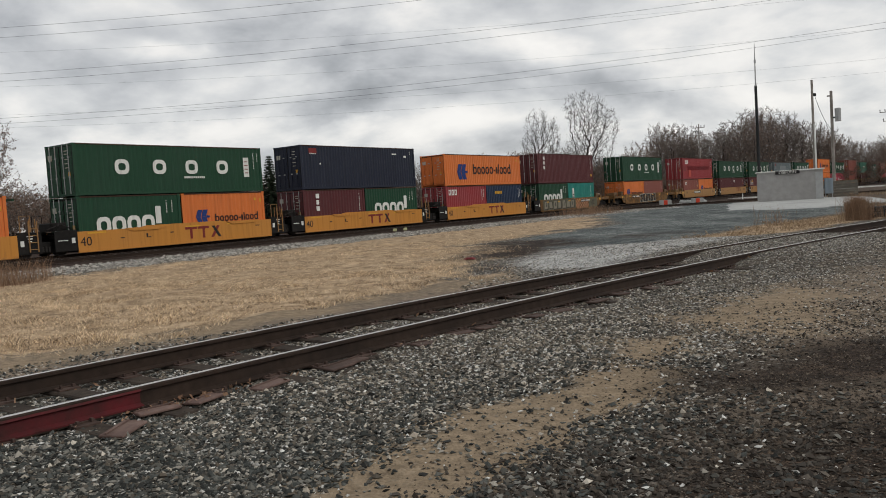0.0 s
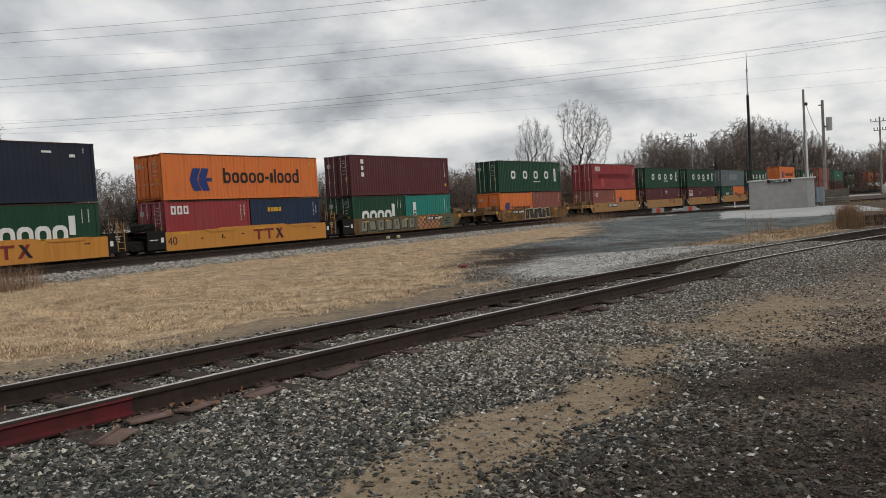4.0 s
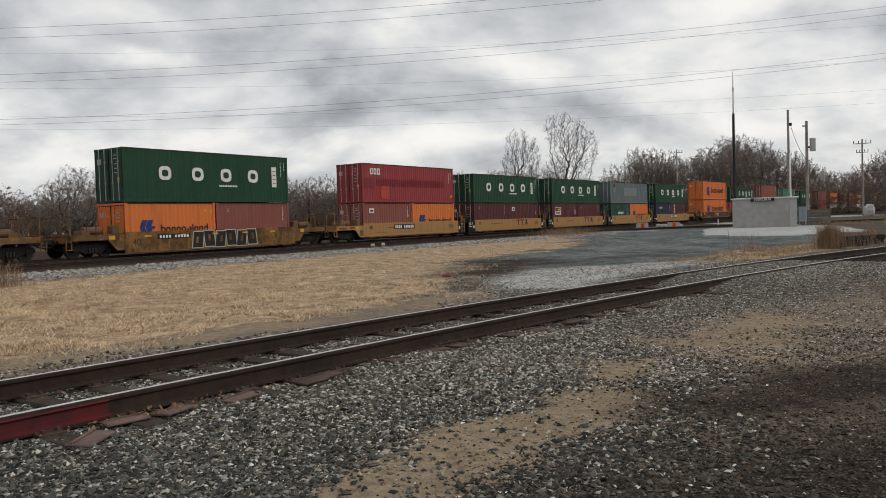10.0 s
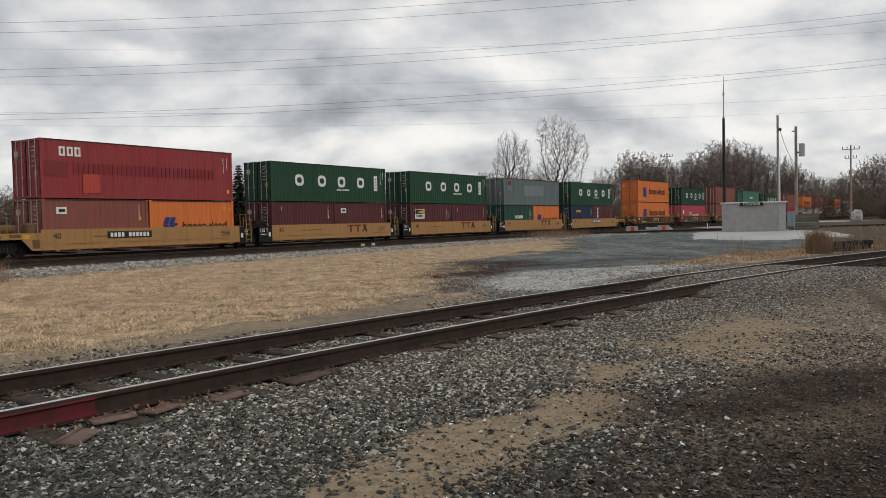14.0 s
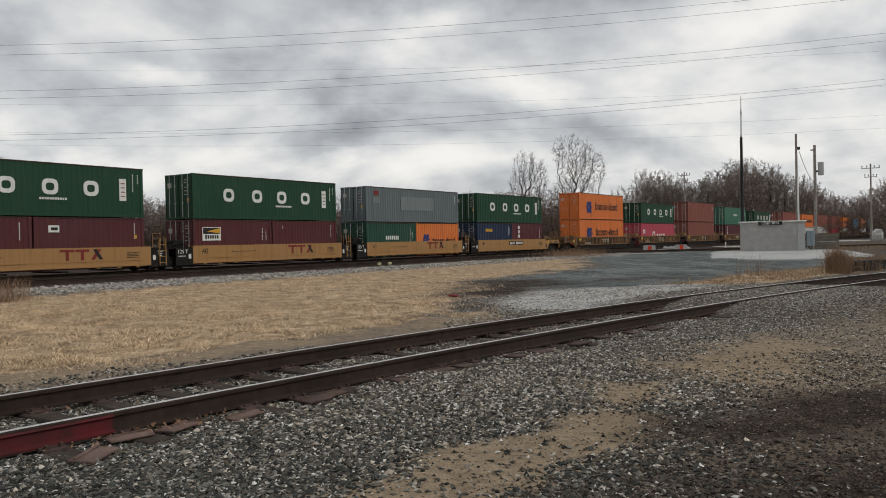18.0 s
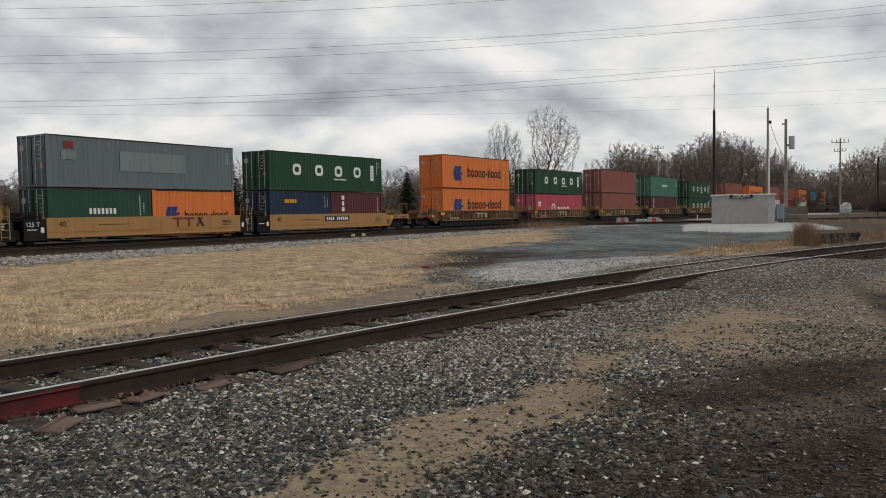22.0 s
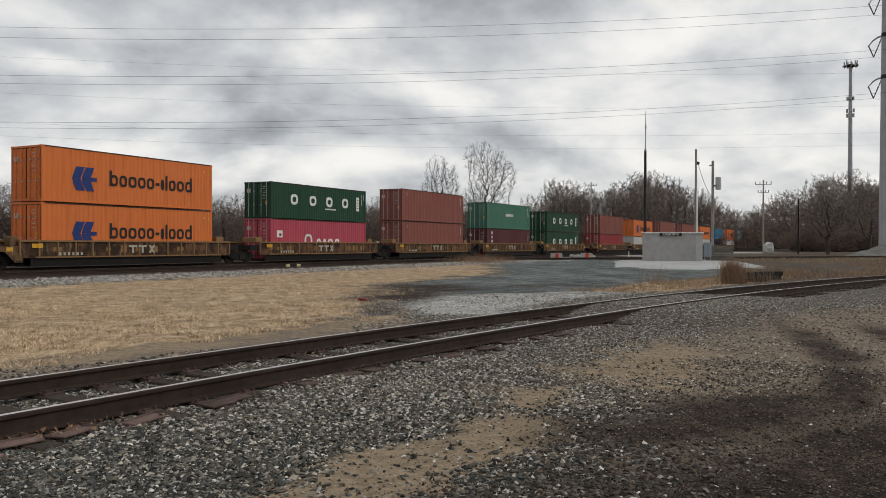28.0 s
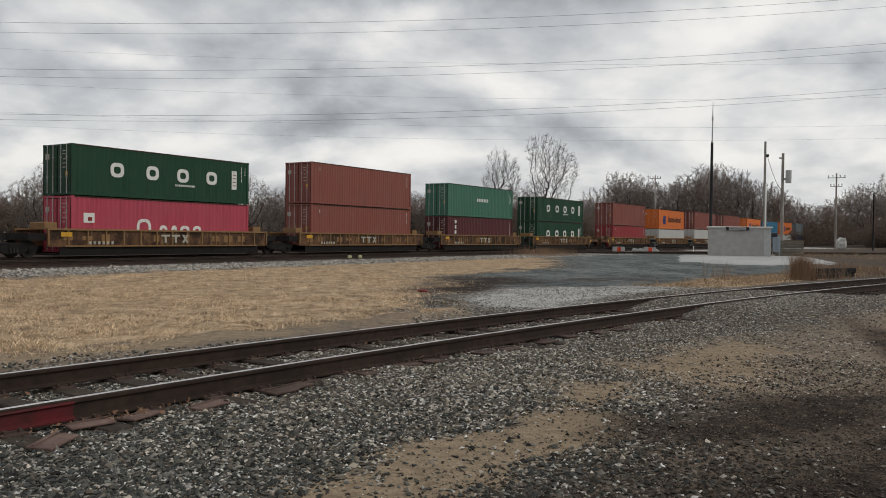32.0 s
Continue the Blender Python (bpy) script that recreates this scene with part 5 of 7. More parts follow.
def ribbed_unit(left, right, label):
    """One well of an older wagon with upright ribs along its sides."""
    root = thing("well_wagon", label, "railway wagon", group="wagons of the train")
    xin = 7.5

    def side():
        bm = boxes((-xin, xin, -1.40, -1.37, 0.60, 1.36))
        box(bm, -xin, xin, -1.40, -1.30, 0.54, 0.62)
        return bm
    sm = cached(("ribbed_side",), M_RUSTY, side)
    chord = cached(("top_chord",), M_CHORD, lambda: boxes((-xin, xin, -1.49, -1.27, 1.36, 1.45)))
    foot = cached(("foot_chord",), M_CHORD, lambda: boxes((-xin + 0.9, xin - 0.9, -1.485, -1.40, 0.54, 0.61)))
    for a in (0, 180):
        part("side_wall", sm, None, root, "", pose(0, 0, 0, 0, 0, a))
        part("top_chord", chord, None, root, "worn yellow top edge", pose(0, 0, 0, 0, 0, a))
        part("bottom_chord", foot, None, root, "", pose(0, 0, 0, 0, 0, a))
    part("well_floor", cached(("well_floor",), M_BLACK, lambda: boxes((-xin + 0.7, xin - 0.7, -1.34, 1.34, 0.10, 0.17))), None, root, "black well floor")
    # added black plates give the dark underside and hide the container's foot
    for s in (-1, 1):
        part("well_side", cached(("well_side",), M_BLACK, lambda: boxes((-xin + 0.7, xin - 0.7, -0.02, 0.02, 0.172, 0.55))), None, root, "added black plate for the dark under the wagon's side", pose(0, s * 1.33, 0))
    rib = cached(("rib",), M_CHORD, lambda: boxes((-0.04, 0.04, -0.07, 0.0, 0.62, 1.36)))
    for i in range(15):
        x = -xin + 0.06 + i * (2 * xin - 0.12) / 14
        part("rib", rib, None, root, "", pose(x, -1.40, 0))
        part("rib", rib, None, root, "", pose(x, 1.40, 0, 0, 0, 180))
    for x in (-5.4, -1.8, 1.8, 5.4):
        part("floor_beam", cached(("rib_floor_beam",), M_BLACK, lambda: boxes((-0.2, 0.2, -1.36, 1.36, 0.22, 0.3))), None, root, "", pose(x, 0, 0))
    rng = random.Random(len(MOVERS) + 5)
    cols = [(-xin + 0.6 + (i + 0.5) * 1.06, 0.98, rng.uniform(0.3, 0.7), rng.uniform(0.15, 0.4)) for i in range(13)]
    shapes(root, "worn_patch", M_CHORD, [c for c in cols if rng.random() < 0.5], -1.404, "worn yellow-brown patch")
    shapes(root, "block_marking", M_CHALK, [(-0.5, 1.14, 0.58, 0.10), (-0.5, 0.92, 0.14, 0.34), (0.2, 1.14, 0.58, 0.10), (0.2, 0.92, 0.14, 0.34)], -1.476)
    for lean in (0.7, -0.7):
        shapes(root, "block_marking", M_CHALK, [(0.88, 0.97, 0.14, 0.44)], -1.477 + 0.001 * (lean > 0), "", lean)
    shapes(root, "small_marking", M_CHALK, [(-5.2 + i * 0.26, 0.74, 0.13, 0.16) for i in range(6)], -1.474)
    shapes(root, "reflector", M_GOLD, [(-6.5, 1.16, 0.6, 0.22)], -1.474)
    for side_, style in ((-1, left), (1, right)):
        if style == "joint":
            a, b = sorted((side_ * xin, side_ * (xin + 0.9)))
            part("end_frame", boxes((a, b, -1.35, 1.35, 0.85, 1.2)), M_BLACK, root)
            posts(root, [[(side_ * (xin - 0.2), y, 1.4), (side_ * (xin - 0.2), y, 2.0)] for y in (-1.3, -0.9)], M_CHORD)
            part("brake_gear", bevelled(boxes((side_ * (xin - 0.45) - 0.35, side_ * (xin - 0.45) + 0.35, -1.0, 0.2, 1.38, 1.75)), 0.03), M_CHORD, root)
        else:
            end_kit(root, side_, "end", xin - 0.25, M_RUSTY)
    if left == "joint":
        truck(root, -8.97)
    return root


HC, STD = 2.896, 2.591
COLOUR = {"green": "dark green", "pale_green": "faded green", "dark_green": "blackish green", "teal": "teal", "navy": "near-black navy", "blue": "dark blue", "orange": "bright orange", "maroon": "dark maroon",
          "brown": "reddish brown", "red": "red", "pink": "faded pinkish red", "grey": "grey", "white": "off-white", "sky": "light blue"}
# place along the train, wagon, roof height over the camera, upper (height, colour, marking), lower boxes (length, colour, marking)
G4, HL, NO = "four_white", "blue_black", ""
TRAIN = [
    (-20.70, "Y", None, None, [(40, "orange", HL)]),
    (-5.11, "Y", 4.22, (STD, "green", G4), [(20, "green", G4), (20, "orange", HL)]),
    (10.47, "Y", 4.53, (HC, "navy", "red_corner"), [(20, "maroon", "white_upright"), (20, "green", G4)]),
    (26.60, "Y", 4.20, (STD, "orange", HL), [(20, "red", "white_corner"), (20, "blue", "gold")]),
    (42.15, "C", 4.50, (HC, "maroon", "white_upright"), [(20, "green", G4), (20, "teal", "white_strip")]),
    (62.30, "D", 4.48, (HC, "green", G4), [(20, "orange", HL), (20, "brown", NO)]),
    (82.09, "TL", 4.49, (HC, "red", "white_corner"), [(20, "brown", "tag"), (20, "orange", HL)]),
    (97.53, "T", 4.20, (STD, "green", G4), [(20, "maroon", NO), (20, "maroon", "tag")]),
    (112.97, "T", 4.19, (STD, "green", G4), [(20, "maroon", "wide_tag"), (20, "maroon", NO)]),
    (128.42, "T", 4.17, (STD, "grey", "grey_patch"), [(20, "dark_green", "centre_white"), (20, "orange", HL)]),
    (143.67, "TR", 4.25, (STD, "green", G4), [(20, "blue", "gold"), (20, "maroon", "white_upright")]),
    (164.61, "BL", 5.10, (HC, "orange", HL), [(40, "orange", HL)]),
    (182.58, "B", 4.50, (STD, "green", G4), [(40, "pink", "large_white")]),
    (200.67, "B", 5.13, (HC, "brown", NO), [(40, "brown", NO)]),
    (218.62, "B", 4.77, (HC, "pale_green", "centre_white"), [(40, "maroon", "white_upright")]),
    (236.47, "BR", 4.42, (STD, "green", G4), [(40, "green", G4)]),
    (258.20, "BL", 4.70, (HC, "brown", NO), [(40, "red", NO)]),
    (276.40, "B", 4.49, (HC, "orange", HL), [(40, "white", NO)]),
    (294.40, "B", 4.70, (HC, "brown", NO), [(40, "white", NO)]),
    (312.60, "B", 4.65, (HC, "brown", NO), [(40, "red", NO)]),
    (331.00, "B", 4.50, (HC, "orange", HL), [(40, "white", NO)]),
    (349.50, "B", 4.34, (STD, "sky", NO), [(40, "navy", NO)]),
    (367.50, "B", 4.50, (HC, "orange", HL), [(40, "white", NO)]),
    (385.50, "BR", 4.60, (HC, "grey", NO), [(40, "navy", NO)]),
]


def build_train():
    for i, (place, style, roof, upper, lower) in enumerate(TRAIN):
        c = place + 6.096
        if style == "Y":
            w = well_unit(M_YELLOW, "joint", "joint", 0.08, 1.22, "yellow-painted well wagon, chipped and streaked, carrying containers", "bevelled")
        elif style == "C":
            w = well_unit(M_OLDYELLOW, "joint", "end", 0.08, 1.22, "yellow well wagon covered in pale sprayed graffiti, carrying containers", "chequered")
        elif style == "D":
            w = well_unit(M_OLDYELLOW, "end", "end", 0.12, 1.24, "weathered yellow-brown well wagon with graffiti, carrying containers", "sprayed")
        elif style[0] == "T":
            w = well_unit(M_TAN, "end" if style == "TL" else "joint", "end" if style == "TR" else "joint", 0.30, 1.31, "clean tan well wagon with black ends, carrying containers", "flanged")
        else:
            w = ribbed_unit("end" if style == "BL" else "joint", "end" if style == "BR" else "joint", "rusty brown rib-sided well wagon with a worn yellow edge")
        MOVERS.append((w, c, Matrix()))
        zw = RAIL_TOP
        if upper:
            H, col, mk = upper
            zb = EYE + roof - H - zw
            b = container(12.192, H, col, f"{COLOUR[col]} 40-foot steel container stacked on top", "containers on the train")
            mark(b, mk, 12.192, H)
            MOVERS.append((b, c, Matrix.Translation((0, 0, zb))))
        else:
            zb = 3.0
        for k, (size, col, mk) in enumerate(lower):
            L = 6.058 if size == 20 else 12.192
            H = STD if size == 20 or zb < 2.95 else HC
            x = 0 if size == 40 else (-3.067, 3.067)[k]
            b = container(L, H, col, f"{COLOUR[col]} {size}-foot steel container sunk in a wagon's well", "containers on the train")
            mark(b, mk, L, H)
            MOVERS.append((b, c, Matrix.Translation((x, 0, zb - H - 0.04))))


build_train()


def wagon_pose(place, t):
    s = place + travel(t)
    (ax, ay, _), (bx, by, _) = far_point(s - 5.5), far_point(s + 5.5)
    return pose((ax + bx) / 2, (ay + by) / 2, RAIL_TOP, 0, 0, math.degrees(math.atan2(by - ay, bx - ax)))


def motions():
    times = [0.0] + [float(t) for t in range(1, 33)]
    for ob, place, local in MOVERS:
        walk(ob, [(t, wagon_pose(place, t) @ local) for t in times])
    # wheels roll without slipping: one turn in 2.64 m
    done = {}
    n = 330
    for ob, a in WHEELSETS:
        if a in done:
            ob.rotation_mode = "QUATERNION"
            src = done[a].animation_data
            data = ob.animation_data_create()
            data.action, data.action_slot = src.action, src.action_slot
            continue
        walk(ob, [(32.0 * i / n, pose(a, 0, 0.42, 0, math.degrees(travel(32.0 * i / n) / 0.42), 0)) for i in range(n + 1)])
        done[a] = ob


# ---- trees ----
def grow(rng, height, width, base, tips, step):
    """Limbs of a tree that reach for points spread through its crown: nodes, each one's parent, thickness."""
    lobes = 9
    A = []
    for k in range(lobes):
        f = (k + 0.5) / lobes
        z = base + (1 - base) * (0.18 + 0.68 * f)
        r = width * math.sin(math.pi * (0.16 + 0.72 * f)) ** 0.7
        a = rng.uniform(0, 2 * math.pi)
        c = np.array([math.cos(a) * r * 0.55, math.sin(a) * r * 0.55, z])
        p = rng.normal(0, 1, (tips // lobes, 3))
        p *= (rng.rand(len(p), 1) ** (1 / 3)) / np.linalg.norm(p, axis=1, keepdims=True)
        A.append(c + p * np.array([width * 0.62, width * 0.62, (1 - base) * 0.22]))
    A = np.concatenate(A)
    A = A[A[:, 2] > base * 0.8] * height
    P = [np.array([0, 0, -0.2])]
    parent = [-1]
    z, x, y = 0.0, 0.0, 0.0
    while z < height * base:
        z += step
        x, y = x + rng.normal(0, 0.10) * step, y + rng.normal(0, 0.10) * step
        P.append(np.array([x, y, z]))
        parent.append(len(P) - 2)
    kids = {}
    dist = np.full(len(A), 1e9)
    near = np.zeros(len(A), int)
    fresh = list(range(len(P)))
    for _ in range(90):
        for i in fresh:
            d = np.linalg.norm(A - P[i], axis=1)
            m = d < dist
            dist[m], near[m] = d[m], i
        keep = dist > step * 1.25
        A, dist, near = A[keep], dist[keep], near[keep]
        if not len(A):
            break
        fresh = []
        for i in np.unique(near):
            d = A[near == i] - P[i]
            d = (d / np.linalg.norm(d, axis=1, keepdims=True)).mean(0) + rng.normal(0, 0.26, 3) + np.array([0, 0, -0.03])
            q = P[i] + d / np.linalg.norm(d) * step
            if any(np.linalg.norm(P[j] - q) < step * 0.35 for j in kids.get(i, ())):
                continue
            kids.setdefault(i, []).append(len(P))
            P.append(q)
            parent.append(i)
            fresh.append(len(P) - 1)
        if not fresh:
            break
    load = np.zeros(len(P))
    for i in range(len(P) - 1, 0, -1):
        load[i] = max(load[i], 1.0)
        load[parent[i]] += load[i]
    rad = load ** 0.6
    rad *= height * 0.021 / rad[1]
    return np.array(P), np.array(parent), rad


def limbs(P, Q, r0, r1, sides):
    """Tapered prisms from P to Q as one pile of vertices and faces."""
    d = Q - P
    d /= np.linalg.norm(d, axis=1, keepdims=True) + 1e-9
    u = np.cross(d, np.where(np.abs(d[:, 2:]) > 0.9, [[1.0, 0, 0]], [[0, 0, 1.0]]))
    u /= np.linalg.norm(u, axis=1, keepdims=True)
    w = np.cross(d, u)
    a = np.arange(sides) * 2 * np.pi / sides
    ring = u[:, None] * np.cos(a)[None, :, None] + w[:, None] * np.sin(a)[None, :, None]
    V = np.concatenate([P[:, None] + ring * r0[:, None, None], Q[:, None] + ring * r1[:, None, None]], 1)
    k = np.arange(sides)
    F = np.stack([k, (k + 1) % sides, (k + 1) % sides + sides, k + sides], 1)
    return V.reshape(-1, 3), (np.arange(len(P))[:, None, None] * 2 * sides + F[None]).reshape(-1, 4)


def tree_meshes(seed, height, width=0.34, base=0.25, tips=900, step=0.034, leaves=0, leaf_mat=None, leaf=0.1, fine=0.018, twigs=5, twig=0.055, twig_mat=None):
    rng = np.random.RandomState(seed)
    P, parent, rad = grow(rng, height, width, base, tips, height * step)
    i = np.arange(1, len(P))
    A, B = P[parent[i]], P[i]
    r1 = rad[i]
    r0 = np.minimum(rad[parent[i]], r1 * 1.35)
    thick = r1 > height * 0.0035
    V, F = limbs(A[thick], B[thick], r0[thick], r1[thick], 6)
    trunk = mesh_from_arrays("trunk", V, F, M_BARK)
    V, F = limbs(A[~thick], B[~thick], np.maximum(r0[~thick], fine * 1.2), np.maximum(r1[~thick], fine), 3)
    faces = F.tolist()
    # fine twigs along the thin wood
    t = np.repeat(np.nonzero(~thick)[0], twigs)
    out = B[t] - np.array([0, 0, height * (base + 0.25)])
    out /= np.linalg.norm(out, axis=1, keepdims=True)
    d = rng.normal(0, 1, (len(t), 3)) * 0.75 + out * 0.6 + np.array([0, 0, 0.25])
    d *= (rng.uniform(0.4, 1.1, (len(t), 1)) * height * twig) / np.linalg.norm(d, axis=1, keepdims=True)
    a = A[t] + (B[t] - A[t]) * rng.rand(len(t), 1)
    u = np.cross(d, rng.normal(0, 1, d.shape))
    u *= fine / np.linalg.norm(u, axis=1, keepdims=True)
    TV = np.stack([a + u, a - u, a + d], 1).reshape(-1, 3)
    n0 = len(V)
    faces += (n0 + np.arange(len(t) * 3).reshape(-1, 3)).tolist()
    V = np.concatenate([V, TV])
    idx = [0] * len(faces)
    mats = [twig_mat or M_TWIG]
    if leaves:
        c = (a + d * rng.uniform(0.2, 1.0, (len(t), 1)))[rng.randint(0, len(t), leaves)]
        u = rng.normal(0, 1, (leaves, 3))
        u *= leaf * rng.uniform(0.5, 1.1, (leaves, 1)) / np.linalg.norm(u, axis=1, keepdims=True)
        w = np.cross(u, rng.normal(0, 1, u.shape))
        w *= leaf * rng.uniform(0.4, 0.9, (leaves, 1)) / np.linalg.norm(w, axis=1, keepdims=True)
        n0 = len(V)
        V = np.concatenate([V, np.stack([c + u, c + w, c - u, c - w], 1).reshape(-1, 3)])
        faces += (n0 + np.arange(leaves * 4).reshape(-1, 4)).tolist()
        idx += [1] * leaves
        mats.append(leaf_mat)
    me = bpy.data.meshes.new("crown")
    me.from_pydata(V.tolist(), [], faces)
    for m in mats:
        me.materials.append(m)
    me.polygons.foreach_set("material_index", idx)
    return trunk, me


def make_tree(name, label, meshes, m, group=""):
    t = thing(name, label, "tree", m, group)
    part("trunk", meshes[0], None, t)
    part("crown", meshes[1], None, t)
    return t


def spruce_meshes(seed, height):
    rng = random.Random(seed)
    trunk = mesh_of("trunk", tube(bmesh.new(), [(0, 0, -0.1), (0, 0, height * 0.97)], [height * 0.018, 0.02], 6), M_BARK)
    V, F = [], []
    z = height * 0.06
    while z < height * 0.99:
        r = (1 - z / height) ** 0.85 * height * 0.24 + 0.12
        n = max(6, int(11 * (1 - z / height) + 5))
        for k in range(n):
            a = 2 * math.pi * k / n + rng.uniform(-0.3, 0.3)
            rr = r * rng.uniform(0.75, 1.1)
            for f in np.linspace(0.15, 1.0, 9):
                for s in (-1, 1, 0):
                    c = Vector((math.cos(a) * rr * f, math.sin(a) * rr * f, z - rr * 0.30 * f + 0.12 * (s == 0)))
                    d = Vector((math.cos(a + s * 0.9), math.sin(a + s * 0.9), -0.35)) * rng.uniform(0.22, 0.42) * (1.15 - 0.5 * f)
                    w = d.cross(Vector((0, 0, 1))).normalized() * 0.10
                    i = len(V)
                    V += [c - w, c + w, c + d + Vector((0, 0, -0.05))]
                    F.append((i, i + 1, i + 2))
        z += height * 0.032
    me = bpy.data.meshes.new("crown")
    me.from_pydata([tuple(v) for v in V], [], F)
    me.materials.append(M_NEEDLE)
    return trunk, me


def polar(az, dist):
    return dist * math.sin(radians(az)), dist * math.cos(radians(az))


def build_trees():
    rng = random.Random(11)
    bare = [tree_meshes(k, 14.0, w, 0.2, 1500, 0.026, twigs=4, fine=0.018) for k, w in ((1, 0.30), (2, 0.36), (5, 0.26))]
    big = [tree_meshes(k, 15.0, w, b, 2600, 0.021, twigs=4, fine=0.010, twig=0.05, twig_mat=M_BARK) for k, w, b in ((61, 0.20, 0.22), (75, 0.26, 0.20))]
    oak = [tree_meshes(k, 16.0, 0.38, 0.16, 1500, 0.027, leaves=5600, leaf_mat=M_RUSTLEAF, leaf=0.11, twigs=3, fine=0.02) for k in (7, 8, 9)]
    thin_oak = [tree_meshes(k, 15.0, 0.34, 0.18, 1500, 0.027, leaves=2600, leaf_mat=M_RUSTLEAF, leaf=0.10, twigs=4, fine=0.020) for k in (12, 13)]
    bush = [tree_meshes(k, 6.0, 0.5, 0.08, 800, 0.036, leaves=2400, leaf_mat=M_RUSTLEAF, leaf=0.075, twigs=4, fine=0.010) for k in (31, 32)]
    shrub = [tree_meshes(k, 6.5, 0.42, 0.10, 1000, 0.032, twigs=5, fine=0.010) for k in (35, 36)]
    labels = {"bare": "leafless grey-brown tree with fine twigs behind the train", "oak": "tree with withered rust-brown leaves in a far wood", "bush": "low bushy tree with dull brown leaves"}

    def put(kind, meshes, proto_h, az, dist, h, name="tree", wide=1.0, sink=0.0):
        x, y = polar(az, dist)
        k = h / proto_h
        t = make_tree(name, labels[kind], meshes, Matrix.LocRotScale((x, y, -sink), Euler((0, 0, rng.uniform(0, 6.28))), (k * wide * rng.uniform(0.95, 1.15), k * wide * rng.uniform(0.95, 1.15), k)), "trees behind the railway")
        return t

    # two tall leafless trees beyond the train
    put("bare", big[0], 15, 7.2, 124, 15.0, "bare_tree")
    put("bare", big[1], 15, 10.3, 116, 16.0, "bare_tree")
    # far wood
    az = 12.6
    while az < 41:
        tops = ((12.5, 10), (14, 17), (15.6, 22.8), (17.8, 18.4), (19.7, 21.5), (22.7, 23.5), (24.1, 19.0), (25.7, 16.3), (27.5, 12), (28.3, 10.2), (30.1, 16.3), (31.9, 16.8), (33.5, 22), (35.7, 20), (42, 18))
        # the wood stands behind the railway
        back = max(225.0, float(np.interp(az, (24, 25.5, 27.2, 28.4, 29.2, 30.0, 30.6, 31.2), (205, 228, 268, 308, 348, 400, 400, 225))))
        base = 0.96 * np.interp(az, [a for a, _ in tops], [b for _, b in tops])
        for row in range(2):
            dist = back + rng.uniform(0, 30) + row * 30
            h = base * rng.uniform(0.86, 1.03) * dist / 250
            r = rng.random()
            a = az + rng.uniform(-0.5, 0.5)
            if r < 0.3:
                put("oak", rng.choice(oak), 16, a, dist, h)
            elif r < 0.6:
                put("oak", rng.choice(thin_oak), 15, a, dist, h)
            else:
                put("bare", rng.choice(bare), 14, a, dist, h * 1.08, "bare_tree")
        for k in range(3):
            put("bush", rng.choice(bush), 6, az + rng.uniform(-0.4, 0.4), back - rng.uniform(0, 8), rng.uniform(5, 8) * back / 225, "bushy_tree")
        for k in range(3):
            put("bush", rng.choice(bush), 6, az + rng.uniform(-0.4, 0.4), back - rng.uniform(2, 8), rng.uniform(4.4, 6.2) * back / 205, "low_bush", 2.0, 1.3 * back / 205)
        az += 0.85
    for a, d, h in ((33.0, 150, 13.5), (35.4, 158, 13), (37.3, 150, 14)):
        put("bare", rng.choice(bare[:2]), 14, a, d, h, "bare_tree")
    # lower growth behind the train
    az = -34.0
    while az < 12:
        d = rng.uniform(92, 128)
        r = rng.random()
        if r < 0.40:
            put("bare", rng.choice(bare), 14, az, d, rng.uniform(7.2, 9.8), "bare_tree", 1.15)
        elif r < 0.66:
            put("bare", rng.choice(shrub), 6.5, az, d, rng.uniform(5.5, 7.8), "bare_tree", 1.2)
        else:
            put("bush", rng.choice(bush), 6, az, d, rng.uniform(5.4, 7.6), "bushy_tree", 1.3)
        for k in range(2):
            put("bush", rng.choice(bush), 6, az + rng.uniform(-0.9, 0.9), rng.uniform(108, 150), rng.uniform(4.4, 7.6), "bushy_tree", 1.25)
        az += rng.uniform(0.65, 1.15)
    leafy = tree_meshes(19, 12.0, 0.4, 0.15, 1500, 0.027, leaves=11000, leaf_mat=M_RUSTLEAF, leaf=0.085, twigs=3, fine=0.012)
    put("bush", leafy, 12, -30.5, 80, 11.6, "bushy_tree", 0.9)
    put("bush", leafy, 12, -31.9, 84, 11.2, "bushy_tree", 0.9)
    put("bush", oak[2], 16, -32.5, 80, 9.0, "bushy_tree")
    sp = spruce_meshes(4, 11.0)
    for a, d, h in ((-13.8, 104, 6.0), (-12.0, 92, 8.3), (0.3, 100, 6.6), (-20.2, 104, 6.2)):
        x, y = polar(a, d)
        k = h / 11.0
        make_tree("spruce_tree", "dark green spruce tree with a pointed top", sp, Matrix.LocRotScale((x, y, 0), Euler((0, 0, a)), (k * 1.35, k * 1.35, k)), "spruces behind the railway")


build_trees()


# ---- power line, masts and poles ----
def wire(name, a, b, sag, r, label, parent):
    bm = bmesh.new()
    n = 28
    tube(bm, [(a[0] + (b[0] - a[0]) * u, a[1] + (b[1] - a[1]) * u, a[2] + (b[2] - a[2]) * u - 4 * sag * u * (1 - u)) for u in (i / n for i in range(n + 1))], r, 4)
    return part(name, bm, M_WIRE, parent, label)


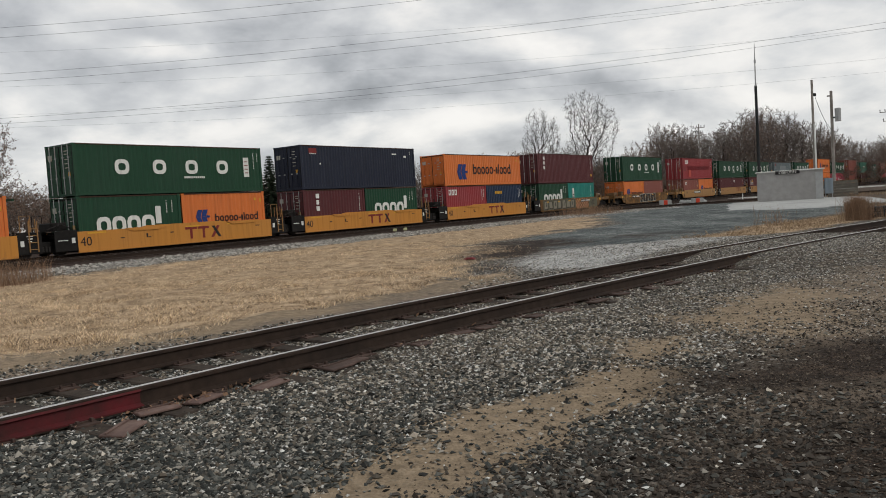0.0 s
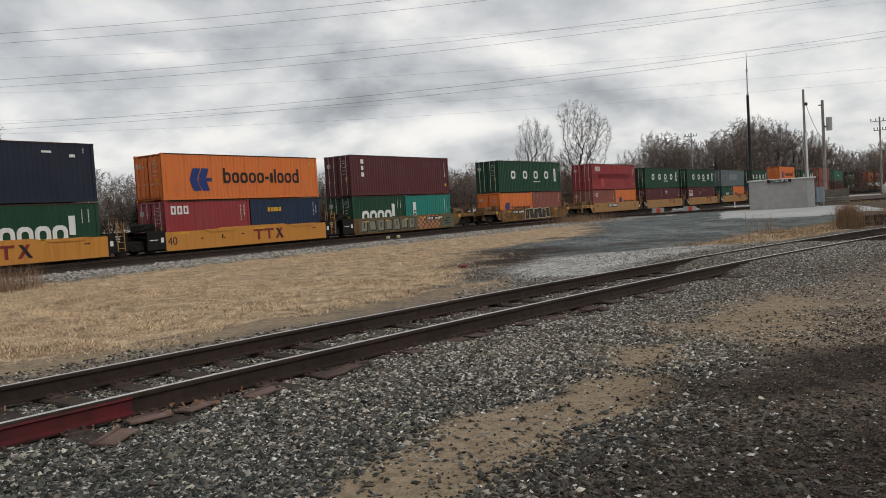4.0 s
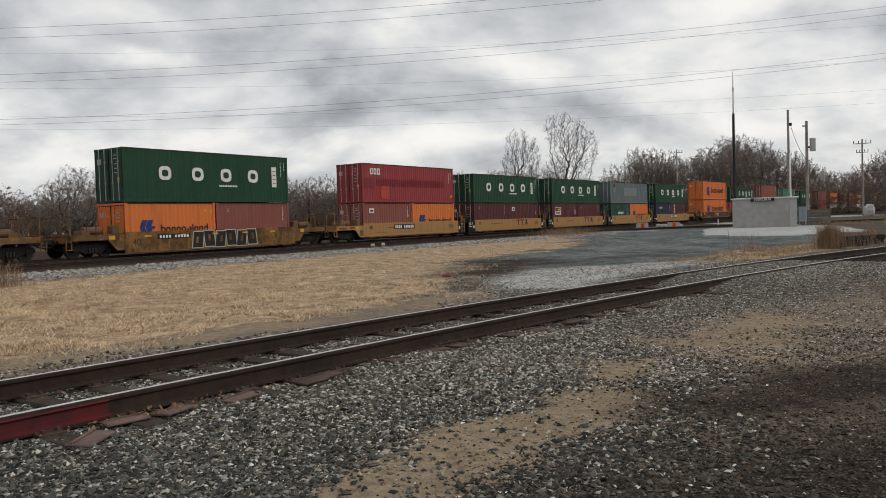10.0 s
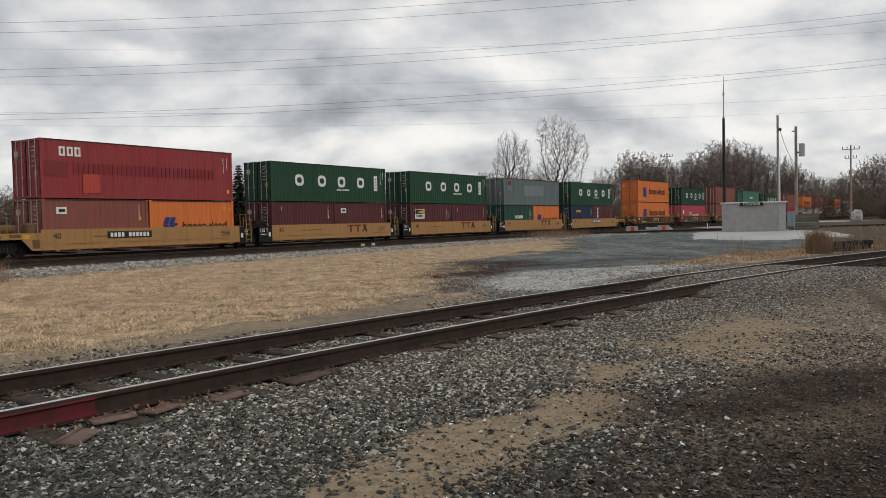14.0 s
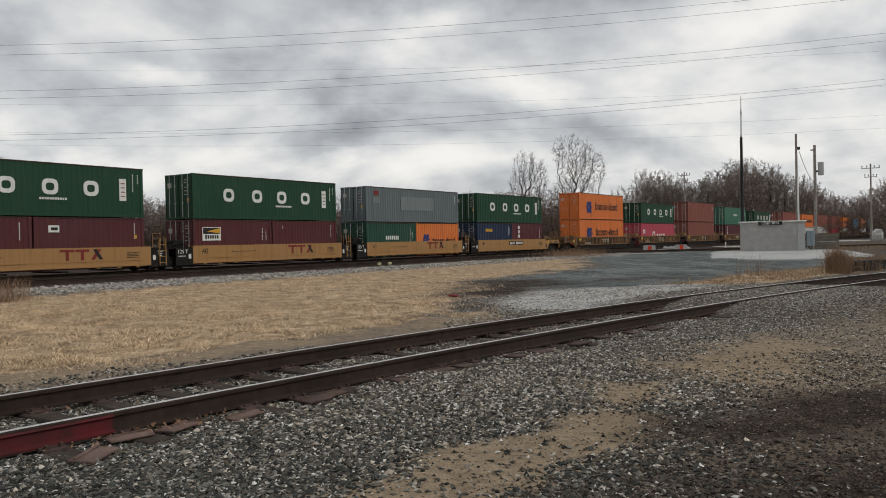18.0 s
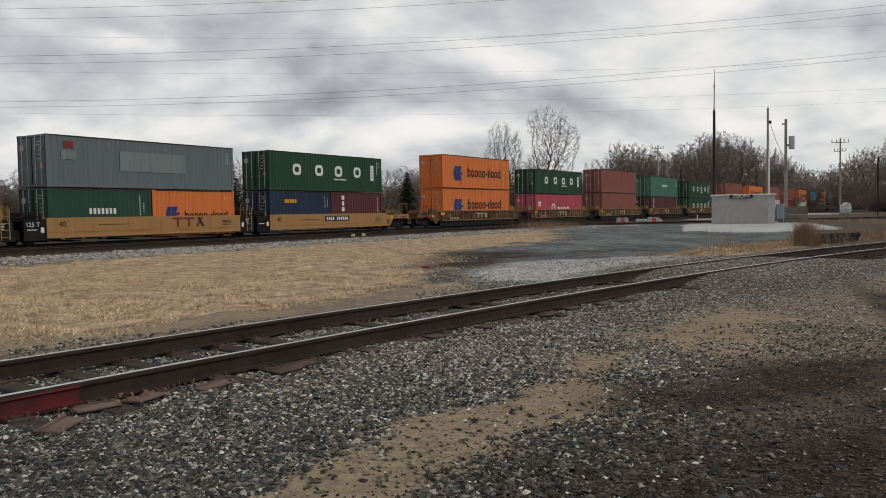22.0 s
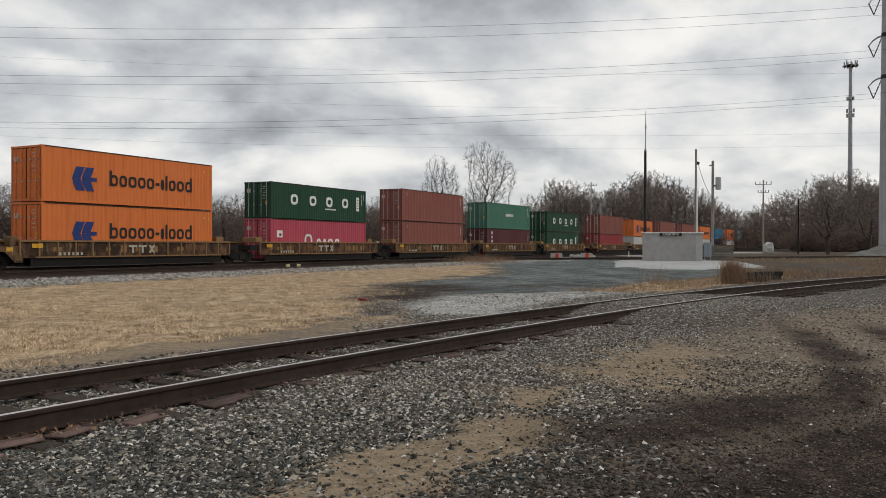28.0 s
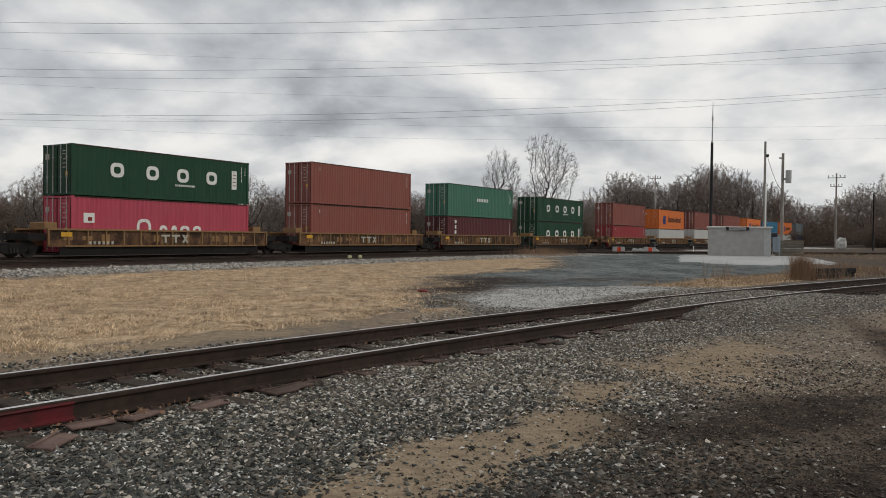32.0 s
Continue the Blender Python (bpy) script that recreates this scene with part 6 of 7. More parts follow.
def pylon(x, y, levels, h):
    p = thing("transmission_pylon", "tall grey steel monopole pylon with curved arms", "pylon", pose(x, y, 0))
    part("shaft", tube(bmesh.new(), [(0, 0, -0.2), (0, 0, h)], [0.78, 0.42], 12), M_STEELPOLE, p)
    part("base_flange", tube(bmesh.new(), [(0, 0, -0.1), (0, 0, 0.25)], 1.05, 12), M_CONCRETE, p)
    for z in levels:
        for s in (-1, 1):
            pts = [(0, s * 0.5, z + 2.7), (0, s * 1.6, z + 2.75), (0, s * 2.7, z + 2.55), (0, s * 3.9, z + 1.9)]
            part("arm", tube(bmesh.new(), pts, [0.16, 0.13, 0.11, 0.07], 6), M_STEELPOLE, p)
            for q in ((0, s * 3.75, z + 1.95), (0, s * 0.75, z + 2.5)):
                bm = bmesh.new()
                a, b = Vector(q), Vector((0, s * 2.6, z))
                pts = [a.lerp(b, i / 12) for i in range(13)]
                tube(bm, pts, [0.11 if i % 2 else 0.06 for i in range(13)], 6)
                part("insulator_string", bm, M_DARKPOLE, p)
        part("arm_collar", tube(bmesh.new(), [(0, 0, z + 2.4), (0, 0, z + 3.0)], 0.72 - z * 0.006, 12), M_DARKPOLE, p)
    return p


def power_line():
    levels = (36.4, 30.0, 23.8)
    px, py, qx, qy = 80.0, 109.4, -185.0, 123.8
    pylon(px, py, levels, 44)
    pylon(qx, qy, levels, 44)
    line = thing("overhead_wires", "thin dark overhead power wires sagging between pylons", "power line")
    for z in levels:
        for o in (-2.8, 2.8):
            wire("wire", (px, py + o, z), (qx, qy + o, z + 1.2), 6.7, 0.020, "", line)
            wire("wire", (px, py + o, z), (px + 265, py + o - 12, z), 4.9, 0.020, "", line)
    for x, y in ((230.0, 150.0), (-200.0, 168.0)):
        pylon(x, y, (45.0, 38.0, 32.3, 29.7), 52)
    back = thing("overhead_wires", "faint thin wires of a second power line far behind", "power line")
    for z in (40.5, 33.5, 27.8, 25.2):
        wire("wire", (230.0, 150.0 + 2.6, z + 4.5), (-200.0, 168.0 + 2.6, z + 4.5), 8.5, 0.013, "", back)


power_line()


def cell_tower():
    x, y = polar(34.25, 260)
    t = thing("cell_tower", "tall slim grey cell tower with antennas at the top", "tower", pose(x, y, 0))
    part("shaft", tube(bmesh.new(), [(0, 0, -0.2), (0, 0, 54)], [0.80, 0.42], 12), M_STEELPOLE, t)
    part("platform", bevelled(boxes((-1.6, 1.6, -1.6, 1.6, 53.3, 53.6)), 0.1), M_DARKPOLE, t)
    for i in range(9):
        a = i * 2 * math.pi / 9
        part("antenna", boxes((math.cos(a) * 1.7 - 0.14, math.cos(a) * 1.7 + 0.14, math.sin(a) * 1.7 - 0.1, math.sin(a) * 1.7 + 0.1, 53.0, 54.5 + (i % 3) * 0.2)), M_STEELPOLE, t)
    for z, r in ((38.6, 0.95), (40.0, 1.05), (43.5, 0.9)):
        for k in range(4):
            a = k * math.pi / 2 + z
            part("radio_unit", bevelled(boxes((math.cos(a) * r * 0.85 - 0.22, math.cos(a) * r * 0.85 + 0.22, math.sin(a) * r * 0.85 - 0.22, math.sin(a) * r * 0.85 + 0.22, z, z + 1.1)), 0.05), M_STEELPOLE, t)


cell_tower()


def pole_with_arms(az, dist, h, arms, name="utility_pole"):
    x, y = polar(az, dist)
    p = thing(name, "weathered wooden utility pole with short crossarms" if h > 9 else "slim pale pole with a short crossarm", "utility pole", pose(x, y, 0, 0, 0, -az), "utility poles")
    part("post", tube(bmesh.new(), [(0, 0, -0.3), (0, 0, h)], [0.19, 0.13] if h > 9 else [0.12, 0.09], 8), M_POLE if h > 9 else M_GALV, p)
    for z, w in arms:
        arm = part("crossarm", boxes((-w / 2, w / 2, -0.06, 0.06, z - 0.06, z + 0.06)), M_POLE, p)
        for k in (-0.46, -0.2, 0.2, 0.46) if w > 1.2 else ():
            part("insulator", tube(bmesh.new(), [(k * w, 0, z + 0.08), (k * w, 0, z + 0.5)], [0.05, 0.09], 6), M_DARKPOLE, arm)
    return p


pole_with_arms(17.82, 188, 16.0, ((15.2, 2.5), (14.0, 1.5)))
pole_with_arms(29.12, 165, 14.0, ((13.2, 3.0), (11.6, 2.0)))
pole_with_arms(-12.75, 112, 8.4, ((8.1, 0.9),))
pole_with_arms(-23.44, 112, 7.25, ((7.05, 0.9),))


def plain_pole(az, dist, h, r, material, label):
    x, y = polar(az, dist)
    p = thing("pole", label, "pole", pose(x, y, 0))
    part("post", tube(bmesh.new(), [(0, 0, -0.3), (0, 0, h)], [r, r * 0.8], 8), material, p)
    part("cap", tube(bmesh.new(), [(0, 0, h), (0, 0, h + 0.12)], [r * 0.9, r * 0.5], 8), material, p)
    return p


plain_pole(31.25, 150, 9.2, 0.14, M_DARKPOLE, "dark bare pole standing before the wood")


def radio_mast():
    x, y = polar(21.5, 74.5)
    p = thing("radio_mast", "dark pole carrying a long thin white whip antenna", "antenna mast", pose(x, y, 0))
    part("post", tube(bmesh.new(), [(0, 0, -0.2), (0, 0, 10.0)], [0.15, 0.12], 8), M_DARKPOLE, p)
    part("bracket", boxes((-0.07, 0.07, -0.07, 0.07, 9.85, 10.15)), M_GALV, p)
    part("whip", tube(bmesh.new(), [(0, 0, 10.0), (0.02, 0, 12.2), (0.03, 0, 13.6)], [0.055, 0.045, 0.02], 6), M_GALV, p)
    part("coil", tube(bmesh.new(), [(0.02, 0, 12.0), (0.02, 0, 12.25)], 0.085, 6), M_GALV, p)


radio_mast()


def service_poles():
    x, y = polar(24.85, 78)
    p = thing("service_pole", "slim wooden service pole with a pale conduit", "utility pole", pose(x, y, 0))
    part("post", tube(bmesh.new(), [(0, 0, -0.3), (0, 0, 10.4)], [0.13, 0.10], 8), M_POLE, p)
    part("conduit", tube(bmesh.new(), [(0.06, -0.17, 0.0), (0.03, -0.15, 6.6)], 0.075, 6), M_WHITE, p, "white conduit")
    part("wire_head", boxes((0.05, 0.3, -0.1, 0.1, 9.0, 9.25)), M_DARKPOLE, p)
    x2, y2 = polar(25.94, 82)
    q = thing("transformer_pole", "wooden pole with a grey transformer can", "utility pole", pose(x2, y2, 0, 0, 0, -26))
    part("post", tube(bmesh.new(), [(0, 0, -0.3), (0, 0, 9.7)], [0.15, 0.12], 8), M_POLE, q)
    part("transformer", bevelled(tube(bmesh.new(), [(0.5, 0, 6.9), (0.5, 0, 8.1)], 0.27, 12), 0.03), M_GALV, q, "grey transformer can")
    part("bracket", boxes((0.1, 0.4, -0.08, 0.08, 7.2, 7.35), ), M_DARKPOLE, q)
    part("top_pin", boxes((-0.35, 0.1, -0.06, 0.06, 9.2, 9.32)), M_POLE, q)
    line = thing("service_wire", "drooping black service wire between two poles", "wire")
    wire("wire", (x + 0.2, y, 9.1), (x2 + 0.3, y2, 6.0), 0.7, 0.02, "", line)


service_poles()


# ---- trackside hut ----
def hut():
    h = thing("trackside_hut", "grey concrete equipment hut with a name board on its roof edge", "hut", pose(25.95, 66.3, 0.16, 0, 0, -20))
    W, D, H = 4.9, 2.5, 2.36
    for r in ((0, W, 0, 0.12, 0, H), (0, 0.12, 0.12, D - 0.12, 0, H), (W - 0.12, W, 0.12, D - 0.12, 0, H), (0, W, D - 0.12, D, 0, H)):
        part("wall", boxes(r), M_HUT, h, "stained grey concrete wall")
    part("roof", bevelled(boxes((-0.12, W + 0.12, -0.12, D + 0.12, H + 0.002, H + 0.10)), 0.02), M_WHITE, h, "thin white roof slab")
    part("door_panel", boxes((W - 0.005, W + 0.03, 0.5, 1.5, 0.05, 2.1)), M_GALV, h)
    board = part("name_board", bevelled(boxes((1.36, 3.18, -0.19, -0.135, H - 0.22, H + 0.06)), 0.01), M_INK, h, "black board with white letters")
    writing("OSBORN", 0.33, M_WHITE, board, pose(2.27, -0.195, H - 0.08, 90, 0, 0), "lettering")
    part("corner_strip", boxes((W - 0.55, W - 0.02, -0.03, -0.002, 0.0, H - 0.2)), M_GALV, h, "paler metal strip")
    pad = thing("concrete_pad", "pale bank of concrete and stone under the hut", "pad", pose(0, 0, 0), kind="structure")
    bm = bmesh.new()
    lo = [(17.6, 50.5), (21.6, 44.0), (29.0, 50.0), (37.0, 69.5), (24.5, 70.5)]
    hi = [(22.6, 60.5), (24.2, 56.5), (28.5, 57.5), (34.8, 68.8), (25.2, 69.6)]
    a = [bm.verts.new((x, y, -0.05)) for x, y in lo]
    b = [bm.verts.new((x, y, 0.165)) for x, y in hi]
    for i in range(5):
        bm.faces.new((a[i], a[(i + 1) % 5], b[(i + 1) % 5], b[i]))
    bm.faces.new(b)
    bmesh.ops.recalc_face_normals(bm, faces=bm.faces[:])
    part("slab", bm, M_CONCRETE, pad)
    for x, hgt, w in ((31.0, 1.35, 0.42), (31.62, 1.25, 0.62)):
        c = thing("electrical_cabinet", "blue-grey steel electrical cabinet on legs beside the hut", "cabinet", pose(x, 66.1 - (x - 31.0) * 0.3, 0.16, 0, 0, -20), "cabinets beside the hut")
        part("case", bevelled(boxes((-w / 2, w / 2, 0, 0.4, 0.35, 0.35 + hgt)), 0.02), M_CABINET, c)
        part("door", boxes((-w / 2 + 0.04, w / 2 - 0.04, -0.02, 0.0, 0.4, 0.3 + hgt)), M_CABINET, c)
        for s in (-1, 1):
            part("leg", boxes((s * w * 0.4 - 0.03, s * w * 0.4 + 0.03, 0.15, 0.21, 0, 0.35)), M_GALV, c)
    f = thing("board_screen", "grey weathered plank screen beside the cabinets", "fence", pose(32.3, 67.6, 0.14, 0, 0, -20))
    for i in range(6):
        part("board", boxes((0, 2.3, 0, 0.05, 0.02 + i * 0.225, 0.225 + i * 0.225)), M_PLANK, f)
    for xx in (0.1, 2.1):
        part("post", boxes((xx, xx + 0.1, 0.05, 0.15, 0, 1.42)), M_PLANK, f)


M_HUT = rough_stuff("stained_hut_concrete", (0.32, 0.312, 0.30), (0.43, 0.42, 0.405), 2.2, 0.7, 0.12, 0.006, (0.26, 0.252, 0.24))
M_PLANK = rough_stuff("weathered_grey_planks", (0.13, 0.115, 0.095), (0.21, 0.19, 0.16), 5.0, 0.95, 0.3, 0.006)
hut()


def barrier(x, y):
    b = thing("concrete_barrier", "short concrete block with an orange-red painted panel", "barrier", pose(x, y, 0.03, 0, 0, -8), "barriers beside the road")
    bm = prism(bmesh.new(), [(-0.62, 0.0), (-0.60, 0.55), (-0.5, 0.62), (0.5, 0.62), (0.60, 0.55), (0.62, 0.0)], -0.3, 0.3)
    part("block", bm, M_CONCRETE, b)
    part("painted_panel", boxes((-0.18, 0.2, -0.312, -0.302, 0.04, 0.58)), M_ORANGERED, b, "orange-red paint")


M_ORANGERED = painted("orange_red_paint", (0.62, 0.06, 0.025), 0.6, 0.1, 0.2)
barrier(23.3, 84.5)
barrier(26.7, 84.6)


def branch_track():
    """Connecting track that swings off to the right behind the hut."""
    pts = [(5.0, 66.0), (12.0, 73.4), (20.5, 78.4), (31, 82.2), (45, 86.4), (68, 93.6), (110, 107.0), (170, 126)]
    t = np.linspace(0, 1, len(pts))
    q = np.linspace(0, 1, 90)
    xs, ys = (np.interp(q, t, [p[i] for p in pts]) for i in (0, 1))
    k = np.ones(9) / 9
    xs[4:-4], ys[4:-4] = np.convolve(xs, k, "valid"), np.convolve(ys, k, "valid")
    hs = np.arctan2(np.gradient(ys), np.gradient(xs))
    track = thing("track_4", "connecting track on pale ballast behind the hut", "railway track", kind="structure")
    zb = RAIL_TOP - RAIL_H - 0.01
    for o in (-0.7525, 0.7525):
        fr = [(x - math.sin(h) * o, y + math.cos(h) * o, zb, h) for x, y, h in zip(xs, ys, hs)]
        part("rail", sweep(bmesh.new(), RAIL_PROFILE, fr, (7,)), [M_RAIL, M_DULLHEAD], track)
    bm = bmesh.new()
    d = np.concatenate([[0], np.cumsum(np.hypot(np.diff(xs), np.diff(ys)))])
    s = 8.0
    while s < d[-1]:
        x, y, h = (float(np.interp(s, d, a)) for a in (xs, ys, hs))
        m = pose(x, y, zb - 0.01, 0, 0, math.degrees(h))
        for v in box(bm, -0.11, 0.11, -1.3, 1.3, -0.15, 0.0):
            v.co = m @ v.co
        s += 0.56
    tagged(part("distant_ties", bm, M_TIE, track), kind="stuff")


branch_track()


def tie_stack():
    x, y = 17.0, 31.0
    s = thing("old_tie_pile", "pile of discarded black railway ties in the weeds", "timber pile", pose(x, y, 0, 0, 0, 30))
    for dx, dy, z, a in ((0, 0, 0.0, 4), (0.15, 0.3, 0.0, -6), (1.1, 0.1, 0.02, 10), (0.4, 0.15, 0.21, 2), (-0.9, 0.2, 0.0, 25), (1.0, 0.35, 0.2, -12)):
        part("old_tie", bevelled(boxes((-1.1, 1.1, -0.12, 0.12, 0.0, 0.2)), 0.03), M_RUBBER, s, "", pose(dx, dy, z, 0, 0, a))


tie_stack()


def gravel_heap(x, y, radius, height):
    h = thing("gravel_heap", "low heap of grey gravel at the foot of the pylon", "gravel heap", pose(x, y, 0))
    bm = bmesh.new()
    bmesh.ops.create_grid(bm, x_segments=28, y_segments=28, size=radius)
    for v in bm.verts:
        d = math.hypot(v.co.x, v.co.y * 1.4) / radius
        n = noise.fractal(v.co * 0.5, 1.0, 2.0, 4)
        v.co.z = height * max(0.0, 1 - d * (1 + 0.25 * n)) ** 1.1 + 0.05 * n - 0.08
    part("mound", bm, M_HEAP, h)


M_HEAP = rough_stuff("heaped_gravel", (0.10, 0.098, 0.092), (0.24, 0.235, 0.22), 8.0, 0.95, 0.8, 0.05)
gravel_heap(76.5, 104.0, 6.5, 2.0)


def small_marks():
    f = thing("red_rag", "small crumpled red rag on the dry grass", "rag", pose(0.62, 21.6, 0.01))
    bm = bmesh.new()
    bmesh.ops.create_icosphere(bm, subdivisions=2, radius=0.11)
    rng = random.Random(2)
    for v in bm.verts:
        v.co = Vector((v.co.x * 1.5, v.co.y, max(-0.01, v.co.z * 0.45))) * rng.uniform(0.7, 1.25)
    part("cloth", bm, M_DIMRED, f)
    for s_, w in ((13.6, 0.0), (14.7, 0.2)):
        x, y, h = far_point(s_, FRONT_OFF - 1.6)
        m = thing("track_marker", "small pale yellow marker beside the main track", "marker", pose(x, y, 0.05), "track markers")
        part("block", bevelled(boxes((-0.12, 0.12, -0.1, 0.1, 0, 0.17)), 0.03), M_PALEYELLOW, m)
    x, y = polar(29.45, 160)
    b = thing("wrapped_box", "pale wrapped box standing at the foot of a pole", "box", pose(x, y, 0, 0, 0, -20))
    bm = bmesh.new()
    bmesh.ops.create_icosphere(bm, subdivisions=3, radius=1.0)
    for v in bm.verts:
        c = [math.copysign(abs(q) ** 0.6, q) for q in v.co]
        v.co = Vector((c[0] * 0.85, c[1] * 0.7, max(0, c[2] + 0.95) * 1.05)) * rng.uniform(0.88, 1.1)
    part("wrap", bm, PAINT["white"], b)
    x, y, h = far_point(67, FRONT_OFF - 3.2)
    r = thing("white_rubble", "small heap of broken pale concrete", "rubble", pose(x, y, 0.02))
    for i in range(7):
        part("lump", bevelled(boxes((-0.4, 0.4, -0.25, 0.25, 0, 0.3)), 0.06), M_CONCRETE, r, "", pose(rng.uniform(-1.2, 1.2), rng.uniform(-0.5, 0.5), 0, rng.uniform(-20, 20), rng.uniform(-20, 20), rng.uniform(0, 180)))
    x, y, h = far_point(70, FRONT_OFF - 8.0)
    p = thing("marker_post", "short white marker post at the grass edge", "post", pose(x, y, 0))
    part("stake", tube(bmesh.new(), [(0, 0, -0.1), (0, 0, 0.75)], 0.06, 6), M_WHITE, p)


M_PALEYELLOW = painted("pale_yellow_paint", (0.55, 0.55, 0.30), 0.6, 0.2, 0.2)
small_marks()


# ---- grass, weeds and stones ----
def inside(poly, x, y):
    return poly_weight(np.array(x), np.array(y), poly, 0.3)


def blades(name, label, X, Y, Z, height, width, lean, material, seed):
    """Many thin leaves, two triangles each, as one object."""
    r = np.random.RandomState(seed)
    n = len(X)
    a = r.uniform(0, 2 * np.pi, n)
    h = height * r.uniform(0.5, 1.25, n)
    w = width * r.uniform(0.6, 1.3, n)
    la = r.uniform(0, 2 * np.pi, n)
    lx, ly = np.cos(la) * h * lean * r.uniform(0.2, 1.2, n), np.sin(la) * h * lean * r.uniform(0.2, 1.2, n)
    dx, dy = np.cos(a) * w / 2, np.sin(a) * w / 2
    base = np.stack([X, Y, Z - 0.01], 1)
    V = np.empty((n, 5, 3))
    V[:, 0] = base + np.stack([-dx, -dy, 0 * dx], 1)
    V[:, 1] = base + np.stack([dx, dy, 0 * dx], 1)
    mid = base + np.stack([lx * 0.4, ly * 0.4, h * 0.6], 1)
    V[:, 2] = mid + np.stack([dx, dy, 0 * dx], 1) * 0.7
    V[:, 3] = mid - np.stack([dx, dy, 0 * dx], 1) * 0.7
    V[:, 4] = base + np.stack([lx, ly, h], 1)
    i = np.arange(n)[:, None] * 5
    quads = (i + np.array([0, 1, 2, 3])).tolist()
    tris = (i + np.array([3, 2, 4])).tolist()
    me = bpy.data.meshes.new(name)
    me.from_pydata(V.reshape(-1, 3).tolist(), [], quads + tris)
    me.materials.append(material)
    return tagged(new(name, me), label, "grass", kind="stuff")


def dry_grass():
    r = np.random.RandomState(4)
    X, Y = [], []
    for n, y0, y1 in ((130000, 9.5, 20), (100000, 18, 34), (36000, 32, 70)):
        x, y = r.uniform(-24, 14, n * 2), r.uniform(y0, y1, n * 2)
        clump = np.clip(2.6 * (0.35 * patches(x, y, 0.7, 3) + 0.45 * patches(x, y, 0.28, 4) + 0.2 * patches(x, y, 2.6, 5)) - 0.8, 0, 1)
        ok = (poly_weight(x, y, STRAW, 3.0) + 0.7 * (0.6 * patches(x, y, 1.8, 51) + 0.4 * patches(x, y, 0.7, 52) - 0.5) > 0.35 + 0.3 * r.rand(len(x))) & (np.abs(x / y) < 0.72) & (near_offsets(x, y)[0] > 2.55 + 0.9 * patches(x, y, 0.7, 22)) & (r.rand(len(x)) < 0.12 + 0.88 * clump)
        X.append(x[ok][:n]), Y.append(y[ok][:n])
    X, Y = np.concatenate(X), np.concatenate(Y)
    blades("dry_grass", "short trampled straw-coloured dry grass", X, Y, ground_height(X, Y), 0.03 + 0.07 * patches(X, Y, 0.5, 6) ** 2, 0.010, 1.6, M_STRAW, 5)
    x, y = r.uniform(6, 23, 42000), r.uniform(22, 38, 42000)
    ok = poly_weight(x, y, TUFT, 1.6) > 0.15 + 0.8 * patches(x, y, 0.6, 12)
    x, y = x[ok], y[ok]
    blades("dry_grass", "taller tufts of dry grass beside the road", x, y, ground_height(x, y), 0.12, 0.014, 1.3, M_DULLGRASS, 6)
    # reddish weeds in clumps
    X, Y = [], []
    for cx, cy, n, s in ((16.4, 30.2, 110, 0.5), (12.0, 29.6, 60, 0.4), (-13.2, 22.7, 650, 0.5), (-12.4, 23.6, 260, 0.4), (-19.5, 31.5, 150, 0.9), (11.5, 66.0, 700, 1.3), (13.0, 69, 500, 1.2)):
        X.append(r.normal(cx, s, n)), Y.append(r.normal(cy, s, n))
    X, Y = np.concatenate(X), np.concatenate(Y)
    blades("tall_weeds", "tall reddish-brown dry weeds", X, Y, ground_height(X, Y), 0.74, 0.012, 0.5, M_WEED, 7)
    x, y = np.concatenate([r.normal(15.1, 0.16, 1500), r.normal(15.4, 0.2, 700)]), np.concatenate([r.normal(29.5, 0.22, 1500), r.normal(29.7, 0.3, 700)])
    blades("tall_weeds", "one tall pinkish clump of dry weeds beside the ties", x, y, ground_height(x, y), 0.92, 0.008, 0.36, M_WEED, 17)
    x, y = r.uniform(17, 90, 26000), r.uniform(30, 92, 26000)
    v, w = near_offsets(x, y)
    ok = (v > 3.0) & (x / y > 0.42) & (x / y < 0.8) & (inside(ROAD, x, y) < 0.1) & (y < 84 + 0.3 * (x - 40))
    ok &= ~((x > 17) & (x < 38) & (y > 43) & (y < 71))
    ok &= np.sin(x * 0.7) * np.sin(y * 0.5 + x * 0.2) > -0.35
    x, y = x[ok], y[ok]
    blades("dry_grass", "patchy dry grass and weeds beyond the siding", x, y, np.full(len(x), 0.02), 0.22, 0.03, 0.7, M_DULLGRASS, 8)
    x, y = r.uniform(14, 75, 60000), r.uniform(27, 66, 60000)
    v, w = near_offsets(x, y)
    ok = (v > 1.9) & (v < 16) & (x > 20.5) & (x / y > 0.46) & (x / y < 0.85) & (inside(ROAD, x, y) < 0.1) & ~((x > 20) & (x < 36) & (y > 45)) & (patches(x, y, 3.5, 71) * 0.6 + patches(x, y, 1.1, 72) * 0.4 > 0.52)
    x, y = x[ok], y[ok]
    blades("tall_weeds", "pinkish-brown dry scrub in clumps beyond the siding", x, y, ground_height(x, y), 0.12 + 0.42 * patches(x, y, 1.6, 73) ** 1.5, 0.016, 0.6, M_WEED, 15)


M_DULLGRASS = leaf_material("dull_weedy_grass", (0.14, 0.095, 0.060), (0.29, 0.205, 0.128), (0.46, 0.345, 0.22))
dry_grass()

OCTA = np.array([(1, 0, 0), (-1, 0, 0), (0, 1, 0), (0, -1, 0), (0, 0, 1), (0, 0, -1)], float)
OCTF = np.array([(0, 2, 4), (2, 1, 4), (1, 3, 4), (3, 0, 4), (2, 0, 5), (1, 2, 5), (3, 1, 5), (0, 3, 5)])


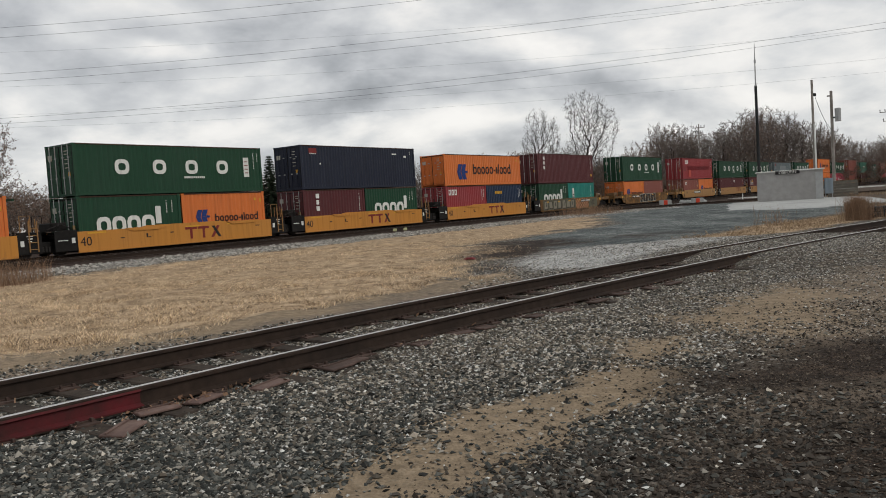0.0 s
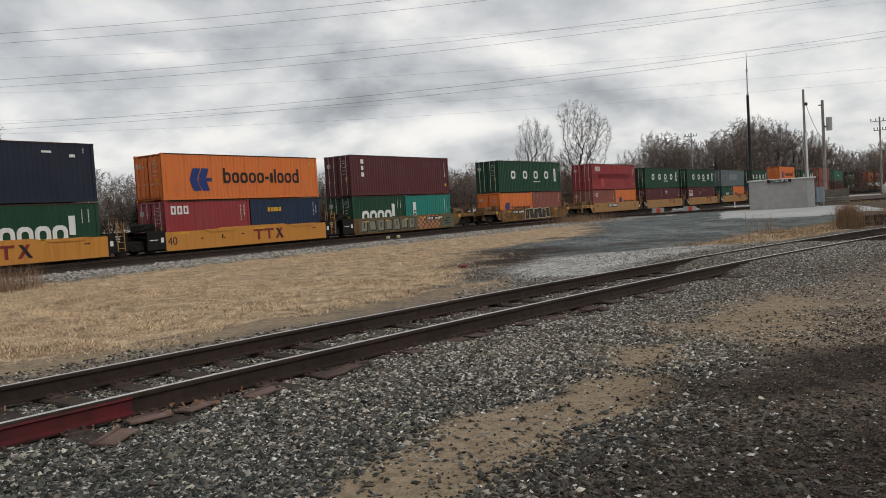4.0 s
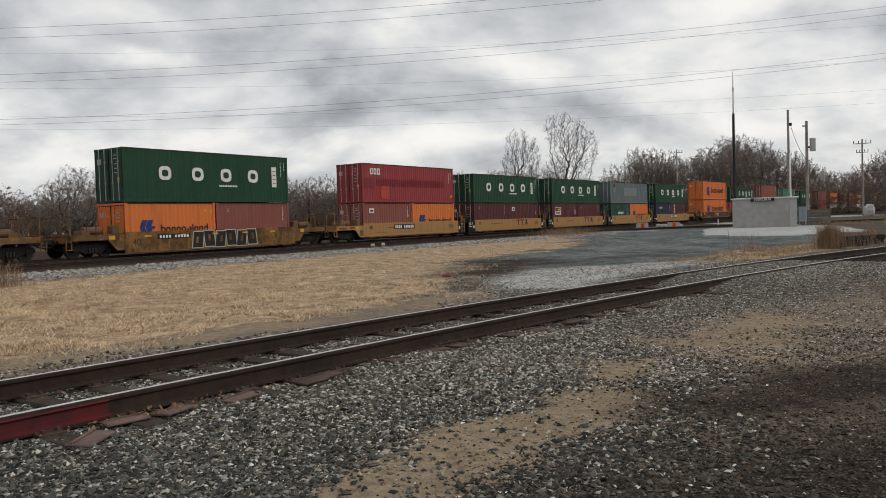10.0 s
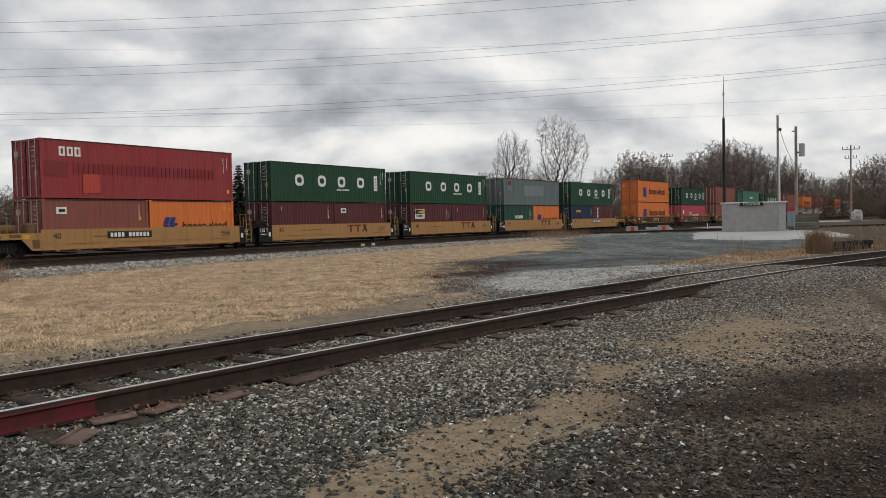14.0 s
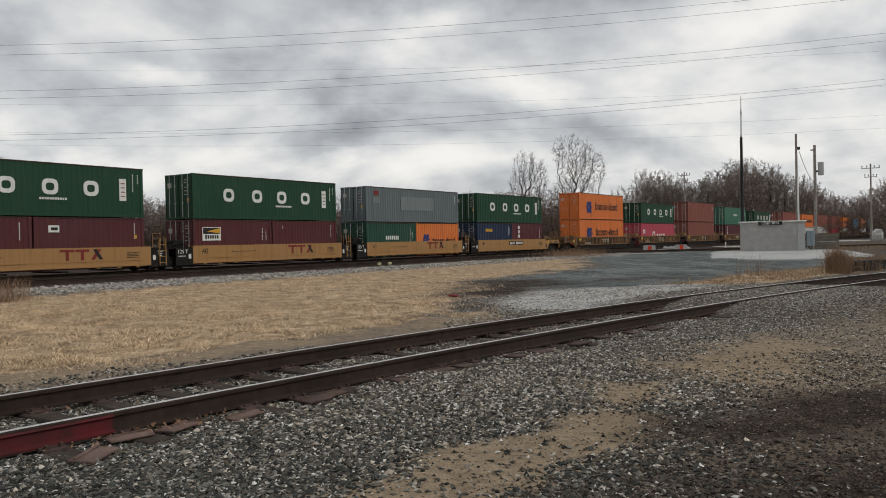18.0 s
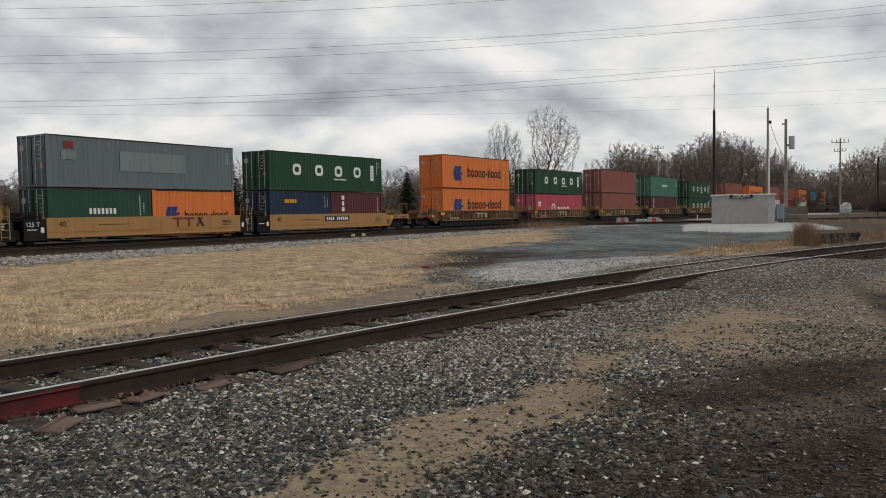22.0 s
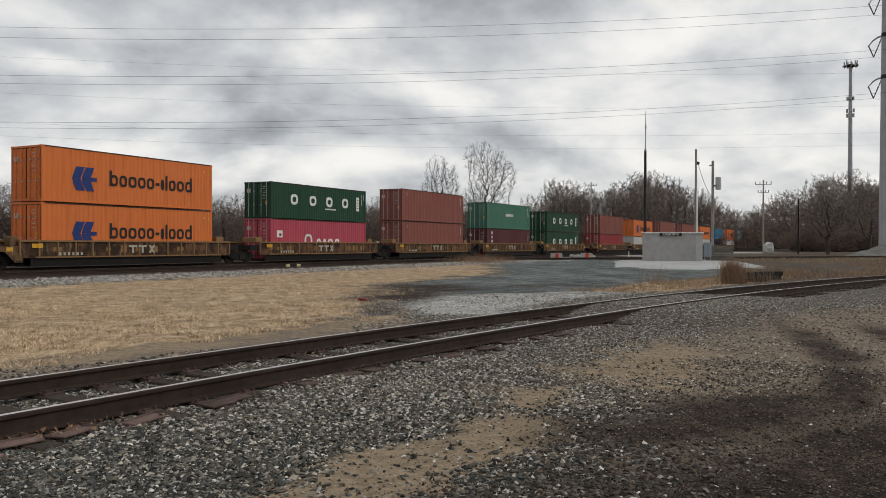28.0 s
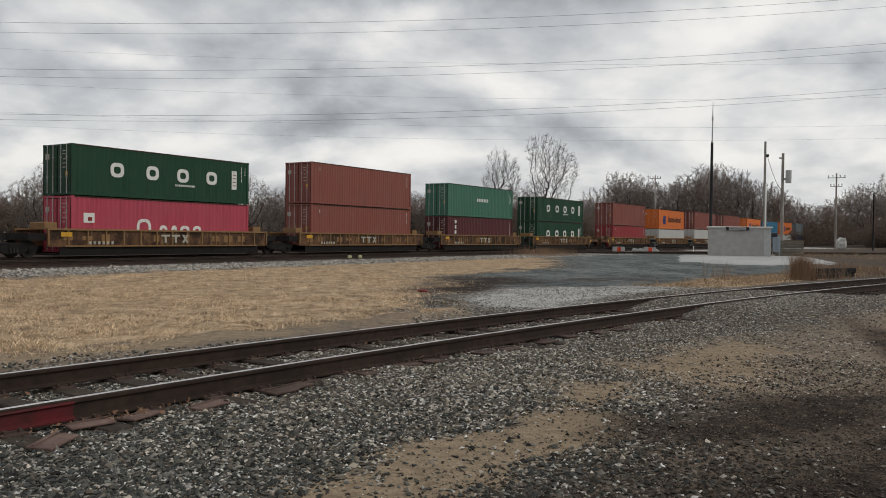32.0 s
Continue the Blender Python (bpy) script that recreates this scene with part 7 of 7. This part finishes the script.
def stones(name, label, X, Y, Z, size, material, seed, faces=OCTF):
    r = np.random.RandomState(seed)
    n = len(X)
    s = size * np.minimum(r.lognormal(-0.05, 0.46, n), 1.9)
    V = OCTA[None] * (s[:, None, None] * r.uniform(0.55, 1.2, (n, 6, 1)))
    V[:, :, 2] *= r.uniform(0.3, 0.62, n)[:, None]
    V[:, :, 1] *= r.uniform(0.55, 0.95, n)[:, None]
    V += r.normal(0, 0.16, V.shape) * s[:, None, None]
    a = r.uniform(0, 2 * np.pi, n)
    c, d = np.cos(a)[:, None], np.sin(a)[:, None]
    x, y = V[:, :, 0] * c - V[:, :, 1] * d, V[:, :, 0] * d + V[:, :, 1] * c
    t = r.normal(0, 0.45, n)[:, None]
    z = V[:, :, 2] + t * x * 0.5
    V = np.stack([x + X[:, None], y + Y[:, None], z + (Z + s * 0.18)[:, None]], 2)
    F = (np.arange(n)[:, None, None] * 6 + faces[None]).reshape(-1, 3)
    me = mesh_from_arrays(name, V.reshape(-1, 3), F, material)
    return tagged(new(name, me), label, "gravel", kind="stuff")


def ballast():
    r = np.random.RandomState(9)
    n = 250000
    d = 3.6 * (26 / 3.6) ** r.rand(n)
    az = np.radians(r.uniform(-33, 40, n))
    x, y = d * np.sin(az), d * np.cos(az)
    v, w = near_offsets(x, y)
    ok = (inside(STRAW, x, y) < 0.3) & (np.abs(np.abs(v) - 0.7525) > 0.1) & (r.rand(n) > 0.98 * np.clip(1.5 * poly_weight(x, y, MUD, 0.9), 0, 1)) & (r.rand(n) > 0.95 * poly_weight(x, y, DARK_CORNER, 1.3) * (0.55 + 0.9 * patches(x, y, 0.9, 33)))
    ok &= (v < 1.9) | (r.rand(n) < 0.5)
    ok &= ~((np.abs(v) < 0.7) & (r.rand(n) < 0.3))
    ok &= r.rand(n) > 0.45 * inside(DIRT, x, y)
    ok &= r.rand(n) > 0.75 * rut_weight(x, y)
    ok &= r.rand(n) > 0.94 * np.clip(2.4 * (sand_weight(x, y) * (0.55 + 1.2 * (0.6 * patches(x, y, 1.2, 31) + 0.4 * patches(x, y, 0.45, 32))) - 0.35), 0, 1)
    ok &= r.rand(n) > 0.9 * np.maximum(inside(APRON, x, y), inside(PUDDLE, x, y))
    ok &= inside(ROAD, x, y) < 0.5
    ok &= ~((w > 8.8) & (w < 19) & (np.abs(np.abs(v) - 0.7525) < 0.13))
    x, y, d = x[ok], y[ok], d[ok]
    z = ground_height(x, y)
    muddy = mud_weight(x, y)
    pale = r.rand(len(x)) < (0.24 - 0.19 * muddy) * np.clip((y - 3.2) / 4.0, 0.3, 1)
    big = (0.0168 + 0.0002 * d) * (1 - 0.22 * np.clip((x - 2.2) / 2.5, 0, 1))
    soiled = ~pale & (r.rand(len(x)) < 0.85 * np.clip(1.4 * muddy + 0.2 * inside(DIRT, x, y), 0, 1))
    dusty = ~pale & ~soiled & (r.rand(len(x)) < np.clip((y - 4.6) / 4.5, 0.06, 0.8) * np.clip((x + 4.0) / 3.0, 0.25, 1))
    plain = ~pale & ~soiled & ~dusty
    stones("gravel", "dusty tan and grey ballast stones", x[dusty], y[dusty], z[dusty], big[dusty], M_DUSTY, 6)
    stones("gravel", "loose dark grey ballast stones", x[plain], y[plain], z[plain], big[plain], M_STONE, 1)
    stones("gravel", "flat dark brown stones on the mud and the near right corner", x[soiled], y[soiled], z[soiled], big[soiled], M_SOILED, 5)
    stones("gravel", "scattered pale ballast stones", x[pale], y[pale], z[pale], big[pale] * 0.72, M_PALESTONE, 2)
    # finer grit on the mud and the dirt
    n = 150000
    d = 3.4 * (11 / 3.4) ** r.rand(n)
    az = np.radians(r.uniform(-4, 39, n))
    x, y = d * np.sin(az), d * np.cos(az)
    keep = np.maximum(mud_weight(x, y), 0.8 * poly_weight(x, y, DIRT, 1.6)) * (1 - 0.8 * sand_weight(x, y)) * (0.25 + 0.9 * patches(x, y, 0.6, 61)) > r.rand(n) * 1.05
    x, y, d = x[keep], y[keep], d[keep]
    stones("grit", "fine dark brown grit pressed into the mud", x, y, ground_height(x, y), 0.005 + 0.0006 * d, M_GRIT, 14, OCTF[:4])
    n = 14000
    x, y = r.uniform(0.5, 12, n), r.uniform(14, 24, n)
    v, w = near_offsets(x, y)
    ok = (np.abs(np.abs(v) - 0.7525) > 0.15) & ((inside(APRON, x, y) > 0.4) | ((w > 9.5) & (w < 18.5) & (np.abs(v) < 2.2)))
    x, y = x[ok], y[ok]
    stones("gravel", "pale chippings at the road crossing", x, y, ground_height(x, y), np.full(len(x), 0.017), M_SHOULDER, 4)
    # shoulder of the main line
    n = 42000
    s = r.uniform(-22, 60, n)
    o = r.uniform(-12.6, -7.9, n)
    X, Y, H = (np.interp(s, FAR_S, q) for q in (FAR_X, FAR_Y, FAR_H))
    X, Y = X - np.sin(H) * o, Y + np.cos(H) * o
    stones("gravel", "clean pale grey ballast along the main line", X, Y, ground_height(X, Y), np.full(n, 0.044), M_SHOULDER, 3)


M_SHOULDER = leaf_material("grey_ballast_stone", (0.080, 0.074, 0.065), (0.25, 0.235, 0.208), (0.58, 0.545, 0.49))
ballast()


def fallen_leaves():
    r = np.random.RandomState(12)
    s = np.concatenate([r.normal(-2.1, 0.35, 130), r.uniform(-5, 12, 160)])
    o = np.concatenate([r.normal(-0.95, 0.09, 130), r.choice([-0.9, -0.6, 0.6, 0.92], 160) + r.normal(0, 0.07, 160)])
    P = np.array([near_point(a, b)[:2] for a, b in zip(s, o)])
    n = len(P)
    z = ground_height(P[:, 0], P[:, 1]) + r.uniform(0.0, 0.05, n)
    u = r.normal(0, 1, (n, 3)) * 0.012
    w = r.normal(0, 1, (n, 3)) * 0.012
    C = np.stack([P[:, 0], P[:, 1], z + 0.004], 1)
    V = np.stack([C + u, C + w, C - u, C - w], 1).reshape(-1, 3)
    me = mesh_from_arrays("fallen_leaves", V, np.arange(n * 4).reshape(-1, 4), M_DEADLEAF)
    tagged(new("fallen_leaves", me), "dry brown leaves caught along the rail", "leaves", kind="stuff")


fallen_leaves()


motions()
